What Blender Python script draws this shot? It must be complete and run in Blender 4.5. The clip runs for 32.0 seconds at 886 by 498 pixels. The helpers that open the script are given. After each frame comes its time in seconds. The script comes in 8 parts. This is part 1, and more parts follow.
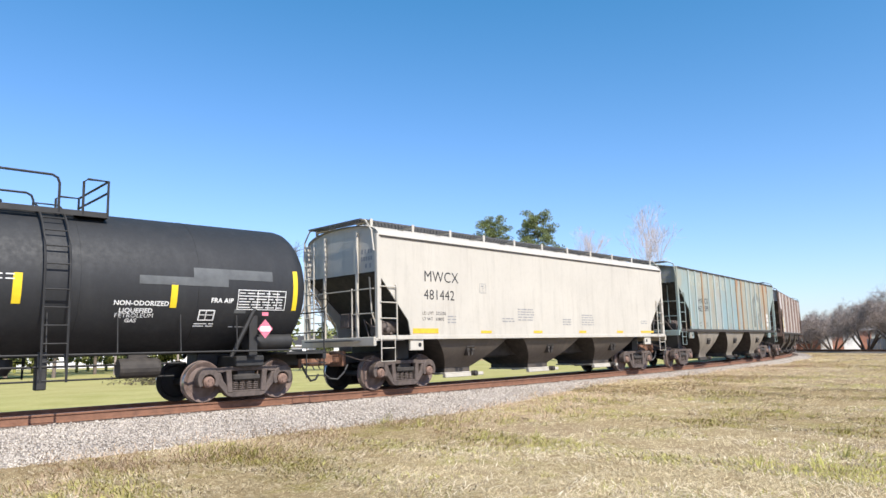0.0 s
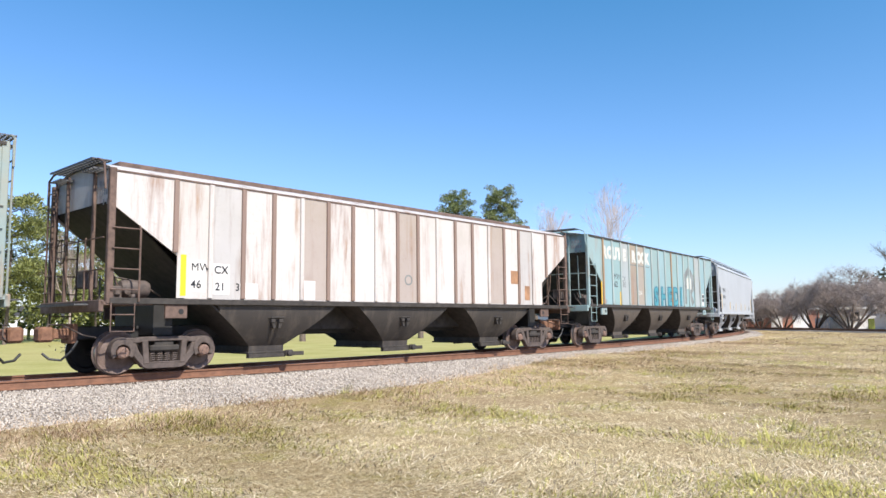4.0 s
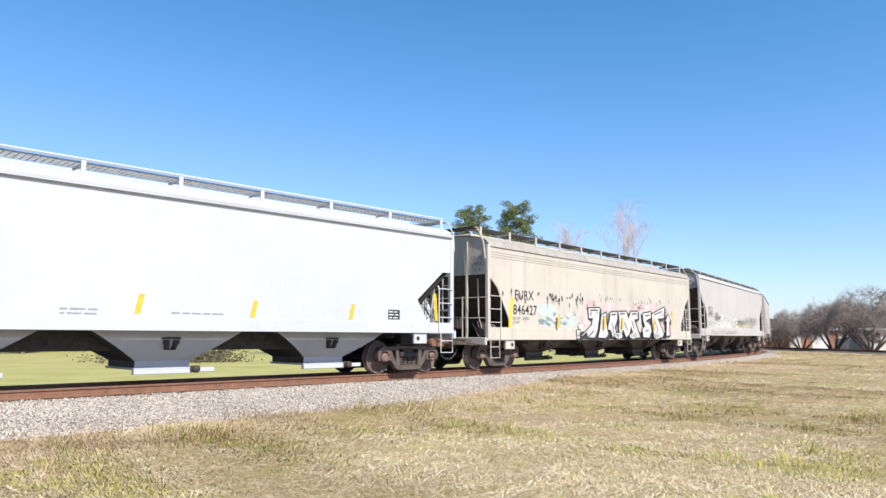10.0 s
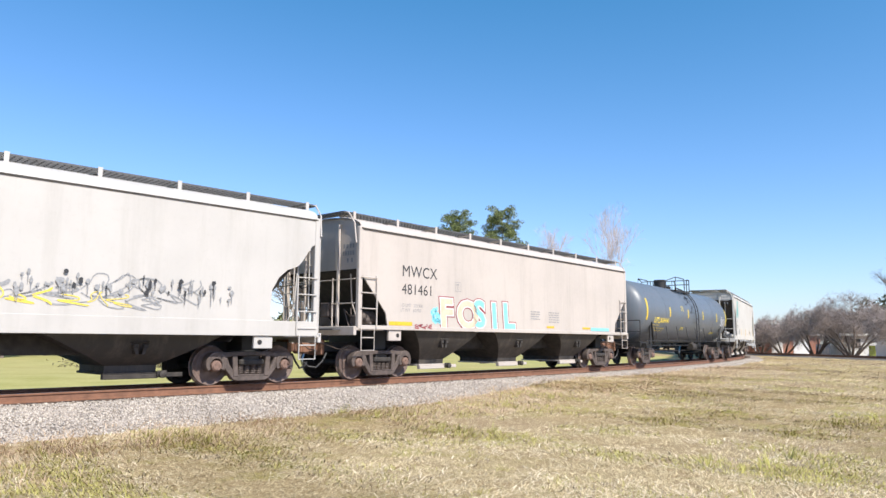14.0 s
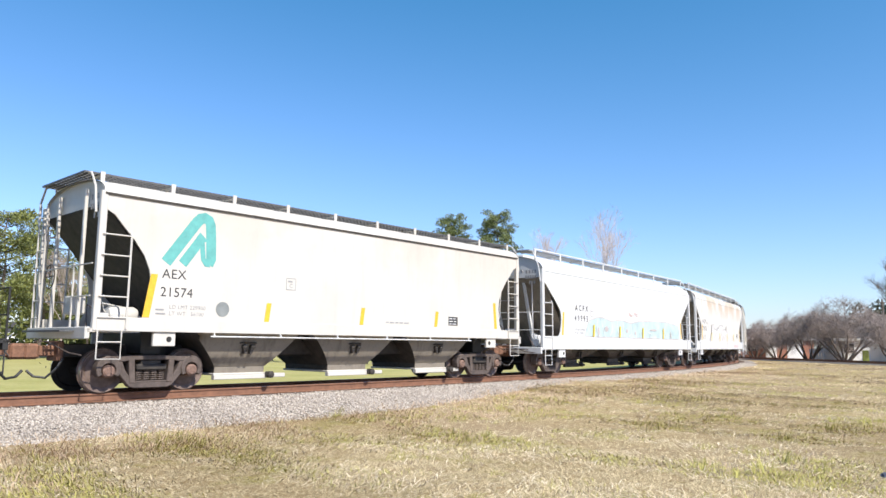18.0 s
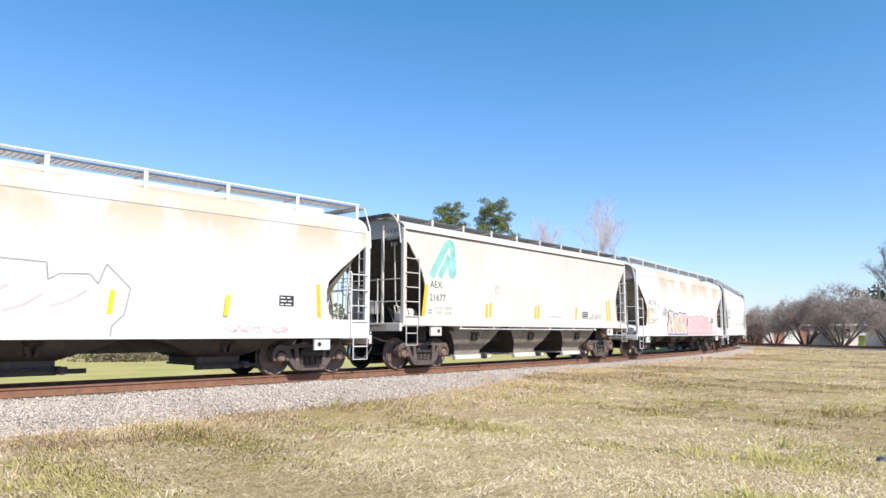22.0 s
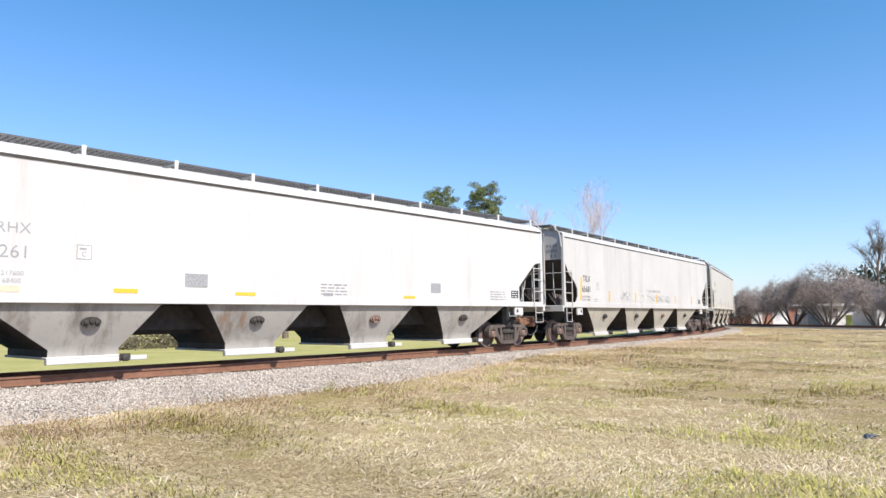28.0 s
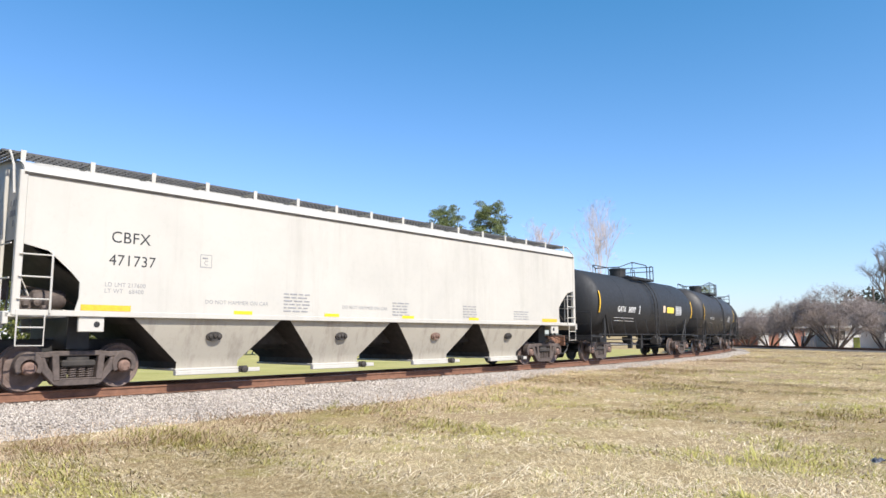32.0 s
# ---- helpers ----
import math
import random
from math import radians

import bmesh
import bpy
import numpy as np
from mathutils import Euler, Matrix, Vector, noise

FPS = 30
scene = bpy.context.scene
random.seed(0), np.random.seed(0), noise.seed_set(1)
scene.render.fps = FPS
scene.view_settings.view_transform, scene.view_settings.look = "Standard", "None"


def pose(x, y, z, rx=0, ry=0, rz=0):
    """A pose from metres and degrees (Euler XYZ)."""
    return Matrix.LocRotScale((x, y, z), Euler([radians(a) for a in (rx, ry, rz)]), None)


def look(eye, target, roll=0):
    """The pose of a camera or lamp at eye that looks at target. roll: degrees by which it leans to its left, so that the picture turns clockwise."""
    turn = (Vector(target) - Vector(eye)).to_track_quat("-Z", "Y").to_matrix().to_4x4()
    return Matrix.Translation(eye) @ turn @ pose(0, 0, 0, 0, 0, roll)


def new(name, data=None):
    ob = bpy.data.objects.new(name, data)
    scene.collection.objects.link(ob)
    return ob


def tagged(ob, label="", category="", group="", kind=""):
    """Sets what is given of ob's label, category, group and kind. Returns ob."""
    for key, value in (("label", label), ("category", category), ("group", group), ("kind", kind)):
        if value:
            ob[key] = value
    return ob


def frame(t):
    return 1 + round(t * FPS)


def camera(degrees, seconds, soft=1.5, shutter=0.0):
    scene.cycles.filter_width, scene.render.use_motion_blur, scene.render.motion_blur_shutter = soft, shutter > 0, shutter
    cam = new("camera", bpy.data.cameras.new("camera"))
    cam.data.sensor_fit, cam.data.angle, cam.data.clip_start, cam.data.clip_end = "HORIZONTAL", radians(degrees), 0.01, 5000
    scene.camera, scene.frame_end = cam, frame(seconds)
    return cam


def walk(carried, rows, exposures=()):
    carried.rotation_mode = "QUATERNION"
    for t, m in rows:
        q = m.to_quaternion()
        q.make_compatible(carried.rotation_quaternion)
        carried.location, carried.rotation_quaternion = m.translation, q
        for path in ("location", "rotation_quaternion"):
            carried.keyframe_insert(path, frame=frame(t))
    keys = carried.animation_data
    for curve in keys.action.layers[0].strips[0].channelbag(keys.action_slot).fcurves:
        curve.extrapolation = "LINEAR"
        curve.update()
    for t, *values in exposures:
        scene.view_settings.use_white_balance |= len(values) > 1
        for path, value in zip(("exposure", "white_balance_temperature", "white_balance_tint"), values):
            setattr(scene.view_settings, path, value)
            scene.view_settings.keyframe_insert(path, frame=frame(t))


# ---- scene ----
# World: metres, z = 0 at the top of the rail, camera near the origin, y ahead.
EYE = (0.0, 0.0, 1.06)
# seconds, yaw, pitch, roll
TURNS = [
    (0.0, 0.31, 7.99, 1.45),
    (0.5, -1.30, 8.63, 0.77),
    (1.0, -2.51, 8.64, -0.28),
    (1.5, -3.29, 8.43, -0.66),
    (2.0, -3.29, 7.21, -0.09),
    (2.5, -3.15, 6.60, -0.03),
    (3.0, -3.79, 5.70, -0.00),
    (3.5, -2.83, 5.73, 0.64),
    (5.5, -2.83, 5.92, 0.40),
    (6.0, -2.66, 6.18, 0.07),
    (6.5, -2.94, 6.44, 0.09),
    (7.0, -2.49, 6.97, -0.39),
    (7.5, -2.37, 7.09, -0.30),
    (8.0, -2.06, 7.35, -0.58),
    (8.5, -1.73, 7.27, -0.44),
    (9.0, -1.77, 7.11, -0.28),
    (9.5, -1.52, 7.10, -0.27),
    (10.0, -1.65, 6.99, -0.22),
    (10.5, -1.46, 6.42, -0.14),
    (11.0, -2.34, 6.61, -0.08),
    (11.5, -2.28, 6.70, 0.02),
    (12.0, -2.45, 6.83, 0.20),
    (12.5, -2.45, 7.13, -0.19),
    (13.0, -2.29, 7.42, -0.62),
    (13.5, -2.67, 7.36, -0.35),
    (14.0, -2.84, 7.37, -0.33),
    (14.5, -3.20, 6.91, -0.28),
    (16.5, -2.85, 6.59, 0.24),
    (17.0, -2.71, 6.93, -0.13),
    (17.5, -2.86, 7.09, -0.42),
    (18.0, -3.26, 7.67, -0.48),
    (18.5, -4.10, 7.66, -0.18),
    (19.0, -4.38, 7.60, -0.24),
    (19.5, -4.33, 7.96, -0.53),
    (20.0, -4.15, 7.96, -0.58),
    (20.5, -4.05, 7.87, -0.31),
    (21.0, -3.67, 7.63, -0.61),
    (21.5, -3.95, 7.17, 0.04),
    (22.0, -3.42, 6.75, -0.04),
    (22.5, -3.00, 5.84, 0.39),
    (23.0, -4.16, 6.24, 0.72),
    (23.5, -3.53, 6.04, 0.38),
    (24.0, -3.66, 6.44, 0.29),
    (24.5, -3.75, 6.42, 0.10),
    (25.0, -3.77, 6.24, 0.15),
    (25.5, -3.80, 5.47, 0.52),
    (27.5, -4.15, 5.26, 0.75),
    (28.0, -4.11, 5.50, 0.62),
    (28.5, -4.07, 5.68, 0.34),
    (29.0, -4.09, 6.41, 0.05),
    (29.5, -4.37, 7.12, 0.07),
    (30.0, -4.01, 7.25, 0.16),
    (30.5, -4.03, 7.17, 0.44),
    (31.0, -4.17, 7.40, 0.13),
    (31.5, -3.92, 7.39, 0.06),
    (32.0, -3.74, 6.99, 0.12),
]
cam = camera(63.77, 32.0)
walk(cam, [(t, pose(*EYE, 90 + p, r, y)) for t, y, p, r in TURNS])

# ---- light ----
SUN_TO = Vector((0.446, -0.561, 0.695)).normalized()
world = bpy.data.worlds.new("sky")
scene.world = world
world.use_nodes = True
wn = world.node_tree.nodes
wl = world.node_tree.links
sky = wn.new("ShaderNodeTexSky")
sky.sky_type = "NISHITA"
sky.sun_disc = False
sky.sun_elevation = math.asin(SUN_TO.z)
sky.sun_rotation = math.atan2(SUN_TO.x, SUN_TO.y)
sky.altitude = 50
sky.air_density = 1.0
sky.dust_density = 0.6
sky.ozone_density = 1.7
# the clear winter sky is a stronger blue than the model's
tint = wn.new("ShaderNodeMix")
tint.data_type, tint.blend_type = "RGBA", "MULTIPLY"
tint.inputs[0].default_value = 1.0
tint.inputs[7].default_value = (0.955, 0.915, 1.27, 1)
wl.new(sky.outputs[0], tint.inputs[6])
deep = wn.new("ShaderNodeMix")
deep.data_type, deep.blend_type, deep.clamp_result = "RGBA", "SUBTRACT", False
deep.inputs[0].default_value = 1.0
deep.inputs[7].default_value = (0.63, 0, 0.40, 1)
wl.new(tint.outputs[2], deep.inputs[6])
wl.new(deep.outputs[2], wn["Background"].inputs[0])
wn["Background"].inputs[1].default_value = 0.129
sun_data = bpy.data.lights.new("sun", "SUN")
sun_data.energy = 5.0
sun_data.angle = radians(0.53)
sun_data.color = (1.0, 0.95, 0.87)
sun = new("sun", sun_data)
sun.matrix_world = look((0, 0, 60), Vector((0, 0, 60)) - SUN_TO)
scene.view_settings.exposure = 0.45


# ---- materials ----
def nodes_of(name):
    m = bpy.data.materials.new(name)
    m.use_nodes = True
    nt = m.node_tree
    return m, nt, nt.nodes["Principled BSDF"]


def node(nt, kind, **values):
    n = nt.nodes.new(kind)
    for k, v in values.items():
        n.inputs[k.replace("_", " ")].default_value = v
    return n


def coords(nt, scale=(1, 1, 1), space="Object"):
    tc = nt.nodes.new("ShaderNodeTexCoord")
    mp = nt.nodes.new("ShaderNodeMapping")
    mp.inputs["Scale"].default_value = scale
    nt.links.new(tc.outputs[space], mp.inputs["Vector"])
    return mp.outputs[0]


def noise_tex(nt, vec, scale, detail=4.0, rough=0.6):
    n = node(nt, "ShaderNodeTexNoise", Scale=scale, Detail=detail, Roughness=rough)
    nt.links.new(vec, n.inputs["Vector"])
    return n.outputs[0]


def ramp(nt, fac, stops):
    r = nt.nodes.new("ShaderNodeValToRGB")
    els = r.color_ramp.elements
    while len(els) < len(stops):
        els.new(0.5)
    for e, (p, c) in zip(els, stops):
        e.position, e.color = p, (*c, 1) if len(c) == 3 else c
    nt.links.new(fac, r.inputs[0])
    return r.outputs[0]


def mix(nt, fac, a, b, mode="MIX"):
    m = nt.nodes.new("ShaderNodeMix")
    m.data_type, m.blend_type = "RGBA", mode
    for sock, v in ((m.inputs[0], fac), (m.inputs[6], a), (m.inputs[7], b)):
        if isinstance(v, (int, float)):
            sock.default_value = v
        elif isinstance(v, tuple):
            sock.default_value = (*v, 1)
        else:
            nt.links.new(v, sock)
    return m.outputs[2]


def bump(nt, bsdf, height, strength, dist):
    b = node(nt, "ShaderNodeBump", Strength=strength, Distance=dist)
    nt.links.new(height, b.inputs["Height"])
    nt.links.new(b.outputs[0], bsdf.inputs["Normal"])


def g(v):
    return (v, v, v)


def simple(name, col, rough=0.6, metal=0.0, vary=0.25, scale=6.0, bumpy=0.0):
    m, nt, b = nodes_of(name)
    vec = coords(nt)
    n = noise_tex(nt, vec, scale, 5, 0.65)
    dark = tuple(c * (1 - vary) for c in col)
    light = tuple(min(1, c * (1 + vary * 0.6)) for c in col)
    nt.links.new(ramp(nt, n, [(0.3, dark), (0.7, light)]), b.inputs["Base Color"])
    b.inputs["Roughness"].default_value = rough
    b.inputs["Metallic"].default_value = metal
    if bumpy:
        bump(nt, b, noise_tex(nt, vec, scale * 6, 4, 0.6), bumpy, 0.02)
    return m


def car_paint(name, col, grime=0.35, rust=0.0, seed=0.0, rough=0.5, grime_col=(0.16, 0.13, 0.10), top_rust=0.0, broad=3.2, top_col=(0.46, 0.315, 0.175)):
    """Weathered paint: vertical streaks, blotches, rust patches, a little denting."""
    m, nt, b = nodes_of(name)
    tc = nt.nodes.new("ShaderNodeTexCoord")
    mp = nt.nodes.new("ShaderNodeMapping")
    mp.inputs["Location"].default_value = (seed * 3.7, seed * 1.3, 0)
    nt.links.new(tc.outputs["Object"], mp.inputs["Vector"])
    v = mp.outputs[0]
    st = nt.nodes.new("ShaderNodeMapping")
    st.inputs["Scale"].default_value = (1.0, 1.0, 0.10)
    nt.links.new(v, st.inputs["Vector"])
    streak = noise_tex(nt, st.outputs[0], broad, 6, 0.7)
    blotch = noise_tex(nt, v, 0.55, 4, 0.6)
    fine = noise_tex(nt, v, 9.0, 5, 0.7)
    base = mix(nt, ramp(nt, blotch, [(0.35, g(0.0)), (0.7, g(1.0))]), col, tuple(c * 0.90 for c in col))
    amount = ramp(nt, streak, [(0.50, g(0.0)), (0.78, g(grime))])
    c1 = mix(nt, amount, base, grime_col)
    amount2 = ramp(nt, fine, [(0.55, g(0.0)), (0.9, g(grime * 0.5))])
    c2 = mix(nt, amount2, c1, grime_col)
    if rust > 0:
        mul = nt.nodes.new("ShaderNodeMath")
        mul.operation = "MULTIPLY"
        lo = 0.66 - 0.28 * rust
        nt.links.new(ramp(nt, streak, [(lo, g(0.0)), (lo + 0.16, g(1.0))]), mul.inputs[0])
        nt.links.new(ramp(nt, blotch, [(0.40, g(0.0)), (0.62, g(0.9))]), mul.inputs[1])
        rc = ramp(nt, fine, [(0.3, (0.17, 0.075, 0.03)), (0.7, (0.42, 0.22, 0.10))])
        c2 = mix(nt, mul.outputs[0], c2, rc)
    if top_rust > 0:
        sep = nt.nodes.new("ShaderNodeSeparateXYZ")
        nt.links.new(tc.outputs["Object"], sep.inputs[0])
        mr = nt.nodes.new("ShaderNodeMapRange")
        mr.inputs[1].default_value, mr.inputs[2].default_value = 2.8, 3.7
        mr.inputs[3].default_value, mr.inputs[4].default_value = 0.0, top_rust
        nt.links.new(sep.outputs[2], mr.inputs[0])
        mul = nt.nodes.new("ShaderNodeMath")
        mul.operation = "MULTIPLY"
        nt.links.new(mr.outputs[0], mul.inputs[0])
        nt.links.new(ramp(nt, blotch, [(0.40, g(0.0)), (0.54, g(1.0))]), mul.inputs[1])
        c2 = mix(nt, mul.outputs[0], c2, top_col)
    nt.links.new(c2, b.inputs["Base Color"])
    nt.links.new(ramp(nt, fine, [(0.2, g(rough - 0.1)), (0.8, g(min(1, rough + 0.2)))]), b.inputs["Roughness"])
    bump(nt, b, blotch, 0.25, 0.05)
    return m


M_STEEL = simple("worn_truck_steel", (0.100, 0.076, 0.064), 0.72, 0.0, 0.45, 7, 0.3)
M_WHEEL = simple("wheel_steel", (0.15, 0.105, 0.086), 0.65, 0.1, 0.4, 5, 0.2)
M_TREAD = simple("polished_tread", (0.45, 0.42, 0.40), 0.3, 0.9, 0.2, 9)
M_RUSTCAP = simple("rusty_bearing_cap", (0.20, 0.125, 0.095), 0.8, 0.0, 0.4, 12, 0.3)
M_BLACK = simple("black_paint_and_shade", (0.022, 0.021, 0.020), 0.65, 0.0, 0.4, 4, 0.1)
# serves grimy steel and also surfaces whose shade is put into the colour
M_GRIMESHADE = simple("grime_and_shade_steel", (0.045, 0.038, 0.032), 0.75, 0.0, 0.5, 5, 0.2)
M_HOSE = simple("black_rubber_hose", (0.02, 0.02, 0.02), 0.55, 0.0, 0.3, 20)
M_COUPLER = simple("rusty_coupler_steel", (0.20, 0.10, 0.06), 0.8, 0.0, 0.45, 10, 0.3)
M_GRATE = simple("galvanized_grating", (0.10, 0.10, 0.10), 0.6, 0.2, 0.3, 10)
M_GRATELIGHT = simple("pale_galvanized_grating", (0.30, 0.31, 0.32), 0.55, 0.2, 0.3, 10)
M_YELLOW = simple("yellow_reflective_tape", (0.66, 0.40, 0.03), 0.5, 0.0, 0.18, 14)
M_YELLOW_B = simple("bright_yellow_tape", (0.72, 0.52, 0.02), 0.5, 0.0, 0.12, 14)
M_INK = simple("black_stencil_paint", (0.03, 0.03, 0.032), 0.55, 0.0, 0.3, 20)
M_INK_GREY = simple("faded_stencil_paint", (0.28, 0.28, 0.28), 0.6, 0.0, 0.3, 20)
M_WHITEINK = simple("white_stencil_paint", (0.72, 0.72, 0.70), 0.55, 0.0, 0.2, 20)
M_YELLOWINK = simple("yellow_stencil_paint", (0.75, 0.58, 0.08), 0.55, 0.0, 0.2, 20)
M_RAIL = simple("rusty_rail", (0.20, 0.095, 0.055), 0.8, 0.0, 0.3, 6, 0.3)
M_RAILTOP = simple("polished_rail_head", (0.32, 0.29, 0.27), 0.35, 0.85, 0.2, 8)
M_TIE = simple("weathered_crosstie", (0.10, 0.065, 0.045), 0.9, 0.0, 0.5, 5, 0.5)


# ---- mesh helpers ----
def part(name, bm, material, parent=None, label="", smooth=False):
    me = bpy.data.meshes.new(name)
    bm.normal_update()
    bm.to_mesh(me)
    bm.free()
    for m in material if isinstance(material, (list, tuple)) else [material]:
        me.materials.append(m)
    if smooth:
        me.shade_smooth()
        me.set_sharp_from_angle(angle=radians(35))
    ob = new(name, me)
    ob.parent = parent
    if label:
        ob["label"] = label
    return ob


def box(bm, x0, x1, y0, y1, z0, z1, mi=0, bev=0.0):
    ret = bmesh.ops.create_cube(bm, size=1.0, matrix=Matrix.LocRotScale(((x0 + x1) / 2, (y0 + y1) / 2, (z0 + z1) / 2), None, (abs(x1 - x0), abs(y1 - y0), abs(z1 - z0))))
    fs = {f for v in ret["verts"] for f in v.link_faces}
    for f in fs:
        f.material_index = mi
    if bev:
        bmesh.ops.bevel(bm, geom=list({e for f in fs for e in f.edges}), offset=bev, segments=1, affect="EDGES", profile=0.5)
    return bm


def tube(bm, pts, r=0.02, seg=6, mi=0):
    """A round bar through the points."""
    pts = [Vector(p) for p in pts]
    rings = []
    for i, p in enumerate(pts):
        d = (pts[min(i + 1, len(pts) - 1)] - pts[max(i - 1, 0)]).normalized()
        a = d.cross(Vector((0, 0, 1)) if abs(d.z) < 0.9 else Vector((1, 0, 0))).normalized()
        b = d.cross(a)
        rings.append([bm.verts.new(p + (a * math.cos(k * math.tau / seg) + b * math.sin(k * math.tau / seg)) * r) for k in range(seg)])
    for u, v in zip(rings, rings[1:]):
        for k in range(seg):
            bm.faces.new((u[k], u[(k + 1) % seg], v[(k + 1) % seg], v[k])).material_index = mi
    bm.faces.new(rings[0][::-1]).material_index = mi
    bm.faces.new(rings[-1]).material_index = mi
    return bm


def prism(bm, pts, y0, y1, mi=0, flip=False):
    """A flat outline in (x, z), given counter-clockwise, thickened from y0 to y1."""
    a = [bm.verts.new((x, y0, z)) for x, z in pts]
    b = [bm.verts.new((x, y1, z)) for x, z in pts]
    fs = [bm.faces.new(a), bm.faces.new(b[::-1])]
    n = len(pts)
    for i in range(n):
        fs.append(bm.faces.new((a[(i + 1) % n], a[i], b[i], b[(i + 1) % n])))
    for f in fs:
        f.material_index = mi
    return bm


def lathe(bm, prof, seg=32, axis="y", centre=(0, 0, 0), mi=0):
    """Turns a profile of (radius, along) round an axis; mi may be a list, one a band."""
    c = Vector(centre)
    rings = []
    for r, l in prof:
        ring = []
        for k in range(seg):
            a = k * math.tau / seg
            u, w = r * math.cos(a), r * math.sin(a)
            p = {"y": (u, l, w), "x": (l, u, w), "z": (u, w, l)}[axis]
            ring.append(bm.verts.new(c + Vector(p)))
        rings.append(ring)
    for i, (u, v) in enumerate(zip(rings, rings[1:])):
        for k in range(seg):
            f = bm.faces.new((u[k], u[(k + 1) % seg], v[(k + 1) % seg], v[k]))
            f.material_index = mi[i] if isinstance(mi, list) else mi
    bm.faces.new(rings[0]).material_index = mi[0] if isinstance(mi, list) else mi
    bm.faces.new(rings[-1][::-1]).material_index = mi[-1] if isinstance(mi, list) else mi
    bmesh.ops.recalc_face_normals(bm, faces=bm.faces)
    return bm


def raw_mesh(name, verts, faces, material, smooth=False):
    me = bpy.data.meshes.new(name)
    me.from_pydata([tuple(v) for v in verts], [], [tuple(f) for f in faces])
    for m in material if isinstance(material, (list, tuple)) else [material]:
        me.materials.append(m)
    if smooth:
        me.shade_smooth()
    return me


GAUGE_HALF = 0.7525


# ---- the line of the track ----
STEP = 0.25
S0, S1 = -420.0, 460.0
_n = int((S1 - S0) / STEP) + 1
_s = np.linspace(S0, S1, _n)
_k = 0.00428 + 9.7e-5 * _s
_k = np.where(_s < -30, 0.0012, np.where(_s > 95, 0.0, _k))
_th = np.concatenate([[0], np.cumsum((_k[1:] + _k[:-1]) / 2 * STEP)])
_i0 = int(round(-S0 / STEP))
_th += 0.7929 - _th[_i0]
_x = np.concatenate([[0], np.cumsum((np.cos(_th)[1:] + np.cos(_th)[:-1]) / 2 * STEP)])
_y = np.concatenate([[0], np.cumsum((np.sin(_th)[1:] + np.sin(_th)[:-1]) / 2 * STEP)])
# the near rail passes (0.286, 22.0); the centre line lies 0.75 m beyond it
_x += 0.286 - 0.75 * math.sin(0.7929) - _x[_i0]
_y += 21.998 + 0.75 * math.cos(0.7929) - _y[_i0]


def on_track(s):
    return float(np.interp(s, _s, _x)), float(np.interp(s, _s, _y)), float(np.interp(s, _s, _th))


def beside(s, off):
    """A point beside the centre line; off > 0 towards the camera."""
    x, y, th = on_track(s)
    return x + math.sin(th) * off, y - math.cos(th) * off


# ---- ground, ballast and rails ----
def smooth(a, b, v):
    t = np.clip((v - a) / (b - a), 0, 1)
    return t * t * (3 - 2 * t)


def ground_z(x, y):
    """Height of the grass: a shallow dip before the track, level with the ballast foot further on."""
    return -0.52 + 0.25 * smooth(13.0, 28.0, y) + 0.03 * np.sin(x * 0.35) * np.sin(y * 0.27 + 1.0)


def land_z(x, y):
    """Height of all the ground: as ground_z, but lower beyond the track."""
    ts = np.arange(-120, 100, 5.0)
    tx, ty, tt = np.interp(ts, _s, _x), np.interp(ts, _s, _y), np.interp(ts, _s, _th)
    i = np.argmin((x[..., None] - tx) ** 2 + (y[..., None] - ty) ** 2, axis=-1)
    off = (x - tx[i]) * np.sin(tt[i]) - (y - ty[i]) * np.cos(tt[i])
    return ground_z(x, y) - 0.14 * smooth(2.5, 5.5, -off)


def ground_material():
    m, nt, b = nodes_of("dry_winter_grass")
    v = coords(nt)
    big = noise_tex(nt, v, 0.10, 5, 0.6)
    mid = noise_tex(nt, v, 0.9, 6, 0.65)
    fine = noise_tex(nt, v, 14.0, 6, 0.75)
    straw = ramp(nt, fine, [(0.25, (0.24, 0.168, 0.083)), (0.55, (0.41, 0.30, 0.157)), (0.8, (0.65, 0.50, 0.29))])
    green = ramp(nt, fine, [(0.25, (0.20, 0.18, 0.04)), (0.6, (0.40, 0.345, 0.095)), (0.85, (0.50, 0.44, 0.16))])
    brown = ramp(nt, fine, [(0.25, (0.17, 0.11, 0.065)), (0.6, (0.40, 0.285, 0.175)), (0.85, (0.50, 0.40, 0.27))])
    c = mix(nt, ramp(nt, mid, [(0.52, g(0.0)), (0.64, g(0.75))]), straw, green)
    c = mix(nt, ramp(nt, big, [(0.48, g(0.0)), (0.60, g(0.65))]), c, brown)
    nt.links.new(c, b.inputs["Base Color"])
    b.inputs["Roughness"].default_value = 0.95
    b.inputs["Specular IOR Level"].default_value = 0.1
    bump(nt, b, fine, 0.8, 0.06)
    return m


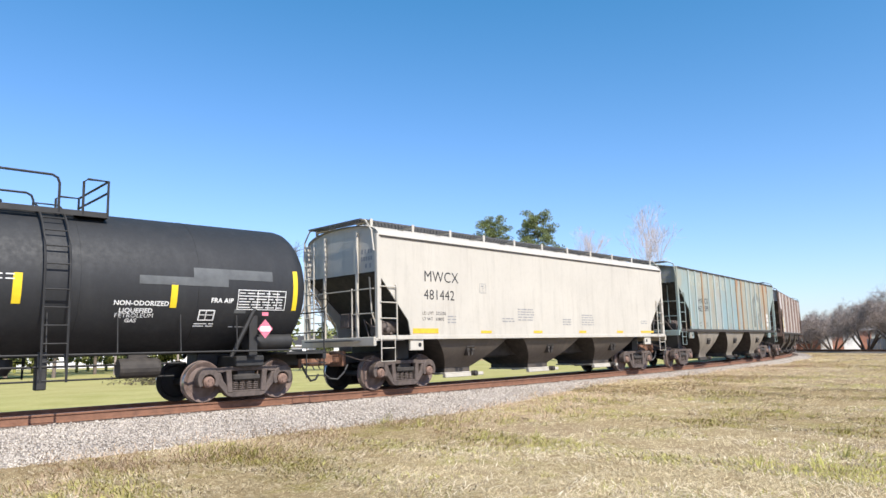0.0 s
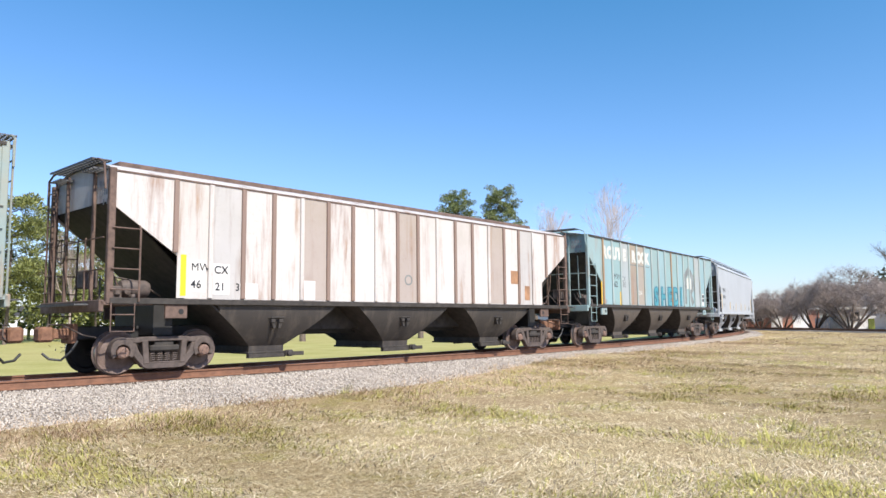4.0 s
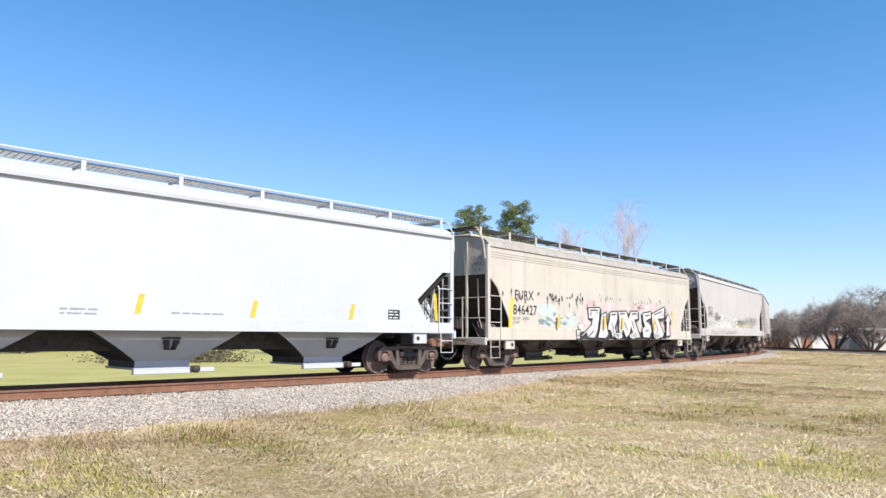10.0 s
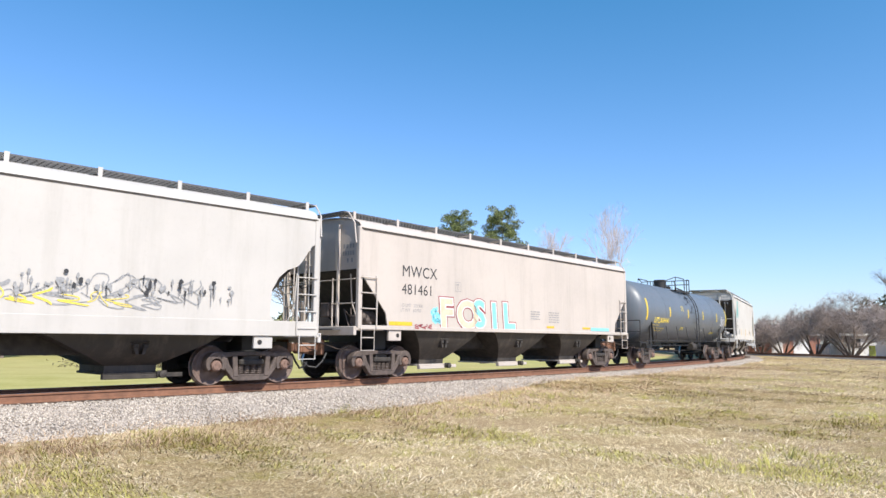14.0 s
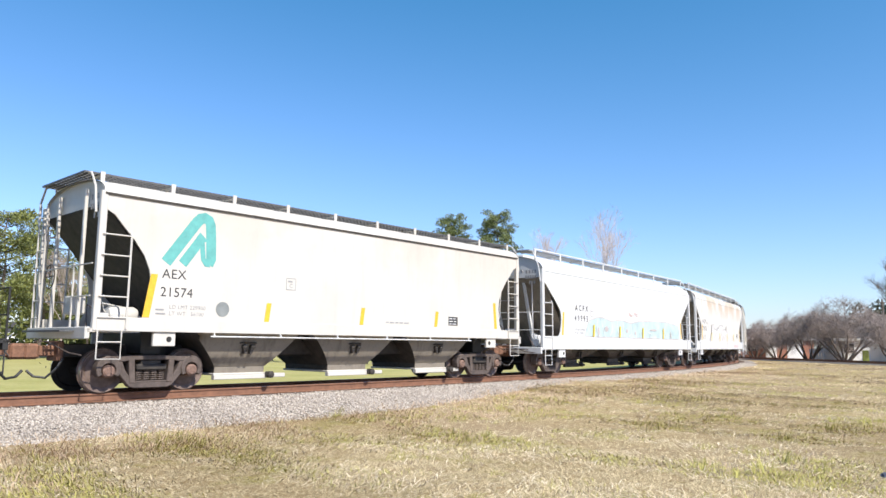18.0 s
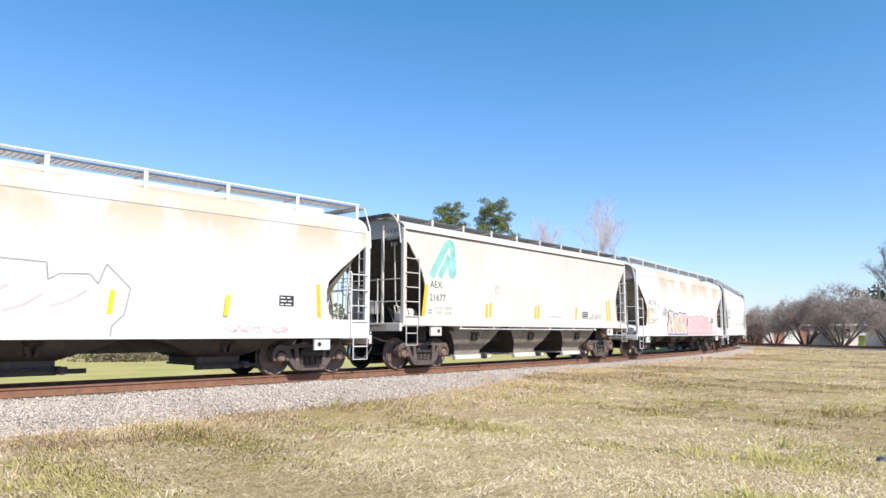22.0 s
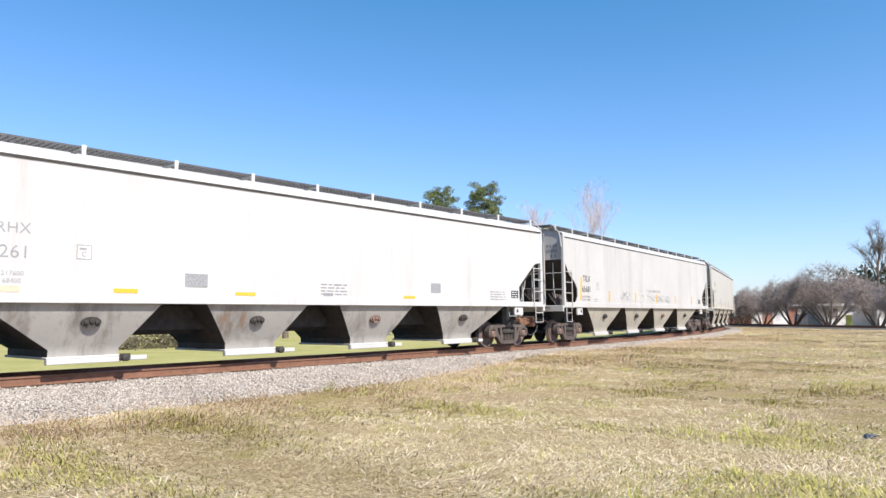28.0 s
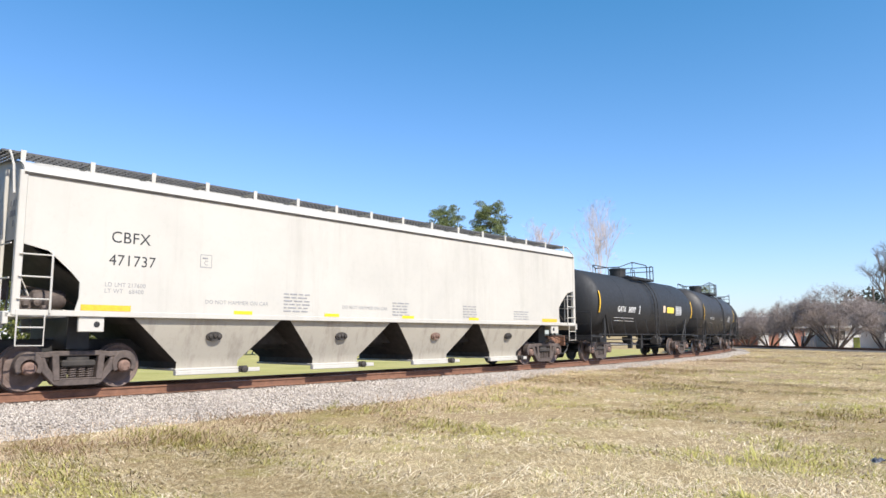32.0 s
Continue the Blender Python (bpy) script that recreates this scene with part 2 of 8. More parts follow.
def lawn_material():
    m, nt, b = nodes_of("mown_lawn")
    v = coords(nt)
    big = noise_tex(nt, v, 0.07, 4, 0.6)
    mid = noise_tex(nt, v, 0.5, 5, 0.6)
    fine = noise_tex(nt, v, 8.0, 5, 0.7)
    a = ramp(nt, mid, [(0.35, (0.33, 0.315, 0.10)), (0.7, (0.47, 0.42, 0.175))])
    c = mix(nt, ramp(nt, big, [(0.4, g(0.0)), (0.65, g(0.6))]), a, (0.42, 0.35, 0.15))
    c = mix(nt, ramp(nt, fine, [(0.3, g(0.25)), (0.6, g(0.0))]), c, (0.10, 0.10, 0.03))
    nt.links.new(c, b.inputs["Base Color"])
    b.inputs["Roughness"].default_value = 0.95
    b.inputs["Specular IOR Level"].default_value = 0.1
    bump(nt, b, fine, 0.4, 0.04)
    return m


def ballast_material():
    m, nt, b = nodes_of("crushed_stone_ballast")
    v = coords(nt)
    vo = nt.nodes.new("ShaderNodeTexVoronoi")
    vo.inputs["Scale"].default_value = 17.0
    nt.links.new(v, vo.inputs["Vector"])
    big = noise_tex(nt, v, 0.5, 4, 0.6)
    fine = noise_tex(nt, v, 30.0, 4, 0.7)
    sep = nt.nodes.new("ShaderNodeSeparateColor")
    nt.links.new(vo.outputs["Color"], sep.inputs[0])
    c = ramp(nt, sep.outputs[0], [(0.0, (0.17, 0.142, 0.118)), (0.35, (0.38, 0.32, 0.265)), (0.75, (0.52, 0.44, 0.365)), (1.0, (0.62, 0.54, 0.455))])
    c = mix(nt, ramp(nt, vo.outputs["Distance"], [(0.35, g(0.0)), (0.8, g(0.5))]), c, (0.15, 0.128, 0.11))
    c = mix(nt, ramp(nt, big, [(0.45, g(0.0)), (0.65, g(0.6))]), c, (0.27, 0.235, 0.20))
    c = mix(nt, ramp(nt, fine, [(0.3, g(0.3)), (0.6, g(0.0))]), c, (0.2, 0.17, 0.15))
    nt.links.new(c, b.inputs["Base Color"])
    b.inputs["Roughness"].default_value = 0.9
    bump(nt, b, vo.outputs["Distance"], 1.0, -0.06)
    return m


M_GROUND = ground_material()
M_LAWN = lawn_material()
M_BALLAST = ballast_material()
# branch bed coloured dark to stand for its ties and rails in shade
M_SHADEBED = simple("shade_dark_stone_bed", (0.13, 0.108, 0.09), 0.9, 0.0, 0.4, 9, 0.4)


def grid_sheet(name, xs, ys, height, material):
    X, Y = np.meshgrid(xs, ys)
    Z = height(X, Y)
    verts = np.stack([X.ravel(), Y.ravel(), Z.ravel()], 1)
    w = len(xs)
    faces = [(j * w + i, j * w + i + 1, (j + 1) * w + i + 1, (j + 1) * w + i) for j in range(len(ys) - 1) for i in range(w - 1)]
    return new(name, raw_mesh(name, verts, faces, material, True))


def spread(near, far, n):
    return np.concatenate([-far * np.linspace(1, 0, n) ** 2.2, far * np.linspace(0, 1, n)[1:] ** 2.2])


ground = grid_sheet("ground", spread(0, 2600, 90), spread(0, 2600, 90) + 20, land_z, M_GROUND)
tagged(ground, "dry yellow winter grass with green patches", "ground", kind="structure")


def ribbon(name, s0, s1, step, section, material, jitter=0.0, path=beside, smoothed=False):
    """A strip along the track; section is a list of (offset, height)."""
    rnd = random.Random(5)
    ss = np.arange(s0, s1 + step / 2, step)
    verts = []
    for s in ss:
        for off, z in section:
            x, y = path(s, off)
            verts.append((x + rnd.uniform(-jitter, jitter), y + rnd.uniform(-jitter, jitter), z + rnd.uniform(-jitter, jitter) * 0.8))
    w = len(section)
    faces = [((j + 1) * w + i, (j + 1) * w + i + 1, j * w + i + 1, j * w + i) for j in range(len(ss) - 1) for i in range(w - 1)]
    return new(name, raw_mesh(name, verts, faces, material, smoothed))


def far_lawn():
    """The mown lawn beyond the track, a sheet just above the ground."""
    sec = [(-5.3, -0.372), (-7, -0.362), (-12, -0.362), (-25, -0.362), (-60, -0.362), (-180, -0.34)]
    ob = ribbon("lawn", -120, 60, 3.0, sec, M_LAWN, 0.0)
    return tagged(ob, "mown green and yellow lawn beyond the track", "lawn", kind="structure")


far_lawn()
BALLAST = [(-3.4, -0.50), (-2.6, -0.36), (-1.7, -0.20), (-1.2, -0.185), (-0.6, -0.20), (0.0, -0.20), (0.6, -0.20), (1.2, -0.185), (1.62, -0.205), (2.0, -0.235), (2.5, -0.29), (3.0, -0.36), (3.5, -0.43), (4.0, -0.50), (4.5, -0.57), (5.0, -0.64), (5.5, -0.72)]
ballast = tagged(ribbon("ballast", -420, 440, 0.5, BALLAST, M_BALLAST, 0.02), "pale grey crushed stone ballast bed", "ballast", kind="structure")


def rail_section(c):
    pts = [(-0.075, -0.18), (-0.075, -0.168), (-0.012, -0.145), (-0.010, -0.045), (-0.036, -0.036), (-0.036, -0.006), (-0.030, 0.0), (0.030, 0.0), (0.036, -0.006), (0.036, -0.036), (0.010, -0.045), (0.012, -0.145), (0.075, -0.168), (0.075, -0.18)]
    return [(c - a, z) for a, z in pts]


def rail(c, s0, s1, step, path=beside, name="rail"):
    ob = ribbon(name, s0, s1, step, rail_section(c), [M_RAIL, M_RAILTOP], 0.0, path)
    w = len(rail_section(c)) - 1
    ob.data.polygons.foreach_set("material_index", [1 if i % w == 6 else 0 for i in range(len(ob.data.polygons))])
    return tagged(ob, "rusty steel running rail with a worn bright top", "rail", kind="structure")


for c in (GAUGE_HALF, -GAUGE_HALF):
    rail(c, -420, 440, 1.0)


# ---- second track, which leaves the line at the far curve ----
def side_path(s, off):
    """A straight track at the far end of the field."""
    x, y = 39.2 + 0.02 * (s / 10.0) ** 2, 92.0 - s
    return x + off, y


tagged(ribbon("ballast", 0, 75, 1.0, [(-2.2, -0.27), (-1.4, -0.16), (1.4, -0.16), (2.6, -0.28)], M_SHADEBED, 0.02, side_path), "thin dark stone bed of the branch track", "ballast", kind="structure")
for c in (GAUGE_HALF, -GAUGE_HALF):
    rail(c, 0, 75, 2.0, side_path)
# ---- freight cars: x along the car (front at -x), camera side at -y, z = 0 at the rail ----
WHEEL_R = 0.457


AXLE = 0.92


def side_frame_bm(y):
    """Cast side frame: hoods over the bearings, top chord, columns and a deep lower bow."""
    bm = bmesh.new()
    t = 0.10
    prism(bm, [(0.92, 0.775), (0.60, 0.765), (0.45, 0.785), (-0.45, 0.785), (-0.60, 0.765), (-0.92, 0.775), (-0.92, 0.66), (-0.60, 0.655), (-0.44, 0.685), (0.44, 0.685), (0.60, 0.655), (0.92, 0.66)][::-1], y - t, y + t)
    prism(bm, [(-0.84, 0.64), (-0.72, 0.42), (-0.47, 0.13), (-0.36, 0.095), (0.36, 0.095), (0.47, 0.13), (0.72, 0.42), (0.84, 0.64), (0.64, 0.66), (0.57, 0.48), (0.40, 0.235), (-0.40, 0.235), (-0.57, 0.48), (-0.64, 0.66)], y - t * 0.92, y + t * 0.92)
    for sx in (-1, 1):
        prism(bm, [(sx * 0.41 - 0.065, 0.20), (sx * 0.41 + 0.065, 0.20), (sx * 0.45 + 0.065, 0.72), (sx * 0.45 - 0.065, 0.72)], y - t * 1.08, y + t * 1.08)
        arc = [math.radians(a) for a in range(-38, 219, 16)]
        outer = [(sx * AXLE + 0.255 * math.cos(a), WHEEL_R + 0.055 + 0.27 * math.sin(a)) for a in arc]
        inner = [(sx * AXLE + 0.150 * math.cos(a), WHEEL_R + 0.020 + 0.145 * math.sin(a)) for a in arc]
        prism(bm, outer + inner[::-1], y - t * 1.16, y + t * 1.16)
    bmesh.ops.recalc_face_normals(bm, faces=bm.faces)
    bmesh.ops.bevel(bm, geom=[e for e in bm.edges if e.calc_face_angle(0) > 1.0 and abs(e.verts[0].co.y - e.verts[1].co.y) < 0.01], offset=0.014, segments=1, affect="EDGES")
    return bm


def spring_bm(y, seat=True):
    bm = bmesh.new()
    for x in (-0.255, -0.085, 0.085, 0.255):
        pts = [(x + 0.072 * math.cos(a), y + 0.072 * math.sin(a), 0.245 + 0.22 * a / (math.tau * 5)) for a in np.linspace(0, math.tau * 5, 41)]
        tube(bm, pts, 0.0165, 4)
        tube(bm, [(x, y, 0.245), (x, y, 0.465)], 0.036, 6)
    box(bm, -0.35, 0.35, y - 0.11, y + 0.11, 0.215, 0.247, 0, 0.01)
    return bm


def wheelset_bm():
    bm = bmesh.new()
    for s in (-1, 1):
        prof = [(0.09, 0.74), (0.13, 0.82), (0.20, 0.815), (0.345, 0.775), (0.385, 0.80), (0.440, 0.815), (0.452, 0.805), (0.457, 0.73), (0.462, 0.715), (0.483, 0.700), (0.483, 0.688), (0.47, 0.676), (0.385, 0.676), (0.345, 0.735), (0.16, 0.735), (0.09, 0.70)]
        mats = [0] * len(prof)
        mats[6] = mats[7] = 1
        # wheel backs take the black: shade below the car is put into their colour
        mats[10:] = [3] * (len(prof) - 10)
        lathe(bm, [(r, s * y) for r, y in prof], 40, "y", (0, 0, 0), mats)
        lathe(bm, [(0.02, s * 1.16), (0.090, s * 1.16), (0.128, s * 1.12), (0.128, s * 0.92), (0.08, s * 0.90), (0.08, s * 0.80)], 18, "y", (0, 0, 0), 2)
        for k in range(3):
            a = k * math.tau / 3
            lathe(bm, [(0.014, s * 1.15), (0.014, s * 1.18)], 6, "y", (0.062 * math.cos(a), 0, 0.055 * math.sin(a)), 2)
    lathe(bm, [(0.085, -0.72), (0.08, 0.0), (0.085, 0.72)], 14, "y", (0, 0, 0), 3)
    return bm


TRUCK_MESH = {}


def truck_parts(thing, x, steel=None, key="a"):
    """A three-piece truck: bolster with side frames, springs and two turning wheelsets."""
    steel = steel or M_STEEL
    if key not in TRUCK_MESH:
        b = bmesh.new()
        box(b, -0.33, 0.33, -1.12, 1.12, 0.465, 0.60, 0, 0.03)
        box(b, -0.22, 0.22, -1.06, 1.06, 0.58, 0.69, 0, 0.02)
        box(b, -0.16, 0.16, -0.35, 0.35, 0.66, 0.76, 0, 0.03)
        for sx in (-1, 1):
            box(b, sx * 0.50 - 0.04, sx * 0.50 + 0.04, -0.66, 0.66, 0.38, 0.48, 0, 0.01)
            for sy in (-1, 1):
                box(b, sx * 0.42 - 0.05, sx * 0.42 + 0.03, sy * 0.74 - 0.06, sy * 0.74 + 0.06, 0.30, 0.56, 0, 0.01)
        # bolster coloured dark for the shade between the side frames
        ob = part("truck", b, M_GRIMESHADE)
        fr = [part("side_frame", side_frame_bm(sy * 1.0), steel, ob) for sy in (-1, 1)]
        sp = [part("spring_nest", spring_bm(sy * 0.99), M_STEEL, ob) for sy in (-1, 1)]
        ws = [part("wheelset", wheelset_bm(), [M_WHEEL, M_TREAD, M_RUSTCAP, M_BLACK], ob, "", True) for _ in (0,)]
        TRUCK_MESH[key] = (ob.data, [o.data for o in fr], [o.data for o in sp], ws[0].data)
        for o in fr + sp + ws + [ob]:
            bpy.data.objects.remove(o)
    tm, fr, sp, ws = TRUCK_MESH[key]
    ob = new("truck", tm)
    ob.parent, ob.location = thing, (x, 0, 0)
    ob["label"] = "rusty cast steel freight truck"
    for me, nm in [(m, "side_frame") for m in fr] + [(m, "spring_nest") for m in sp]:
        o = new(nm, me)
        o.parent = ob
    for sx in (-1, 1):
        o = new("wheelset", ws)
        o.parent, o.location = ob, (sx * AXLE, 0, WHEEL_R)
        WHEELS.append(o)
    return ob


WHEELS = []
CARS = []
TEXTS = {}


def text_mesh(txt, size, fat=0.0, shear=0.0, squeeze=1.0):
    key = (txt, size, fat, shear, squeeze)
    if key not in TEXTS:
        cu = bpy.data.curves.new("lettering", "FONT")
        cu.body, cu.size, cu.offset, cu.shear = txt, size / 0.69, fat, shear
        cu.resolution_u = 3
        cu.space_character = 1.05
        ob = bpy.data.objects.new("lettering", cu)
        me = bpy.data.meshes.new_from_object(ob)
        me.transform(Matrix(((squeeze, 0, 0, 0), (0, 0, -1, 0), (0, 1, 0, 0), (0, 0, 0, 1))))
        bpy.data.objects.remove(ob)
        bpy.data.curves.remove(cu)
        TEXTS[key] = me
    return TEXTS[key]


def letter(thing, txt, x, z, size, mat, y, fat=0.0, shear=0.0, squeeze=1.0, label=""):
    if "M" in txt and fat < 0.01:
        fat = 0.0
    me = text_mesh(txt, size, fat, shear, squeeze).copy()
    me.materials.clear()
    me.materials.append(mat)
    ob = new("lettering", me)
    ob.parent, ob.location = thing, (x, y, z)
    if label:
        ob["label"] = label
    return ob


def plate(thing, name, x0, x1, z0, z1, mat, y, label="", lean=0.0):
    """A thin plate or stripe of tape on the camera side."""
    bm = bmesh.new()
    prism(bm, [(x0, z0), (x1, z0), (x1 + lean, z1), (x0 + lean, z1)], y, y + 0.006)
    bmesh.ops.recalc_face_normals(bm, faces=bm.faces)
    return part(name, bm, mat, thing, label)


def bars(thing, x, z, w, rows, mat, y, step=0.085, h=0.032, seed=1):
    """Small stencilled lines, too small to read."""
    rnd = random.Random(seed)
    bm = bmesh.new()
    for r in range(rows):
        u = 0.0
        while u < w - 0.05:
            l = min(rnd.uniform(0.08, 0.30), w - u)
            box(bm, x + u, x + u + l, y, y + 0.004, z - r * step, z - r * step + h)
            u += l + 0.05
    ob = part("stencil", bm, mat, thing)
    return tagged(ob, kind="stuff")


CUTS = {
    "diag": [(0.0, 1.0), (0.93, 0.25), (1.0, 0.0)],
    "ribbed": [(0.0, 1.0), (1.0, 0.42), (1.0, 0.0)],
    "curve": [(0.0, 1.0), (0.22, 0.91), (0.42, 0.80), (0.70, 0.64), (0.95, 0.45), (1.0, 0.25), (1.0, 0.08), (0.97, 0.0)],
    "hex": [(0.0, 1.0), (0.28, 0.99), (1.0, 0.43), (0.70, 0.0)],
    "slant": [(0.0, 1.0), (0.10, 0.97), (0.40, 0.80), (0.92, 0.22), (1.0, 0.0)],
    "waist": [(0.0, 1.0), (0.12, 0.96), (0.35, 0.74), (0.45, 0.68), (0.66, 0.63), (0.84, 0.53), (0.98, 0.37), (1.0, 0.07), (0.92, 0.0)],
    "oval": [(0.0, 1.0), (0.22, 0.94), (0.40, 0.84), (0.63, 0.72), (0.83, 0.59), (0.95, 0.46), (1.0, 0.33), (0.98, 0.18), (0.93, 0.06), (0.85, 0.0)],
    "flow": [(0.0, 1.0), (0.18, 0.91), (0.38, 0.80), (0.70, 0.63), (0.95, 0.48), (1.0, 0.36), (1.0, 0.22), (0.94, 0.08), (0.85, 0.0)],
    "long": [(0.0, 1.0), (0.25, 0.97), (0.34, 0.92), (0.92, 0.44), (1.0, 0.36), (0.99, 0.0)],
    "bell": [(0.0, 1.0), (0.10, 0.95), (0.38, 0.70), (0.50, 0.64), (0.65, 0.59), (0.85, 0.47), (1.0, 0.33), (1.0, 0.15), (0.90, 0.04), (0.82, 0.0)],
    "scoop": [(0.0, 1.0), (0.20, 0.96), (0.45, 0.91), (0.55, 0.84), (0.85, 0.60), (1.0, 0.45), (1.0, 0.20), (0.94, 0.0)],
}


def roof_arc(w, ze, rise, full, n=18):
    """Roof section with steep shoulders; full: the lower, the squarer."""
    ys = [-w * math.cos(math.pi * i / n) for i in range(n + 1)]
    return [(y, ze + rise * max(0.0, 1 - (y / w) ** 2) ** full) for y in ys]


def hopper(label, L, f, zs, ze, body, cut="diag", zc=3.0, cx=1.9, bays=3, ribs=0, sill=0.16, hang=None, end_low=None,
           trim=None, board=True, rise=0.42, W=1.60, tin=1.45, rail_side=False, gate=None, bay_mat=None, bay_bottom=0.36, bay_width=0.9, wing=None, lip=0.035, lip_mat=None, edge=None, low_board=False, brk=1.66, rbh=0.50, c1=0.24, end_mark=True, sill_mat=None, full=0.38, bay_gap=0.7, bay_in=0.08, hb=None, lad=1.45, brace=False, gear=None, grate=None, roof_mat=None, bulge=2.0):
    """A covered hopper car with body length L between its corner posts; f: track position of its front post at the start."""
    thing = new("hopper_car")
    tagged(thing, label, "freight car", "cars of the freight train")
    trim = trim or body
    # dark default: the shade below the end wall is put into the sheet's colour
    end_low = end_low or M_GRIMESHADE
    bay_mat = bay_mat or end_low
    h = L / 2
    zt = zs + sill
    outline = []
    for sx, pts in ((-1, CUTS[cut]), (1, CUTS[cut][::-1])):
        outline += [(sx * (h - a * cx), zt + b * (zc - zt)) for a, b in pts]
    # outline runs front top -> front bottom -> rear bottom -> rear top
    outline += [(h, ze), (-h, ze)]
    for sy in (-1, 1):
        bm = bmesh.new()
        prism(bm, outline if sy < 0 else outline, sy * W, sy * (W - 0.035))
        bmesh.ops.recalc_face_normals(bm, faces=bm.faces)
        part("side_sheet", bm, body, thing)
    # roof
    bm = bmesh.new()
    arc = roof_arc(W, ze, rise, full)
    va = [[bm.verts.new((x, y, z)) for y, z in arc] for x in (-h, h)]
    vb = [[bm.verts.new((x, y * 0.98, z - 0.03)) for y, z in arc] for x in (-h, h)]
    for i in range(len(arc) - 1):
        bm.faces.new((va[0][i], va[1][i], va[1][i + 1], va[0][i + 1]))
        bm.faces.new((vb[0][i + 1], vb[1][i + 1], vb[1][i], vb[0][i]))
    part("roof", bm, roof_mat or body, thing, "", True)
    # eave angle: a small overhanging lip along the side; dark lip_mat paints its shadow line
    for sy in (-1, 1):
        bm = bmesh.new()
        box(bm, -h, h, sy * (W - 0.02), sy * (W + lip), ze - 0.015, ze + lip)
        part("eave_angle", bm, lip_mat or trim, thing)
        bm = bmesh.new()
        box(bm, -h, h, sy * (W + 0.002), sy * (W + 0.03), zs, zt + 0.004, 0, 0.008)
        box(bm, -h, h, sy * (W - 0.09), sy * (W + 0.002), zs, zs + 0.03)
        part("side_sill", bm, sill_mat or trim, thing)
    # ends: upper wall, then slope sheet running inwards and down
    for sx in (-1, 1):
        bm = bmesh.new()
        n = len(arc)
        zw = zc + 0.10
        ring = [(y * 0.985, z - 0.01) for y, z in arc]
        low = [(-W * 0.985, zw), (W * 0.985, zw)]
        xe = sx * (h - 0.05)
        for off in (0.0, -0.03 * sx):
            bm.faces.new([bm.verts.new((xe + off, y, z)) for y, z in [low[0]] + ring + [low[1]]])
        part("end_wall", bm, body, thing)
        if end_mark and sx < 0:
            bm = bmesh.new()
            for r, row in enumerate(((0.0, 0.05, 0.11, 0.17), (0.0, 0.045, 0.09, 0.135, 0.18), (0.02, 0.10))):
                for q in row:
                    box(bm, xe - 0.006, xe - 0.002, -1.28 + q * 2.2, -1.21 + q * 2.2, (zw + ze) / 2 + 0.05 - r * 0.2, (zw + ze) / 2 + 0.17 - r * 0.2)
            tagged(part("stencil", bm, M_INK_GREY, thing), kind="stuff")
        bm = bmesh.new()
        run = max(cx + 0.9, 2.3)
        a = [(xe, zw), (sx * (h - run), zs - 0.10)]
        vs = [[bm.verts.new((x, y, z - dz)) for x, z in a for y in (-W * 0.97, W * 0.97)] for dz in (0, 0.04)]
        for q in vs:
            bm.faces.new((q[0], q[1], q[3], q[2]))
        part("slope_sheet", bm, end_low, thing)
        # corner posts, end ladder side posts and platform
        for sy in (-1, 1):
            bm = bmesh.new()
            box(bm, sx * h - 0.07, sx * h + 0.07, sy * (W - 0.10), sy * (W + 0.02), zs, ze + 0.06, 0, 0.015)
            part("corner_post", bm, trim, thing)
            if brace:
                bm = bmesh.new()
                prism(bm, [(sx * (h - 0.02), zw + 0.30), (sx * (h - 0.14), zw + 0.10), (sx * (h - 1.02), zs + 0.02), (sx * (h - 0.88), zs + 0.02)], sy * 0.66 - 0.05, sy * 0.66 + 0.05)
                bmesh.ops.recalc_face_normals(bm, faces=bm.faces)
                part("end_brace", bm, trim, thing)
            else:
                bm = bmesh.new()
                box(bm, sx * (h + 0.02) - 0.035, sx * (h + 0.02) + 0.035, sy * 0.72 - 0.04, sy * 0.72 + 0.04, zs + 0.05, ze + 0.5 * rise, 0, 0.012)
                part("end_post", bm, trim, thing)
        bm = bmesh.new()
        box(bm, sx * (h - 0.9), sx * (h + 0.16), -W, W, zs - 0.02, zs + 0.05)
        box(bm, sx * (h + 0.10), sx * (h + 0.20), -W, W, zs - 0.16, zs + 0.08, 0, 0.015)
        part("end_platform", bm, trim, thing)
        # side ladder: inner stile, rungs, stirrup step
        for sy in (-1, 1):
            bm = bmesh.new()
            xi = sx * (h - 0.58)
            yo = sy * (W + 0.05)
            top = zs + lad
            tube(bm, [(xi, yo, zs + 0.05), (xi, yo, top - 0.06), (xi, yo - sy * 0.03, top), (xi, sy * (W - 0.01), top + 0.03)], 0.022)
            n = int(round(lad / 0.42))
            for k in range(n):
                z = top - 0.05 - 0.42 * k
                tube(bm, [(sx * h, yo, z), (xi, yo, z)], 0.016, 5)
            part("side_ladder", bm, trim, thing)
            bm = bmesh.new()
            x0, x1 = sx * (h - 0.02), sx * (h - 0.50)
            tube(bm, [(x0, yo, zs + 0.02), (x0, yo, zs - 0.56), (x1, yo, zs - 0.56), (x1, yo, zs + 0.02)], 0.018, 5)
            tube(bm, [(x0, yo, zs - 0.22), (x1, yo, zs - 0.22)], 0.015, 5)
            part("stirrup_step", bm, trim, thing)
        # end ladder to the roof
        bm = bmesh.new()
        sy = -1 if sx > 0 else 1
        for y in (sy * 1.52, sy * 1.08):
            tube(bm, [(sx * (h + 0.14), y, zs), (sx * (h + 0.14), y, ze + 0.1)], 0.022)
        k = 0
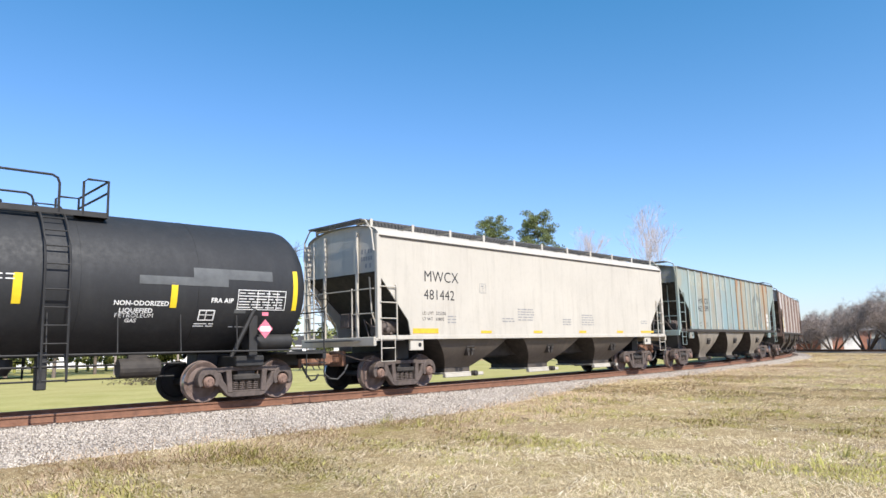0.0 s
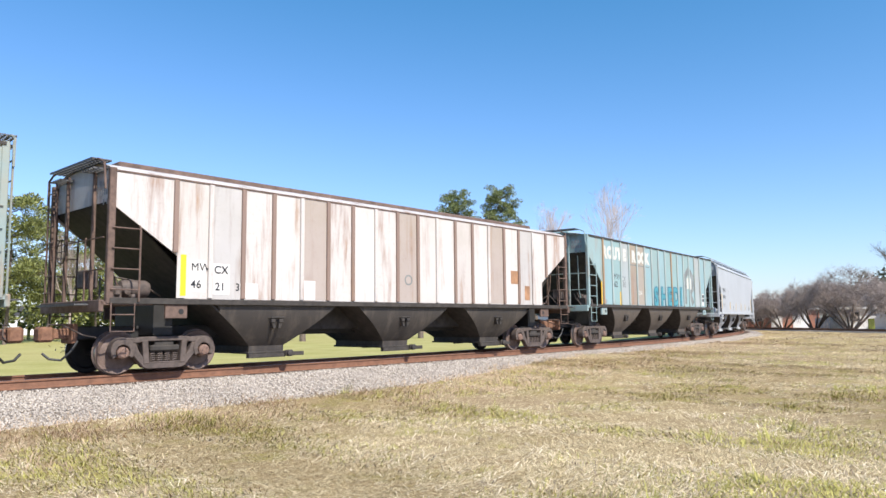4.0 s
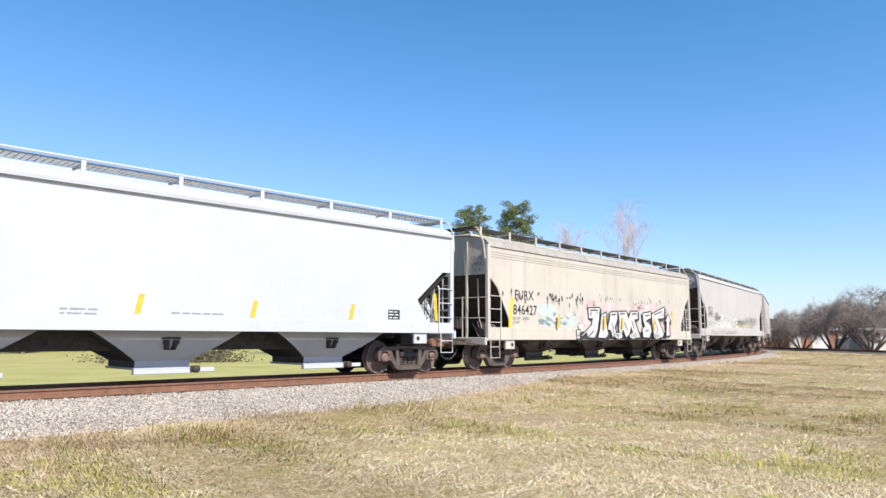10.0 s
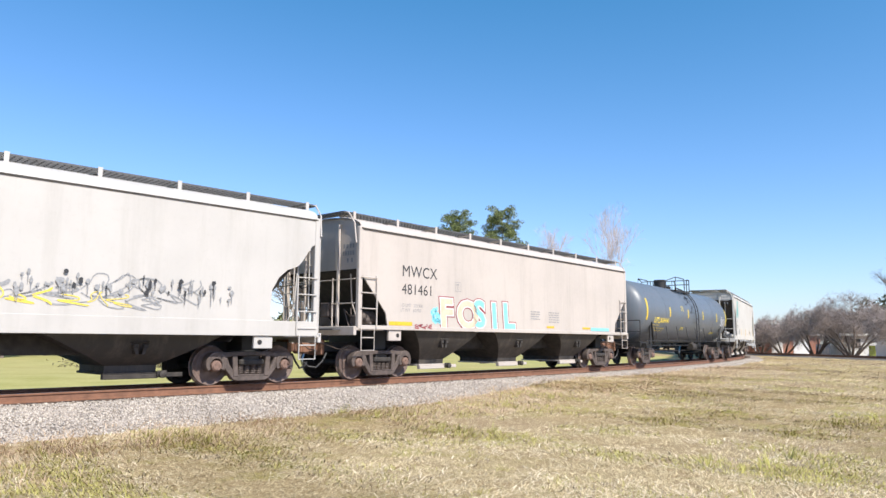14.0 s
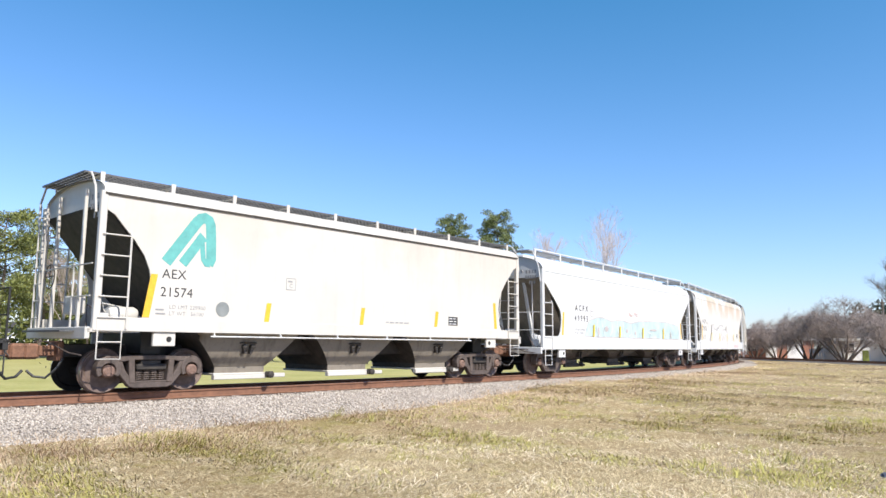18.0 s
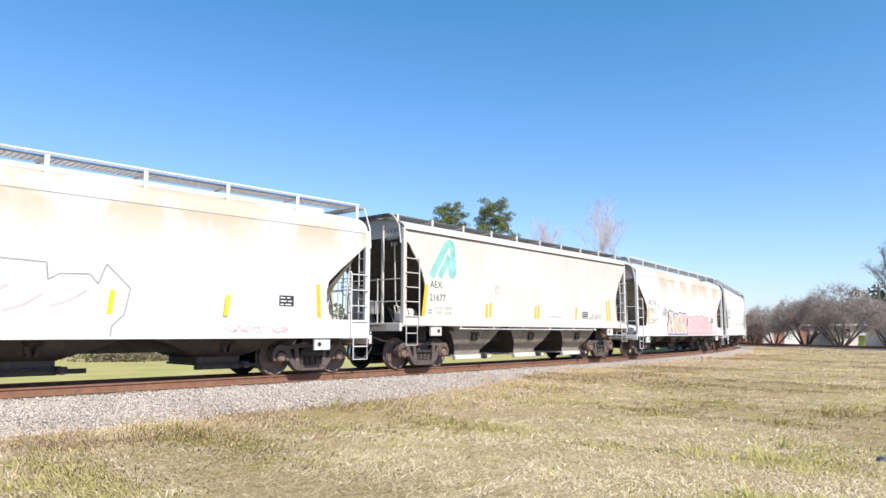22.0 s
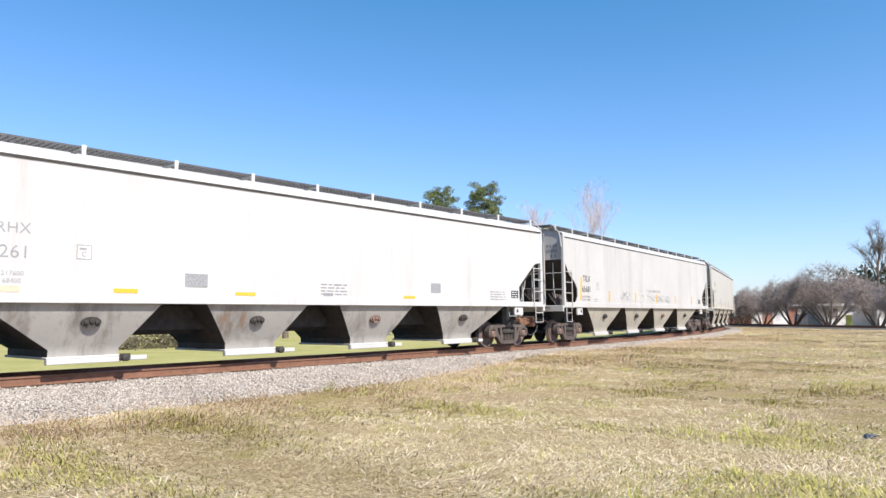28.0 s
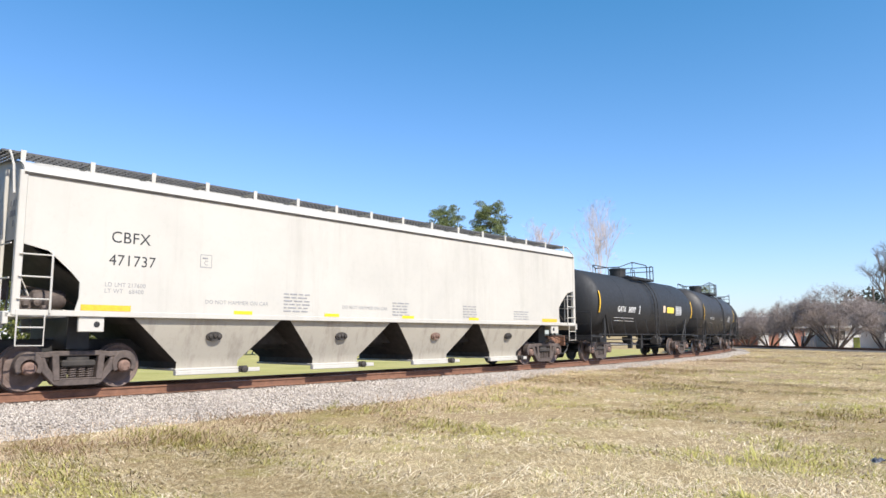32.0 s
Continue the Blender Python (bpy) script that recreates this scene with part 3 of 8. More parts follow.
        while zs + 0.3 + 0.38 * k < ze:
            tube(bm, [(sx * (h + 0.14), sy * 1.52, zs + 0.3 + 0.38 * k), (sx * (h + 0.14), sy * 1.08, zs + 0.3 + 0.38 * k)], 0.015, 5)
            k += 1
        part("end_ladder", bm, trim, thing)
        # end grab rail across the platform
        bm = bmesh.new()
        tube(bm, [(sx * (h + 0.12), -W * 0.95, zs + 1.35), (sx * (h + 0.12), W * 0.95, zs + 1.35)], 0.016, 5)
        tube(bm, [(sx * (h + 0.12), -W * 0.95, zs + 0.7), (sx * (h + 0.12), -0.62, zs + 0.7)], 0.016, 5)
        tube(bm, [(sx * (h + 0.12), -0.62, zs), (sx * (h + 0.12), -0.62, zs + 1.4)], 0.020, 5)
        part("end_rail", bm, trim, thing)
        # crossover step and brake pipes behind it
        bm = bmesh.new()
        for y in np.linspace(0.24, 0.46, 4):
            box(bm, min(sx * (h + y - 0.012), sx * (h + y + 0.012)), max(sx * (h + y - 0.012), sx * (h + y + 0.012)), -1.05, 1.05, zs - 0.02, zs + 0.015)
        for y in np.linspace(-1.05, 1.05, 9):
            box(bm, min(sx * (h + 0.19), sx * (h + 0.47)), max(sx * (h + 0.19), sx * (h + 0.47)), y - 0.012, y + 0.012, zs - 0.02, zs + 0.008)
        part("crossover_step", bm, M_GRATE, thing)
        bm = bmesh.new()
        tube(bm, [(sx * (h - 1.2), -0.95, zs + 0.12), (sx * (h - 0.5), -0.98, zs + 0.22), (sx * (h - 0.25), -1.0, zs + 0.75), (sx * (h - 0.12), -1.05, zc + 0.3)], 0.022, 6)
        part("brake_pipe", bm, trim, thing)
        bm = bmesh.new()
        tube(bm, [(sx * (h + 0.05), -1.25, zs + 0.05), (sx * (h - 0.10), -0.85, zs + 0.55), (sx * (h - 0.45), -0.75, zs + 0.35), (sx * (h - 0.9), -0.80, zs + 0.10)], 0.018, 6)
        part("brake_pipe", bm, M_STEEL, thing)
        coupler(thing, sx, h)
        # bolster web under the sill, with its hole
        bm = bmesh.new()
        xb = sx * (h - tin)
        box(bm, xb - 0.22, xb + 0.22, -W + 0.62, W - 0.62, 0.82, zs, 0)
        part("body_bolster", bm, M_BLACK, thing)
        for sy in (-1, 1):
            bm = bmesh.new()
            box(bm, xb - 0.25, xb + 0.25, min(sy * (W - 0.02), sy * (W - 0.10)), max(sy * (W - 0.02), sy * (W - 0.10)), zs - 0.30, zs + 0.004, 0, 0.012)
            part("jacking_pad", bm, trim, thing)
        # solid black disc: the hole's shaded depth is given by colour
        bm = bmesh.new()
        lathe(bm, [(0.06, -W + 0.012), (0.06, -W + 0.03)], 14, "y", (xb - sx * 0.10, 0, zs - 0.15))
        part("jacking_hole", bm, M_BLACK, thing)
        truck_parts(thing, xb)
    # brake gear on the front platform
    gear = gear or M_STEEL
    bm = bmesh.new()
    box(bm, -h - 0.02, -h + 0.28, -0.35, 0.05, zs + 0.35, zs + 0.75, 0, 0.03)
    part("brake_housing", bm, gear, thing)
    bm = bmesh.new()
    lathe(bm, [(0.05, -h + 0.42), (0.16, -h + 0.46), (0.19, -h + 0.52), (0.19, -h + 1.0), (0.15, -h + 1.07), (0.04, -h + 1.10)], 18, "x", (0, -0.98, zs + 0.34))
    part("air_reservoir", bm, gear, thing, "", True)
    bm = bmesh.new()
    box(bm, -h + 0.12, -h + 0.36, -1.36, -1.06, zs + 0.10, zs + 0.38, 0, 0.03)
    box(bm, -h + 0.18, -h + 0.30, -1.42, -1.30, zs + 0.18, zs + 0.30, 0, 0.02)
    lathe(bm, [(0.02, -1.50), (0.07, -1.48), (0.07, -1.34)], 10, "y", (-h + 0.42, 0, zs + 0.26))
    lathe(bm, [(0.02, -1.46), (0.05, -1.44), (0.05, -1.30)], 10, "y", (-h + 0.56, 0, zs + 0.16))
    part("brake_valve", bm, gear, thing)
    bm = bmesh.new()
    tube(bm, [(-h + 0.1, -1.2, zs + 0.1), (-h + 0.3, -0.9, zs + 0.6), (-h + 0.9, -0.9, zs + 0.5), (-h + 1.5, -0.7, zs + 0.2)], 0.02, 5)
    part("brake_pipe", bm, gear, thing)
    bm = bmesh.new()
    tube(bm, [(-h + 0.05, -1.45, zs + 0.62), (-h + 0.14, -1.32, zs + 0.70), (-h + 0.25, -1.22, zs + 0.55), (-h + 0.28, -1.2, zs + 0.34)], 0.014, 5)
    part("brake_pipe", bm, M_HOSE, thing)
    bm = bmesh.new()
    for k in range(24):
        a0, a1 = k * math.tau / 24, (k + 1) * math.tau / 24
        tube(bm, [(-h - 0.12, 0.7 + 0.27 * math.cos(a0), zs + 1.2 + 0.27 * math.sin(a0)), (-h - 0.12, 0.7 + 0.27 * math.cos(a1), zs + 1.2 + 0.27 * math.sin(a1))], 0.014, 4)
    tube(bm, [(-h - 0.12, 0.43, zs + 1.2), (-h - 0.12, 0.97, zs + 1.2)], 0.012, 4)
    tube(bm, [(-h - 0.12, 0.7, zs + 0.93), (-h - 0.12, 0.7, zs + 1.47)], 0.012, 4)
    part("brake_wheel", bm, M_GRIMESHADE, thing)
    # centre sill
    bm = bmesh.new()
    box(bm, -h - 0.15, h + 0.15, -0.26, 0.26, 0.74, 1.02, 0, 0.02)
    part("centre_sill", bm, M_BLACK, thing)
    # hopper bays
    c1 = c1 if bays == 3 else c1 - 0.028
    c0 = -h + c1 * L
    pitch = (1 - 2 * c1) * L / (bays - 1)
    for i in range(bays):
        c = c0 + i * pitch
        bm = bmesh.new()
        zb = bay_bottom
        ring = []
        bw = bay_width
        hb_ = hb or (0.56 if bays == 3 else 0.72)
        lo = pitch / 2 - bay_gap / 2 if i else c1 * L - 2.25
        hi = pitch / 2 - bay_gap / 2 if i < bays - 1 else c1 * L - 2.25
        zh = zs + 0.02
        wt = W - bay_in
        for k in (0.0, 0.12, 0.3, 0.48, 0.64, 0.78, 0.9, 1.0):
            z, hy = zh + (zb + 0.14 - zh) * k, bw + (wt - bw) * (1 - k ** bulge)
            xl, xr = c - (hb_ + (lo - hb_) * (1 - k)), c + (hb_ + (hi - hb_) * (1 - k))
            ring.append([bm.verts.new((x, sy * hy, z)) for x, sy in ((xl, -1), (xr, -1), (xr, 1), (xl, 1))])
        ring.append([bm.verts.new((x, sy * (bw - 0.01), zb)) for x, sy in ((xl, -1), (xr, -1), (xr, 1), (xl, 1))])
        for u, v in zip(ring, ring[1:]):
            for k in range(4):
                bm.faces.new((v[k], v[(k + 1) % 4], u[(k + 1) % 4], u[k]))
        bm.faces.new(ring[-1][::-1])
        bmesh.ops.recalc_face_normals(bm, faces=bm.faces)
        # sloping end faces get the dark colour: their shade is painted in by facing
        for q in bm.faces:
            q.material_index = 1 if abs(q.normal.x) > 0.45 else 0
        bay = part("hopper_bay", bm, [bay_mat, M_GRIMESHADE], thing, "", True)
        hb0, hb1 = c - hb_, c + hb_
        bm = bmesh.new()
        box(bm, hb0 - 0.04, hb1 + 0.04, -bw - 0.05, bw + 0.05, zb - 0.05, zb, 0, 0.01)
        box(bm, hb0 - 0.04, hb1 + 0.02, -bw - 0.08, -bw + 0.05, zb - 0.15, zb - 0.05, 0, 0.01)
        part("outlet_gate", bm, gate or trim, bay)
        for y in (-bw - 0.02, bw + 0.02):
            bm = bmesh.new()
            box(bm, hb1 + 0.12, hb1 + 0.60, y - 0.04, y + 0.04, zb - 0.13, zb - 0.03, 0, 0.01)
            part("gate_track", bm, gate or trim, bay)
        bm = bmesh.new()
        tube(bm, [(hb1 + 0.08, -bw - 0.16, zb - 0.06), (hb1 + 0.08, bw + 0.16, zb - 0.06)], 0.035, 7)
        lathe(bm, [(0.03, -bw - 0.24), (0.085, -bw - 0.22), (0.085, -bw - 0.10)], 10, "y", (hb1 + 0.08, 0, zb - 0.06))
        box(bm, hb1 - 0.02, hb1 + 0.20, -bw - 0.15, -bw - 0.07, zb - 0.13, zb + 0.02, 0, 0.02)
        part("gate_shaft", bm, M_GRIMESHADE, bay)
        kb = 0.42
        zm = zh + (zb + 0.14 - zh) * kb
        ym = -(bw + (wt - bw) * (1 - kb ** bulge)) - 0.05
        bm = bmesh.new()
        if bulge < 1.5:
            ring = [(c + 0.20 * math.cos(q), zm + 0.11 * math.sin(q)) for q in np.linspace(0, math.tau, 15)[:-1]]
            prism(bm, ring, ym, ym + 0.16)
            for sx in (-1, 0, 1):
                lathe(bm, [(0.02, ym - 0.05), (0.05, ym - 0.04), (0.05, ym + 0.02)], 8, "y", (c + sx * 0.11, 0, zm + 0.02 * (1 - sx * sx)))
            bmesh.ops.recalc_face_normals(bm, faces=bm.faces)
        else:
            tube(bm, [(c - 0.24, ym + 0.05, zm + 0.10), (c - 0.16, ym - 0.03, zm + 0.11), (c + 0.16, ym - 0.03, zm + 0.11), (c + 0.24, ym + 0.05, zm + 0.10)], 0.022, 6)
            for sx in (-1, 1):
                prism(bm, [(c + sx * 0.12 - 0.055, zm + 0.06), (c + sx * 0.07 - 0.03, zm - 0.15), (c + sx * 0.07 + 0.03, zm - 0.15), (c + sx * 0.12 + 0.055, zm + 0.06)], ym - 0.02, ym + 0.16)
                box(bm, c + sx * 0.11 - 0.06, c + sx * 0.11 + 0.06, ym - 0.05, ym + 0.1, zm - 0.02, zm + 0.07, 0, 0.015)
            bmesh.ops.recalc_face_normals(bm, faces=bm.faces)
        part("vibrator_bracket", bm, M_GRIMESHADE if (i, bays) != (2, 4) else M_RUSTCAP, bay)
        if i:
            # added dark block that stands for the shade between neighbouring bays
            bm = bmesh.new()
            box(bm, c - pitch + hb_ + 0.1, c - hb_ - 0.1, -0.62, 0.62, zh - 0.55 * (zh - zb), zh - 0.03)
            part("bay_gap_shade", bm, M_GRIMESHADE, thing)
    # ribs
    for i in range(ribs):
        x = -h + 1.36 + i * (L - 2.72) / (ribs - 1)
        inset = abs(x) - (h - cx)
        z_low = zt if inset <= 0.08 else zt + (zc - zt) * (0.42 + 0.58 * inset / cx)
        for sy in (-1, 1):
            bm = bmesh.new()
            box(bm, x - 0.055, x + 0.055, sy * (W - 0.005), sy * (W + 0.055), z_low + 0.02, ze - 0.02, 0, 0.012)
            part("rib", bm, (wing[i % len(wing)] if isinstance(wing, list) else wing) or body, thing)
    # roof walkways
    rb = 0.10 if low_board else rbh
    if board:
        for sy in (-1, 1):
            bm = bmesh.new()
            zb = ze + rb
            y0, y1 = sy * 0.62, sy * 1.16
            for y in np.linspace(y0, y1, 5):
                box(bm, -h - 0.25, h + 0.25, y - 0.012, y + 0.012, zb - 0.04, zb)
            k = -h - 0.2
            while k < h + 0.2:
                box(bm, k, k + 0.02, min(y0, y1), max(y0, y1), zb - 0.03, zb - 0.008)
                k += 0.13
            part("running_board", bm, grate or M_GRATE, thing)
            n = int(round(L / brk))
            for i in range(0 if low_board else n + 1):
                x = -h + 0.08 + (L - 0.16) * i / n
                bm = bmesh.new()
                zr = ze + rise * (1 - (1.22 / W) ** 2) ** full - 0.03
                prism(bm, [(x - 0.04, zr), (x + 0.04, zr), (x + 0.05, zb + 0.02), (x - 0.05, zb + 0.02)], sy * 1.22 - 0.012, sy * 1.22 + 0.012)
                box(bm, x - 0.03, x + 0.03, min(sy * 0.62, sy * 1.22), max(sy * 0.62, sy * 1.22), zb - 0.09, zb - 0.04)
                bmesh.ops.recalc_face_normals(bm, faces=bm.faces)
                part("board_bracket", bm, trim, thing)
            if rail_side:
                bm = bmesh.new()
                tube(bm, [(-h, sy * 1.22, zb + 0.04), (h, sy * 1.22, zb + 0.04)], 0.03, 5)
                part("board_edge", bm, trim, thing)
        for sx in (-1, 1):
            bm = bmesh.new()
            zb = ze + max(rb, 0.30)
            for x in np.linspace(h + 0.26, h - 0.12, 5):
                box(bm, sx * x - 0.012, sx * x + 0.012, -1.16, 1.16, zb - 0.04, zb)
            for y in np.linspace(-1.16, 1.16, 17):
                box(bm, min(sx * (h + 0.26), sx * (h - 0.12)), max(sx * (h + 0.26), sx * (h - 0.12)), y - 0.01, y + 0.01, zb - 0.03, zb - 0.008)
            part("end_running_board", bm, grate or M_GRATE, thing)
            bm = bmesh.new()
            for sy in (-1, 1):
                bm = bmesh.new() if sy > 0 else bm
                tube(bm, [(sx * (h + 0.14), sy * 1.56, ze - 0.4), (sx * (h + 0.16), sy * 1.50, ze + 0.15), (sx * (h + 0.16), sy * 1.25, zb - 0.04), (sx * (h + 0.16), sy * 0.9, zb)], 0.025, 6)
                part("roof_grab_iron", bm, trim, thing)
    bm = bmesh.new()
    box(bm, -h + 0.6, h - 0.6, -0.42, 0.42, ze + rise - 0.04, ze + rise + 0.13, 0, 0.03)
    part("trough_hatch", bm, trim, thing)
    CARS.append((thing, f + h, L - 2 * tin))
    return thing


def coupler(thing, sx, h):
    bm = bmesh.new()
    box(bm, sx * (h + 0.10), sx * (h + 0.55), -0.12, 0.12, 0.76, 0.98, 0, 0.02)
    box(bm, sx * (h + 0.50), sx * (h + 0.80), -0.20, 0.16, 0.70, 1.02, 0, 0.05)
    box(bm, sx * (h + 0.08), sx * (h + 0.20), -0.30, 0.30, 0.66, 1.08, 0, 0.02)
    part("coupler", bm, M_COUPLER, thing)
    bm = bmesh.new()
    tube(bm, [(sx * (h + 0.18), -1.45, 0.80), (sx * (h + 0.24), -1.0, 0.84), (sx * (h + 0.40), -0.25, 1.06), (sx * (h + 0.55), 0.0, 1.06)], 0.014, 5)
    part("uncoupling_lever", bm, M_STEEL, thing)
    bm = bmesh.new()
    tube(bm, [(sx * (h + 0.12), -0.42, 0.72), (sx * (h + 0.25), -0.42, 0.50), (sx * (h + 0.42), -0.36, 0.33), (sx * (h + 0.62), -0.28, 0.36), (sx * (h + 0.74), -0.22, 0.48)], 0.028, 6)
    part("brake_hose", bm, M_HOSE, thing)


def tank_car(label, L, f, R, zc, paint, trim, stripe=M_YELLOW_B, plat=(-1.2, 1.2), ladder_x=0.0, tin=1.6, dome_x=-0.35, over=0.36, deck=0.93, rail_h=0.74, dome_r=0.40, skids=True):
    """A tank car; L between the end sills, R the shell's radius, zc the height of its axis."""
    thing = new("tank_car")
    tagged(thing, label, "tank car", "cars of the freight train")
    h = L / 2
    hs = h - over
    prof = []
    hd = R * 0.46
    for i in range(9):
        a = math.pi / 2 * i / 8
        prof.append((max(0.02, R * math.sin(a)), -hs + hd * (1 - math.cos(a))))
    prof += [(R, -hs * 0.33), (R * 1.003, -hs * 0.33 + 0.02), (R, hs * 0.33)]
    for i in range(9):
        a = math.pi / 2 * (8 - i) / 8
        prof.append((max(0.02, R * math.sin(a)), hs - hd * (1 - math.cos(a))))
    bm = bmesh.new()
    lathe(bm, prof, 56, "x", (0, 0, zc))
    part("tank_shell", bm, paint, thing, "", True)
    for k in range(1, 5):
        bm = bmesh.new()
        x = -hs + hd + (2 * hs - 2 * hd) * k / 5
        lathe(bm, [(R - 0.02, x - 0.015), (R + 0.006, x - 0.008), (R + 0.006, x + 0.008), (R - 0.02, x + 0.015)], 56, "x", (0, 0, zc))
        part("weld_seam", bm, paint, thing, "", True)
    zb = zc - R
    for sx in (-1, 1):
        xb = sx * (h - tin)
        bm = bmesh.new()
        box(bm, xb - 0.35, xb + 0.35, -1.25, 1.25, 0.78, 1.02, 0, 0.02)
        for sy in (-1, 1):
            prism(bm, [(xb - 0.10, 1.0), (xb + 0.10, 1.0), (xb + 0.10, zc - R * 0.45), (xb - 0.10, zc - R * 0.45)], sy * (R * 0.86), sy * (R * 0.90))
            tube(bm, [(xb - sx * 0.5, sy * 1.3, 1.0), (xb, sy * R * 0.93, zc - R * 0.35)], 0.05, 6)
        bmesh.ops.recalc_face_normals(bm, faces=bm.faces)
        part("saddle", bm, trim, thing)
        bm = bmesh.new()
        box(bm, sx * (h - 2.6), sx * (h + 0.1), -0.30, 0.30, 0.74, 1.10, 0, 0.02)
        part("stub_sill", bm, trim, thing)
        bm = bmesh.new()
        box(bm, sx * (h - 0.95), sx * (h + 0.15), -1.50, 1.50, 1.02, 1.08, 0, 0.01)
        box(bm, sx * (h + 0.05), sx * (h + 0.15), -1.50, 1.50, 0.90, 1.10, 0, 0.01)
        part("end_platform", bm, trim, thing)
        bm = bmesh.new()
        for y in (-1.48, 1.48):
            tube(bm, [(sx * (h + 0.1), y, 1.06), (sx * (h + 0.1), y, 2.05)], 0.02, 6)
            for k in range(3):
                tube(bm, [(sx * (h + 0.1), y, 0.5 + 0.3 * k), (sx * (h - 0.4), y, 0.5 + 0.3 * k)], 0.015, 5)
            tube(bm, [(sx * (h - 0.4), y, 0.45), (sx * (h - 0.4), y, 1.05)], 0.015, 5)
            tube(bm, [(sx * (h + 0.1), y, 0.45), (sx * (h + 0.1), y, 1.05)], 0.015, 5)
        tube(bm, [(sx * (h + 0.1), -1.48, 2.05), (sx * (h + 0.1), 1.48, 2.05)], 0.02, 6)
        tube(bm, [(sx * (h + 0.1), -1.48, 1.55), (sx * (h + 0.1), 1.48, 1.55)], 0.016, 6)
        part("end_handrail", bm, trim, thing)
        coupler(thing, sx, h)
        truck_parts(thing, xb)
    for sy in (-1, 1):
        bm = bmesh.new()
        tube(bm, [(-h + 0.6, sy * 1.50, 1.13), (h - 0.6, sy * 1.50, 1.13)], 0.022, 6)
        for k in range(8):
            x = -h + 2.2 + (L - 4.4) * k / 7
            tube(bm, [(x, sy * 1.50, 1.13), (x, sy * R * 0.93, zc - R * 0.45)], 0.016, 5)
        part("side_handrail", bm, trim, thing)
        # ladder following the shell
        bm = bmesh.new()
        for x in (ladder_x - 0.22, ladder_x + 0.22):
            pts = [(x, sy * (R + 0.16), 0.62), (x, sy * (R + 0.14), zc - 0.2)]
            for k in range(9):
                a = math.radians(5 + 66 * k / 8)
                pts.append((x, sy * (R + 0.13) * math.cos(a), zc + (R + 0.13) * math.sin(a)))
            tube(bm, pts, 0.024, 6)
            tube(bm, [(x, sy * 1.50, 1.13), (x, sy * (R + 0.15), 0.75)], 0.018, 5)
        for k in range(6):
            z = 0.66 + 0.34 * k
            tube(bm, [(ladder_x - 0.22, sy * (R + 0.155), z), (ladder_x + 0.22, sy * (R + 0.155), z)], 0.016, 5)
        for k in range(6):
            a = math.radians(8 + 63 * k / 5)
            p = (sy * (R + 0.13) * math.cos(a), zc + (R + 0.13) * math.sin(a))
            tube(bm, [(ladder_x - 0.22, *p), (ladder_x + 0.22, *p)], 0.016, 5)
        part("side_ladder", bm, trim, thing)
    # top platform, rails and fittings
    zp = zc + R * deck
    pa, pb = plat
    for sy in (-1, 1):
        for y in np.linspace(0.42, 1.0, 5):
            bm = bmesh.new()
            box(bm, pa + 0.63, pb - 0.6, sy * y - 0.035, sy * y + 0.035, zp, zp + 0.04)
            part("platform_slat", bm, trim, thing)
        bm = bmesh.new()
        box(bm, pa + 0.6, pb, sy * 1.03 - 0.015, sy * 1.03 + 0.015, zp - 0.04, zp + 0.07)
        part("platform_edge", bm, trim, thing)
    bm = bmesh.new()
    box(bm, pb - 0.6, pb - 0.03, -1.0, 1.0, zp + 0.002, zp + 0.042)
    part("top_platform", bm, trim, thing)
    for x in (pb - 0.03, pa + 0.6):
        bm = bmesh.new()
        box(bm, x, x + 0.03, -1.01, 1.01, zp - 0.04, zp + 0.06)
        part("platform_edge", bm, trim, thing)
    zr = zp + rail_h
    for sy in (-1, 1):
        bm = bmesh.new()
        a0, b0 = pa + 0.62, pb - 0.95
        tube(bm, [(a0, sy * 1.03, zp), (a0, sy * 1.03, zr), (b0 - 0.14, sy * 1.03, zr), (b0 - 0.04, sy * 1.03, zr - 0.05), (b0, sy * 1.03, zr - 0.16), (b0, sy * 1.03, zp)], 0.026, 6)
        tube(bm, [(a0, sy * 1.03, zr), (pa, sy * 0.62, zr - 0.25), (pa, sy * 0.62, zp - 0.1)], 0.024, 6)
        part("platform_railing", bm, trim, thing)
        bm = bmesh.new()
        tube(bm, [(pb - 0.50, sy * 1.03, zp), (pb - 0.50, sy * 1.03, zr - 0.06), (pb - 0.42, sy * 1.03, zr), (pb - 0.02, sy * 1.03, zr), (pb - 0.02, sy * 1.03, zp)], 0.026, 6)
        part("platform_railing", bm, trim, thing)
    for x, z in ((pb - 0.02, zr), (pb - 0.02, zp + 0.5), (pa, zr - 0.25)):
        bm = bmesh.new()
        w = 1.03 if x > 0 else 0.62
        tube(bm, [(x, -w, z), (x, w, z)], 0.024, 6)
        part("platform_railing", bm, trim, thing)
    bm = bmesh.new()
    lathe(bm, [(dome_r, zc + R - 0.1), (dome_r, zc + R + 0.34), (dome_r + 0.03, zc + R + 0.35), (dome_r + 0.03, zc + R + 0.39), (dome_r - 0.04, zc + R + 0.44), (0.05, zc + R + 0.46)], 24, "z", (dome_x, 0, 0))
    part("valve_dome", bm, trim, thing, "", True)
    bm = bmesh.new()
    lathe(bm, [(0.26, zc + R - 0.05), (0.26, zc + R + 0.12), (0.20, zc + R + 0.16), (0.03, zc + R + 0.17)], 18, "z", (dome_x + 1.0, 0, 0))
    part("manway", bm, trim, thing, "", True)
    bm = bmesh.new()
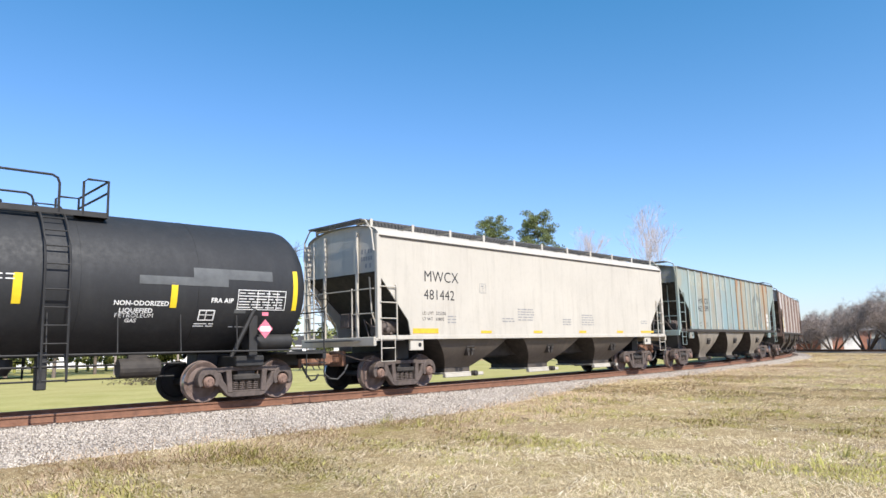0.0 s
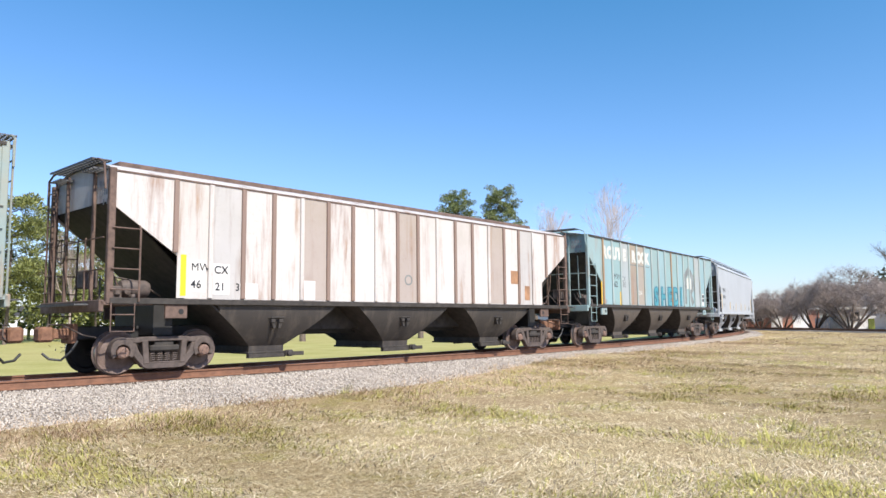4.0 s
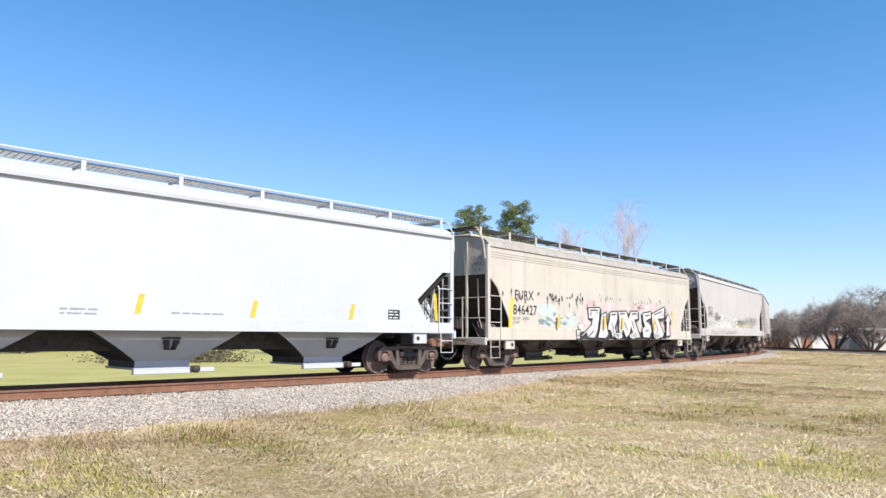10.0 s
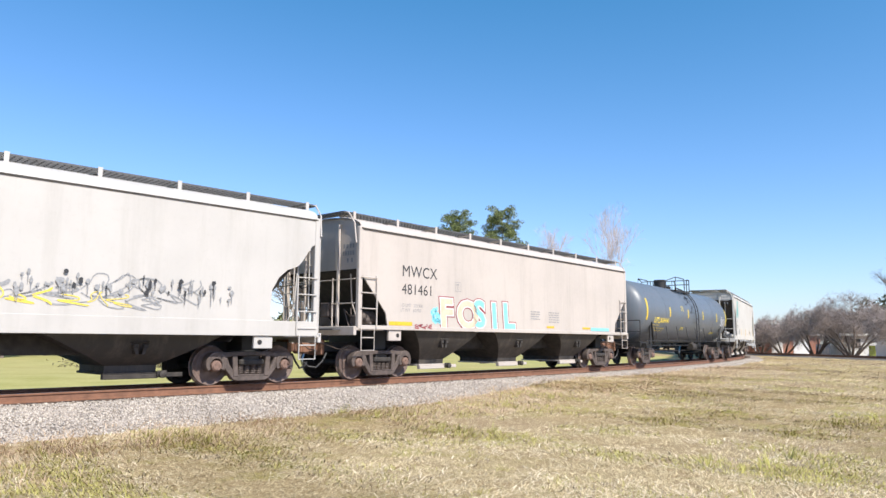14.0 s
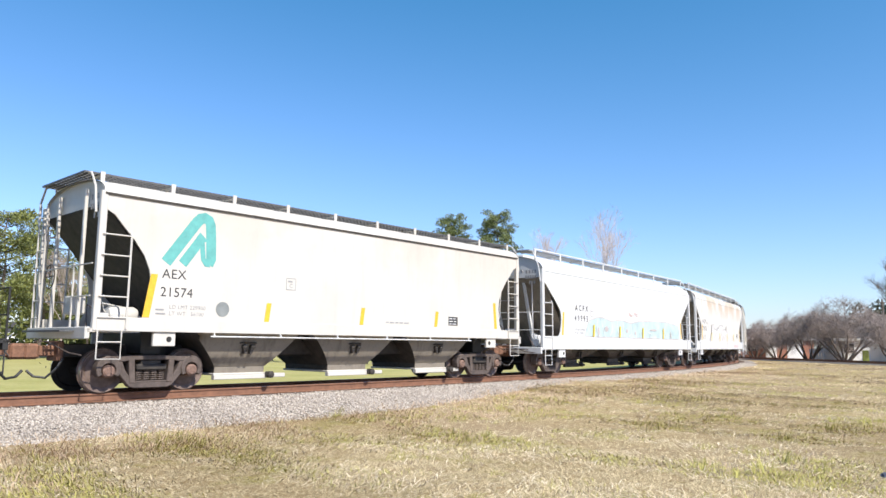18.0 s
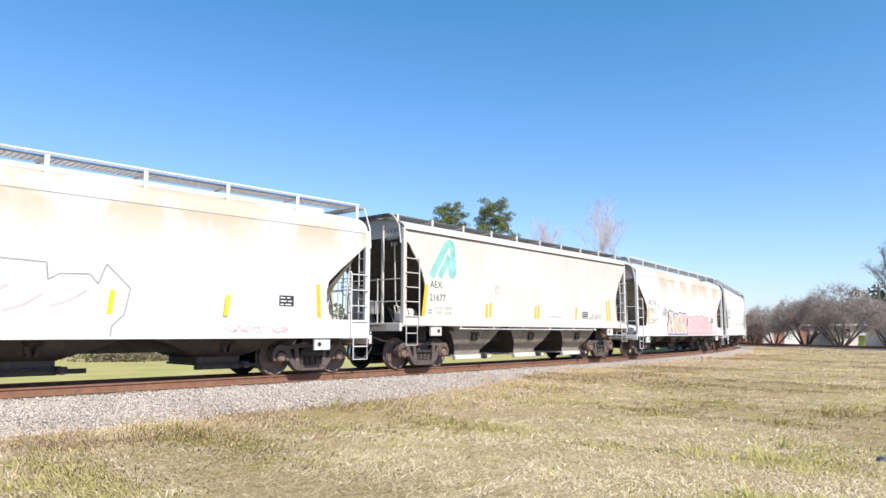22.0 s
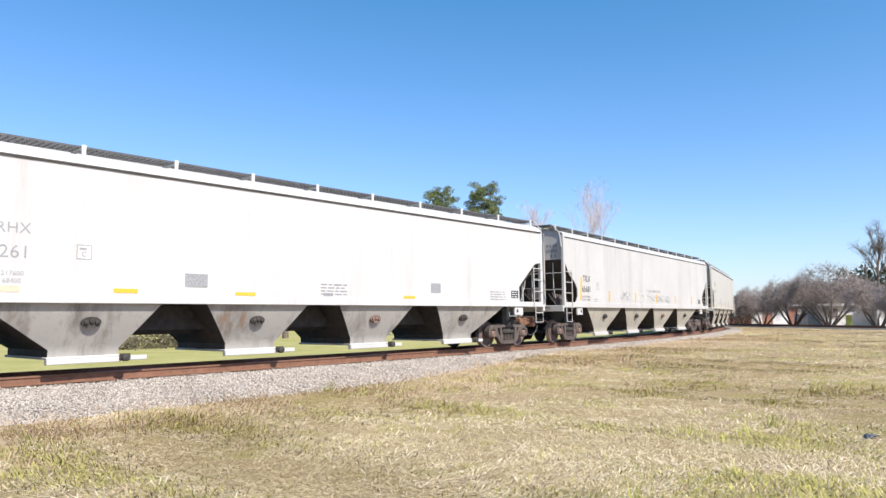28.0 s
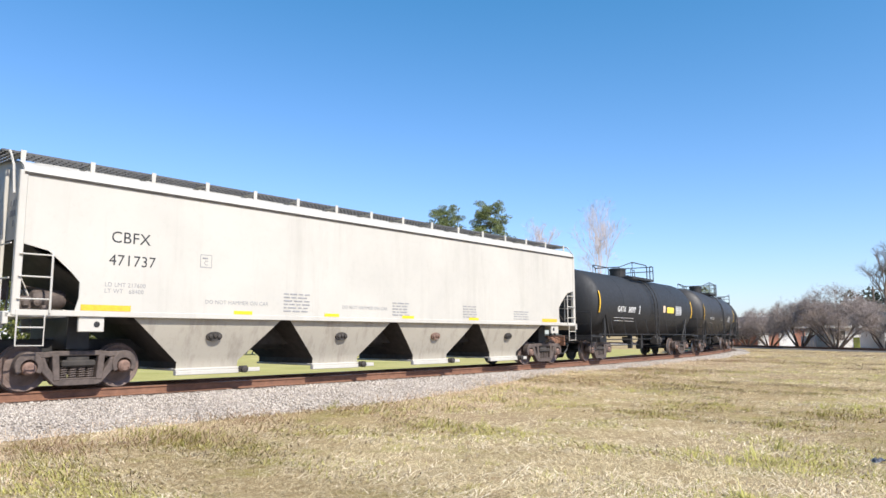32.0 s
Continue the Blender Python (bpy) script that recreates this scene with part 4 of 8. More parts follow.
    tube(bm, [(dome_x + 0.5, -0.5, zc + R - 0.1), (dome_x + 0.5, -0.5, zc + R + 0.40), (dome_x + 0.95, -0.5, zc + R + 0.40), (dome_x + 1.05, -0.5, zc + R + 0.28), (dome_x + 1.05, -0.5, zc + R - 0.1)], 0.022, 6)
    part("grab_loop", bm, trim, thing)
    # underside: outlet valve, brake cylinder, brake rods
    bm = bmesh.new()
    lathe(bm, [(0.22, zb - 0.02), (0.22, zb - 0.20), (0.12, zb - 0.35)], 14, "z", (0.2, 0, 0))
    part("bottom_outlet", bm, M_BLACK, thing)
    for x0, y0 in ((-0.45, -0.5), (0.7, -0.6)) if skids else ():
        bm = bmesh.new()
        box(bm, x0, x0 + 0.2, y0, y0 + 0.2, 0.45, zb + 0.12, 0, 0.02)
        part("skid_bracket", bm, M_BLACK, thing)
    bm = bmesh.new()
    lathe(bm, [(0.19, 2.2), (0.21, 2.25), (0.21, 3.0), (0.19, 3.05)], 16, "x", (0, -0.7, 0.82))
    box(bm, 2.4, 2.8, -0.75, -0.65, 0.95, 1.1)
    part("air_reservoir", bm, M_GRIMESHADE, thing)
    bm = bmesh.new()
    tube(bm, [(-h + 3.2, -0.45, 0.62), (h - 3.2, -0.45, 0.62)], 0.02, 5)
    tube(bm, [(-h + 3.0, -0.6, 0.9), (h - 3.0, -0.6, 0.9)], 0.025, 5)
    part("brake_rod", bm, M_BLACK, thing)
    CARS.append((thing, f + h, L - 2 * tin))
    return thing




def wrap_to_shell(ob, R, zc, lift=0.006):
    """Bends a flat marking round the shell, keeping its height along the arc."""
    off = ob.location
    for v in ob.data.vertices:
        arc = (v.co.z + off.z - zc) / R
        r = R + lift - v.co.y - off.y
        v.co = Vector((v.co.x + off.x, -r * math.cos(arc), zc + r * math.sin(arc)))
    ob.location = (0, 0, 0)
    return ob


# ---- painted marks ----
def stroke(bm, pts, w, y):
    """A flat painted line through points (x, z), w wide."""
    pts = [Vector((p[0], p[1])) for p in pts]
    rows = []
    for i, p in enumerate(pts):
        d = (pts[min(i + 1, len(pts) - 1)] - pts[max(i - 1, 0)])
        if d.length < 1e-6:
            d = Vector((1, 0))
        d.normalize()
        n = Vector((-d.y, d.x)) * w / 2
        rows.append((bm.verts.new((p.x + n.x, y, p.y + n.y)), bm.verts.new((p.x - n.x, y, p.y - n.y))))
    for a, b in zip(rows, rows[1:]):
        bm.faces.new((a[0], a[1], b[1], b[0]))


def scrawl(thing, x0, x1, z0, z1, mat, seed, y, w=0.025, loops=8, label="scrawled paint lines"):
    """Loose looping paint lines filling a stretch of the side."""
    rnd = random.Random(seed)
    bm = bmesh.new()
    for i in range(loops):
        cx = x0 + (x1 - x0) * (i + 0.5) / loops
        hw = (x1 - x0) / loops * rnd.uniform(0.5, 0.8)
        hz = (z1 - z0) / 2
        ph, k1, k2 = rnd.uniform(0, 6), rnd.choice((1, 2)), rnd.choice((1, 2, 3))
        pts = []
        for j in range(26):
            a = j / 25 * rnd.uniform(5.6, 6.0) + ph
            pts.append((cx + hw * math.cos(k1 * a) * (0.7 + 0.3 * math.sin(k2 * a + ph)), (z0 + z1) / 2 + hz * 0.95 * math.sin(k2 * a * 0.5 + ph) * (0.75 + 0.25 * math.cos(k1 * a))))
        stroke(bm, pts, w * rnd.uniform(0.7, 1.3), y - 0.0006 * i)
    return tagged(part("scrawl", bm, mat, thing, label), label, kind="stuff")




def paint_field(thing, L, pts, mat, y, label="", name="painted_field"):
    """A flat field of spray paint; pts are (distance from the front post, height)."""
    bm = bmesh.new()
    bm.faces.new([bm.verts.new((u - L / 2, y, z)) for u, z in pts])
    bm.normal_update()
    bmesh.ops.triangulate(bm, faces=bm.faces)
    return part(name, bm, mat, thing, label)


def piece(thing, L, pts, fill, edge, w, y, label="", cast=None, inner=()):
    """One painted shape with its outline; cast is an offset dark copy below it, inner are strokes on it."""
    if cast:
        paint_field(thing, L, [(u + cast[0], z + cast[1]) for u, z in pts], edge, y)
    paint_field(thing, L, pts, fill, y - 0.002, label)
    bm = bmesh.new()
    loop = list(pts) + [pts[0]]
    for k, (a, b) in enumerate(zip(loop, loop[1:])):
        d = Vector((b[0] - a[0], b[1] - a[1])).normalized() * w * 0.4
        stroke(bm, [(a[0] - d.x - L / 2, a[1] - d.y), (b[0] + d.x - L / 2, b[1] + d.y)], w, y - 0.004 - 0.0001 * k)
    for k, line in enumerate(inner):
        stroke(bm, [(u - L / 2, z) for u, z in line], w, y - 0.008 - 0.0001 * k)
    part("paint_outline", bm, edge, thing)


def bubble(thing, L, u, z, w, h, mat, edge, y):
    """A rounded white blob with a dark rim, behind a small tag."""
    for m, k, lift in ((edge, 1.0, 0.0), (mat, 0.88, 0.002)):
        paint_field(thing, L, [(u + w * k * math.cos(a), z + h * k * math.sin(a)) for a in np.linspace(0, math.tau, 17)[:-1]], m, y - lift)


def drips(thing, x0, x1, z, n, mat, seed, y):
    """Blots of old paint with short runs below them."""
    rnd = random.Random(seed)
    bm = bmesh.new()
    for i in range(n):
        x = rnd.uniform(x0, x1)
        zz = z + rnd.gauss(0, 0.10)
        w, h = rnd.uniform(0.015, 0.055), rnd.uniform(0.03, 0.09)
        yy = y - 0.0002 * i
        bm.faces.new([bm.verts.new((x + w * math.cos(a) * rnd.uniform(0.6, 1.3), yy, zz + h * math.sin(a) * rnd.uniform(0.6, 1.2))) for a in np.linspace(0, math.tau, 9)[:-1]])
        if rnd.random() < 0.6:
            t = rnd.uniform(0.006, 0.014)
            l = rnd.uniform(0.08, 0.28)
            bm.faces.new([bm.verts.new(q) for q in ((x - t, yy - 0.0001, zz), (x - t * 0.5, yy - 0.0001, zz - l), (x + t * 0.5, yy - 0.0001, zz - l), (x + t, yy - 0.0001, zz))])
    tagged(part("paint_drip", bm, mat, thing), kind="stuff")


def marks(thing, L, y, rows):
    """Marks on the camera side; u is the distance from the front post."""
    for r in rows:
        kind, u = r[0], r[1] - L / 2
        if kind == "T":
            letter(thing, r[4], u, r[2], r[3], r[5] if len(r) > 5 else M_INK, y - 0.004, *(r[6] if len(r) > 6 else ()))
        elif kind == "Y":
            plate(thing, "reflector_stripe", u, u + r[4], r[2], r[3], r[5] if len(r) > 5 else M_YELLOW, y - 0.008, "", r[6] if len(r) > 6 else 0.0)
        elif kind == "B":
            bars(thing, u, r[2], r[3], r[4], r[5] if len(r) > 5 else M_INK_GREY, y - 0.008, seed=int(r[1] * 10))
        elif kind == "P":
            plate(thing, "placard", u, r[2] - L / 2, r[3], r[4], r[5], y - 0.008)
        elif kind == "C":
            bm = bmesh.new()
            z = r[2]
            stroke(bm, [(u, z), (u + 0.28, z), (u + 0.28, z + 0.28), (u, z + 0.28), (u, z - 0.008)], 0.018, y - 0.005)
            part("stencil_box", bm, M_INK_GREY, thing)
            letter(thing, "C", u + 0.09, z + 0.05, 0.10, M_INK_GREY, y - 0.005)
            bars(thing, u + 0.05, z + 0.19, 0.18, 1, M_INK_GREY, y - 0.008, seed=3)


def acp(thing, L, y, u, z):
    """A consolidated stencil block: a dark panel with pale lines."""
    plate(thing, "stencil_panel", u - L / 2, u - L / 2 + 0.42, z, z + 0.26, M_INK, y - 0.008)
    bars(thing, u - L / 2 + 0.03, z + 0.19, 0.36, 3, M_WHITEINK, y - 0.014, 0.08, 0.025, 4)


# ---- the train, front to back ----
P_CREAM = car_paint("cream_paint", (0.485, 0.45, 0.385), 0.32, 0.0, 1)
P_TEAL = car_paint("faded_teal_paint", (0.235, 0.30, 0.285), 0.45, 0.55, 2, grime_col=(0.24, 0.20, 0.14), top_rust=0.55, top_col=(0.335, 0.285, 0.19))
P_TEALRIB = car_paint("pale_teal_rib_paint", (0.34, 0.40, 0.385), 0.45, 0.45, 21)
P_WHITERUST = car_paint("rust_streaked_white_paint", (0.54, 0.50, 0.465), 0.90, 0.45, 3, grime_col=(0.20, 0.12, 0.09))
P_TEAL_B = car_paint("teal_paint_with_rust", (0.265, 0.365, 0.365), 0.25, 0.50, 8, grime_col=(0.26, 0.22, 0.16))
P_GREY = car_paint("light_grey_paint", (0.41, 0.43, 0.445), 0.12, 0.0, 5)
P_PALE = car_paint("pale_grey_white_paint", (0.48, 0.50, 0.515), 0.10, 0.0, 6)
P_BEIGE = car_paint("weathered_beige_paint", (0.50, 0.455, 0.385), 0.45, 0.05, 7, top_rust=0.12, broad=2.0)
P_OFFWHITE = car_paint("off_white_paint", (0.475, 0.45, 0.415), 0.35, 0.0, 9, grime_col=(0.24, 0.21, 0.17), broad=1.3)
P_TAUPE = car_paint("taupe_paint", (0.485, 0.43, 0.38), 0.22, 0.0, 10)
P_ROOFDIRT = car_paint("grimy_beige_roof_paint", (0.36, 0.325, 0.275), 0.8, 0.2, 41, grime_col=(0.11, 0.09, 0.075))
P_TANK_GREY = car_paint("blue_black_tank_paint", (0.115, 0.135, 0.155), 0.5, 0.0, 11, 0.36, (0.18, 0.15, 0.165))
P_TANK_BLACK = car_paint("black_tank_paint", (0.016, 0.017, 0.019), 0.40, 0.0, 12, 0.60, (0.045, 0.045, 0.045))
P_TANK_BROWN = car_paint("dusty_black_tank_paint", (0.028, 0.026, 0.025), 0.55, 0.0, 22, 0.5, (0.10, 0.09, 0.08))
P_AEX = car_paint("cream_white_paint", (0.55, 0.525, 0.475), 0.16, 0.0, 13, top_rust=0.12)
P_WHITE = car_paint("bright_white_paint", (0.60, 0.60, 0.59), 0.14, 0.0, 14)
P_WHITE_STAIN = car_paint("white_paint_with_rusty_top", (0.60, 0.58, 0.54), 0.16, 0.0, 15, top_rust=0.65)
P_DIRTYWHITE = car_paint("streaked_white_paint", (0.50, 0.48, 0.45), 0.50, 0.0, 16, grime_col=(0.26, 0.235, 0.20), broad=0.9)
P_HRHX = car_paint("chalky_white_paint", (0.55, 0.535, 0.51), 0.55, 0.0, 25, grime_col=(0.30, 0.27, 0.235), broad=0.9)
P_BAYSTAIN = car_paint("stained_bay_paint", (0.37, 0.345, 0.31), 1.0, 0.22, 26, grime_col=(0.075, 0.06, 0.05), broad=1.5)
P_CBFX = car_paint("pale_cream_paint", (0.495, 0.47, 0.415), 0.40, 0.0, 17, grime_col=(0.27, 0.24, 0.20), broad=1.1)
P_BAYGREY = car_paint("grimy_grey_bay_paint", (0.29, 0.30, 0.315), 0.45, 0.0, 18, grime_col=(0.08, 0.08, 0.085))
P_BAYLIGHT = car_paint("dusty_bay_paint", (0.23, 0.20, 0.16), 0.90, 0.15, 19, grime_col=(0.055, 0.042, 0.033))
# two dark bay coats: soot, with the shade under the body painted in
P_BAYDARK = car_paint("sooty_shaded_bay_paint", (0.040, 0.034, 0.030), 0.5, 0.0, 20)
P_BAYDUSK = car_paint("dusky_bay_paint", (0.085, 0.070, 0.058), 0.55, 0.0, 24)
P_BAYCREAM = car_paint("dusty_cream_bay_paint", (0.40, 0.365, 0.30), 0.7, 0.0, 23)
def panel_set(key, rows, stain, seed):
    """Paints of the panels between the ribs: one faded coat, weathered a little differently on each."""
    return [car_paint(f"{key}_{name}_panel_paint", col, 0.55, rust, seed + i, grime_col=stain, top_rust=top, top_col=(0.335, 0.285, 0.19)) for i, (name, col, rust, top) in enumerate(rows)]


PANELS_TEAL = panel_set("faded_teal", (("teal", (0.225, 0.295, 0.285), 0.30, 0.45), ("grey_teal", (0.265, 0.30, 0.275), 0.35, 0.55), ("blue", (0.215, 0.305, 0.315), 0.20, 0.40), ("tan", (0.27, 0.28, 0.235), 0.55, 0.60), ("rust_tan", (0.275, 0.27, 0.215), 0.80, 0.75), ("pale", (0.29, 0.31, 0.285), 0.35, 0.50)), (0.26, 0.225, 0.16), 31)
PANELS_BLUE = panel_set("teal", (("teal", (0.245, 0.365, 0.365), 0.12, 0.10), ("grey_teal", (0.30, 0.365, 0.355), 0.15, 0.20), ("blue", (0.25, 0.375, 0.395), 0.08, 0.05), ("tan", (0.335, 0.29, 0.24), 0.45, 0.35), ("rust_tan", (0.30, 0.245, 0.20), 0.60, 0.45), ("pale", (0.35, 0.385, 0.385), 0.15, 0.15)), (0.30, 0.30, 0.27), 51)
PANELS_WHITE = panel_set("white", (("white", (0.54, 0.50, 0.465), 0.35, 0.1), ("white_b", (0.50, 0.46, 0.425), 0.35, 0.2), ("grey", (0.44, 0.40, 0.37), 0.30, 0.2), ("tan", (0.42, 0.36, 0.31), 0.45, 0.3), ("rust", (0.36, 0.28, 0.23), 0.6, 0.3), ("pale", (0.46, 0.44, 0.42), 0.30, 0.1), ("brown", (0.38, 0.32, 0.28), 0.5, 0.2), ("bright", (0.58, 0.545, 0.51), 0.35, 0.1)), (0.20, 0.125, 0.095), 71)
M_GHOST = simple("ghost_lettering_paint", (0.335, 0.35, 0.29), 0.7, 0.0, 0.35, 3)
M_GHOSTMARK = simple("ghost_mark_paint", (0.175, 0.185, 0.16), 0.7, 0.0, 0.3, 2)
# brown with rust; the ribs' shadowed sides are put into this colour
P_SHADERIB = car_paint("shaded_rusty_rib_paint", (0.24, 0.165, 0.13), 0.6, 0.4, 39)
P_ORANGERIB = car_paint("orange_rust_rib_paint", (0.34, 0.225, 0.13), 0.4, 0.5, 40)


def panels(c, L, ribs, zt, ze, y, pick, paints):
    """Side panels between the ribs, each weathered its own way; pick: one digit a panel, a point leaves it plain."""
    step = (L - 2.72) / (ribs - 1)
    for i, k in enumerate(pick):
        if k != ".":
            x = -L / 2 + 1.36 + i * step
            plate(c, "side_panel", x + 0.058, x + step - 0.058, zt + 0.02, ze - 0.03, paints[int(k)], y - 0.002)


def rust_run(c, x, z, w, l, y, seed, mat):
    """A tapering run of rust below the eave."""
    rnd = random.Random(seed)
    bm = bmesh.new()
    vs = [bm.verts.new((x + w * (k / 6 - 0.5), y, z - (l * rnd.uniform(0.35, 1.0) * (1 - abs(k / 3 - 1) * 0.6)))) for k in range(7)]
    vs += [bm.verts.new((x + w / 2, y, z)), bm.verts.new((x - w / 2, y, z))]
    bm.faces.new(vs[::-1])
    part("rust_run", bm, mat, c)


M_TEALFADED = simple("faded_turquoise_mark_paint", (0.20, 0.44, 0.40), 0.6, 0.0, 0.25, 3)
M_RUSTDARK = simple("dark_rusty_brown_steel", (0.135, 0.088, 0.068), 0.8, 0.0, 0.45, 6, 0.3)
M_TEALLOGO = simple("turquoise_mark_paint", (0.115, 0.37, 0.34), 0.5, 0.0, 0.2, 5)
M_CYAN = simple("cyan_spray_paint", (0.07, 0.27, 0.32), 0.6, 0.0, 0.3, 3)
M_CYANDARK = simple("dark_blue_spray_paint", (0.02, 0.12, 0.19), 0.5, 0.0, 0.3, 3)
M_LIGHTCYAN = simple("light_cyan_spray_paint", (0.22, 0.60, 0.68), 0.6, 0.0, 0.2, 3)
M_REDEDGE = simple("dark_red_spray_paint", (0.30, 0.06, 0.07), 0.6, 0.0, 0.3, 4)
M_PINK = simple("pink_spray_paint", (0.72, 0.42, 0.42), 0.6, 0.0, 0.2, 3)
M_PINKEDGE = simple("rose_spray_paint", (0.58, 0.16, 0.20), 0.6, 0.0, 0.25, 4)
M_BLUEEDGE = simple("royal_blue_spray_paint", (0.05, 0.09, 0.38), 0.6, 0.0, 0.25, 4)
M_WASHCYAN = simple("washed_pale_cyan_paint", (0.42, 0.53, 0.535), 0.7, 0.0, 0.22, 2)
M_WASHLIGHT = simple("washed_near_white_paint", (0.52, 0.565, 0.56), 0.7, 0.0, 0.08, 2)
M_WASHEDGE = simple("washed_brown_edge_paint", (0.45, 0.395, 0.385), 0.7, 0.0, 0.15, 2)
M_BUFF = simple("buffed_over_paint", (0.56, 0.545, 0.525), 0.6, 0.0, 0.10, 1.5)
M_PEACH = simple("peach_spray_paint", (0.64, 0.49, 0.35), 0.6, 0.0, 0.2, 3)
M_FADEDWHITE = simple("faded_white_paint", (0.55, 0.54, 0.49), 0.65, 0.0, 0.18, 3)
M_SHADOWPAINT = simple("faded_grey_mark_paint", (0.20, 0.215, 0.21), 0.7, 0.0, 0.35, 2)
M_SOFTPINK = simple("washed_pink_paint", (0.58, 0.43, 0.40), 0.7, 0.0, 0.25, 2)
M_SOFTCYAN = simple("washed_cyan_paint", (0.45, 0.525, 0.495), 0.7, 0.0, 0.25, 2)
M_RUSTPATCH = simple("rust_brown_patch", (0.34, 0.185, 0.10), 0.85, 0.0, 0.4, 3, 0.2)
M_GREYPATCH = simple("grey_primer_patch", (0.30, 0.31, 0.30), 0.7, 0.0, 0.25, 2)
M_WHITEPATCH = simple("white_sign_patch", (0.62, 0.60, 0.57), 0.6, 0.0, 0.15, 4)
M_CHALK = simple("chalky_white_spray_paint", (0.53, 0.51, 0.48), 0.7, 0.0, 0.28, 5)
M_PLACARD = simple("white_placard", (0.70, 0.66, 0.66), 0.5, 0.0, 0.15, 9)
M_PINKTAG = simple("pink_tag", (0.60, 0.16, 0.22), 0.5, 0.0, 0.2, 9)
M_TANKPATCH = simple("grey_overpaint_patch", (0.10, 0.105, 0.105), 0.5, 0.0, 0.35, 2)
M_TANKSPOT = simple("black_spill_stain", (0.018, 0.020, 0.024), 0.55, 0.0, 0.3, 5)
M_WHITEROD = simple("white_painted_bar", (0.62, 0.62, 0.60), 0.55, 0.0, 0.25, 8)

# liquefied gas tank car, going out of view
tk = tank_car("black tank car marked for liquefied petroleum gas", 13.4, -18.85, 1.53, 2.62, P_TANK_BLACK, M_BLACK, over=0.03, plat=(-2.6, 1.80), ladder_x=0.74, tin=1.75, dome_x=-1.2, deck=0.88)
TR, TZ = 1.53, 2.62
f0 = 11.15


def tank_marks(tk, R, zc, f0, rows):
    for r in rows:
        u = r[1] - f0
        if r[0] == "T":
            o = letter(tk, r[4], u, r[2], r[3], r[5], 0.0, *(r[6] if len(r) > 6 else ()))
            bmt = bmesh.new()
            bmt.from_mesh(o.data)
            bmesh.ops.subdivide_edges(bmt, edges=[e for e in bmt.edges if e.calc_length() > 0.12], cuts=2)
            bmt.to_mesh(o.data)
            bmt.free()
            wrap_to_shell(o, R, zc)
        elif r[0] == "Y":
            bmt = bmesh.new()
            n = 8
            vs = [[bmt.verts.new((x, 0, r[2] + (r[3] - r[2]) * k / n)) for x in (u, u + r[4])] for k in range(n + 1)]
            for a, b in zip(vs, vs[1:]):
                bmt.faces.new((a[0], a[1], b[1], b[0]))
            wrap_to_shell(part(r[6] if len(r) > 6 else "reflector_stripe", bmt, r[5], tk), R, zc, r[7] if len(r) > 7 else 0.006)
        elif r[0] == "B":
            o = bars(tk, u, r[2], r[3], r[4], r[5], 0.0, seed=int(r[1] * 7), step=r[6] if len(r) > 6 else 0.085, h=0.022)
            wrap_to_shell(o, R, zc, 0.010)


tank_marks(tk, TR, TZ, f0, [
    ("Y", 11.18, 2.08, 2.66, 0.15, M_YELLOW_B), ("Y", 14.12, 2.06, 2.60, 0.14, M_YELLOW_B), ("Y", 17.05, 2.05, 3.00, 0.12, M_YELLOW_B), ("Y", 8.2, 2.08, 2.66, 0.15, M_YELLOW_B), ("Y", 5.4, 2.05, 3.0, 0.12, M_YELLOW_B),
    ("T", 12.98, 2.10, 0.095, "NON-ODORIZED", M_WHITEINK, (0.004,)), ("T", 13.10, 1.94, 0.095, "LIQUEFIED", M_WHITEINK, (0.004,)), ("T", 13.03, 1.83, 0.095, "PETROLEUM", M_WHITEINK, (0.004,)), ("T", 13.25, 1.72, 0.085, "GAS", M_WHITEINK, (0.004,)),
    ("T", 15.02, 2.20, 0.10, "FRA AIP", M_WHITEINK, (0.004,)), ("B", 15.68, 2.42, 1.1, 6, M_WHITEINK, 0.065), ("Y", 13.45, 2.55, 2.73, 1.95, M_TANKPATCH, "overpaint_patch"), ("Y", 14.6, 2.72, 2.95, 1.9, M_TANKPATCH, "overpaint_patch"),
    ("Y", 14.78, 1.78, 2.02, 0.03, M_WHITEINK, "stencil_frame"), ("Y", 15.12, 1.78, 2.02, 0.03, M_WHITEINK, "stencil_frame"), ("Y", 14.78, 2.00, 2.03, 0.36, M_WHITEINK, "stencil_frame"), ("Y", 14.78, 1.77, 1.80, 0.36, M_WHITEINK, "stencil_frame"), ("Y", 14.94, 1.78, 2.02, 0.02, M_WHITEINK, "stencil_frame"), ("Y", 14.78, 1.90, 1.92, 0.36, M_WHITEINK, "stencil_frame"),
    ("B", 14.72, 1.68, 0.45, 2, M_WHITEINK, 0.06), ("B", 10.3, 2.62, 0.9, 2, M_WHITEINK), ("B", 15.55, 1.60, 0.6, 1, M_INK_GREY), ("Y", 15.6, 1.96, 2.06, 0.28, M_TANKPATCH, "overpaint_patch")])
bm = bmesh.new()
prism(bm, [(16.28 - f0, 1.40), (16.47 - f0, 1.62), (16.28 - f0, 1.84), (16.09 - f0, 1.62)], -1.60, -1.585)
bmesh.ops.recalc_face_normals(bm, faces=bm.faces)
placard = part("hazard_placard", bm, M_PINKTAG, tk, "white and red diamond placard")
bm = bmesh.new()
prism(bm, [(16.17 - f0, 1.56), (16.39 - f0, 1.56), (16.43 - f0, 1.62), (16.39 - f0, 1.68), (16.17 - f0, 1.68), (16.13 - f0, 1.62)], -1.606, -1.601)
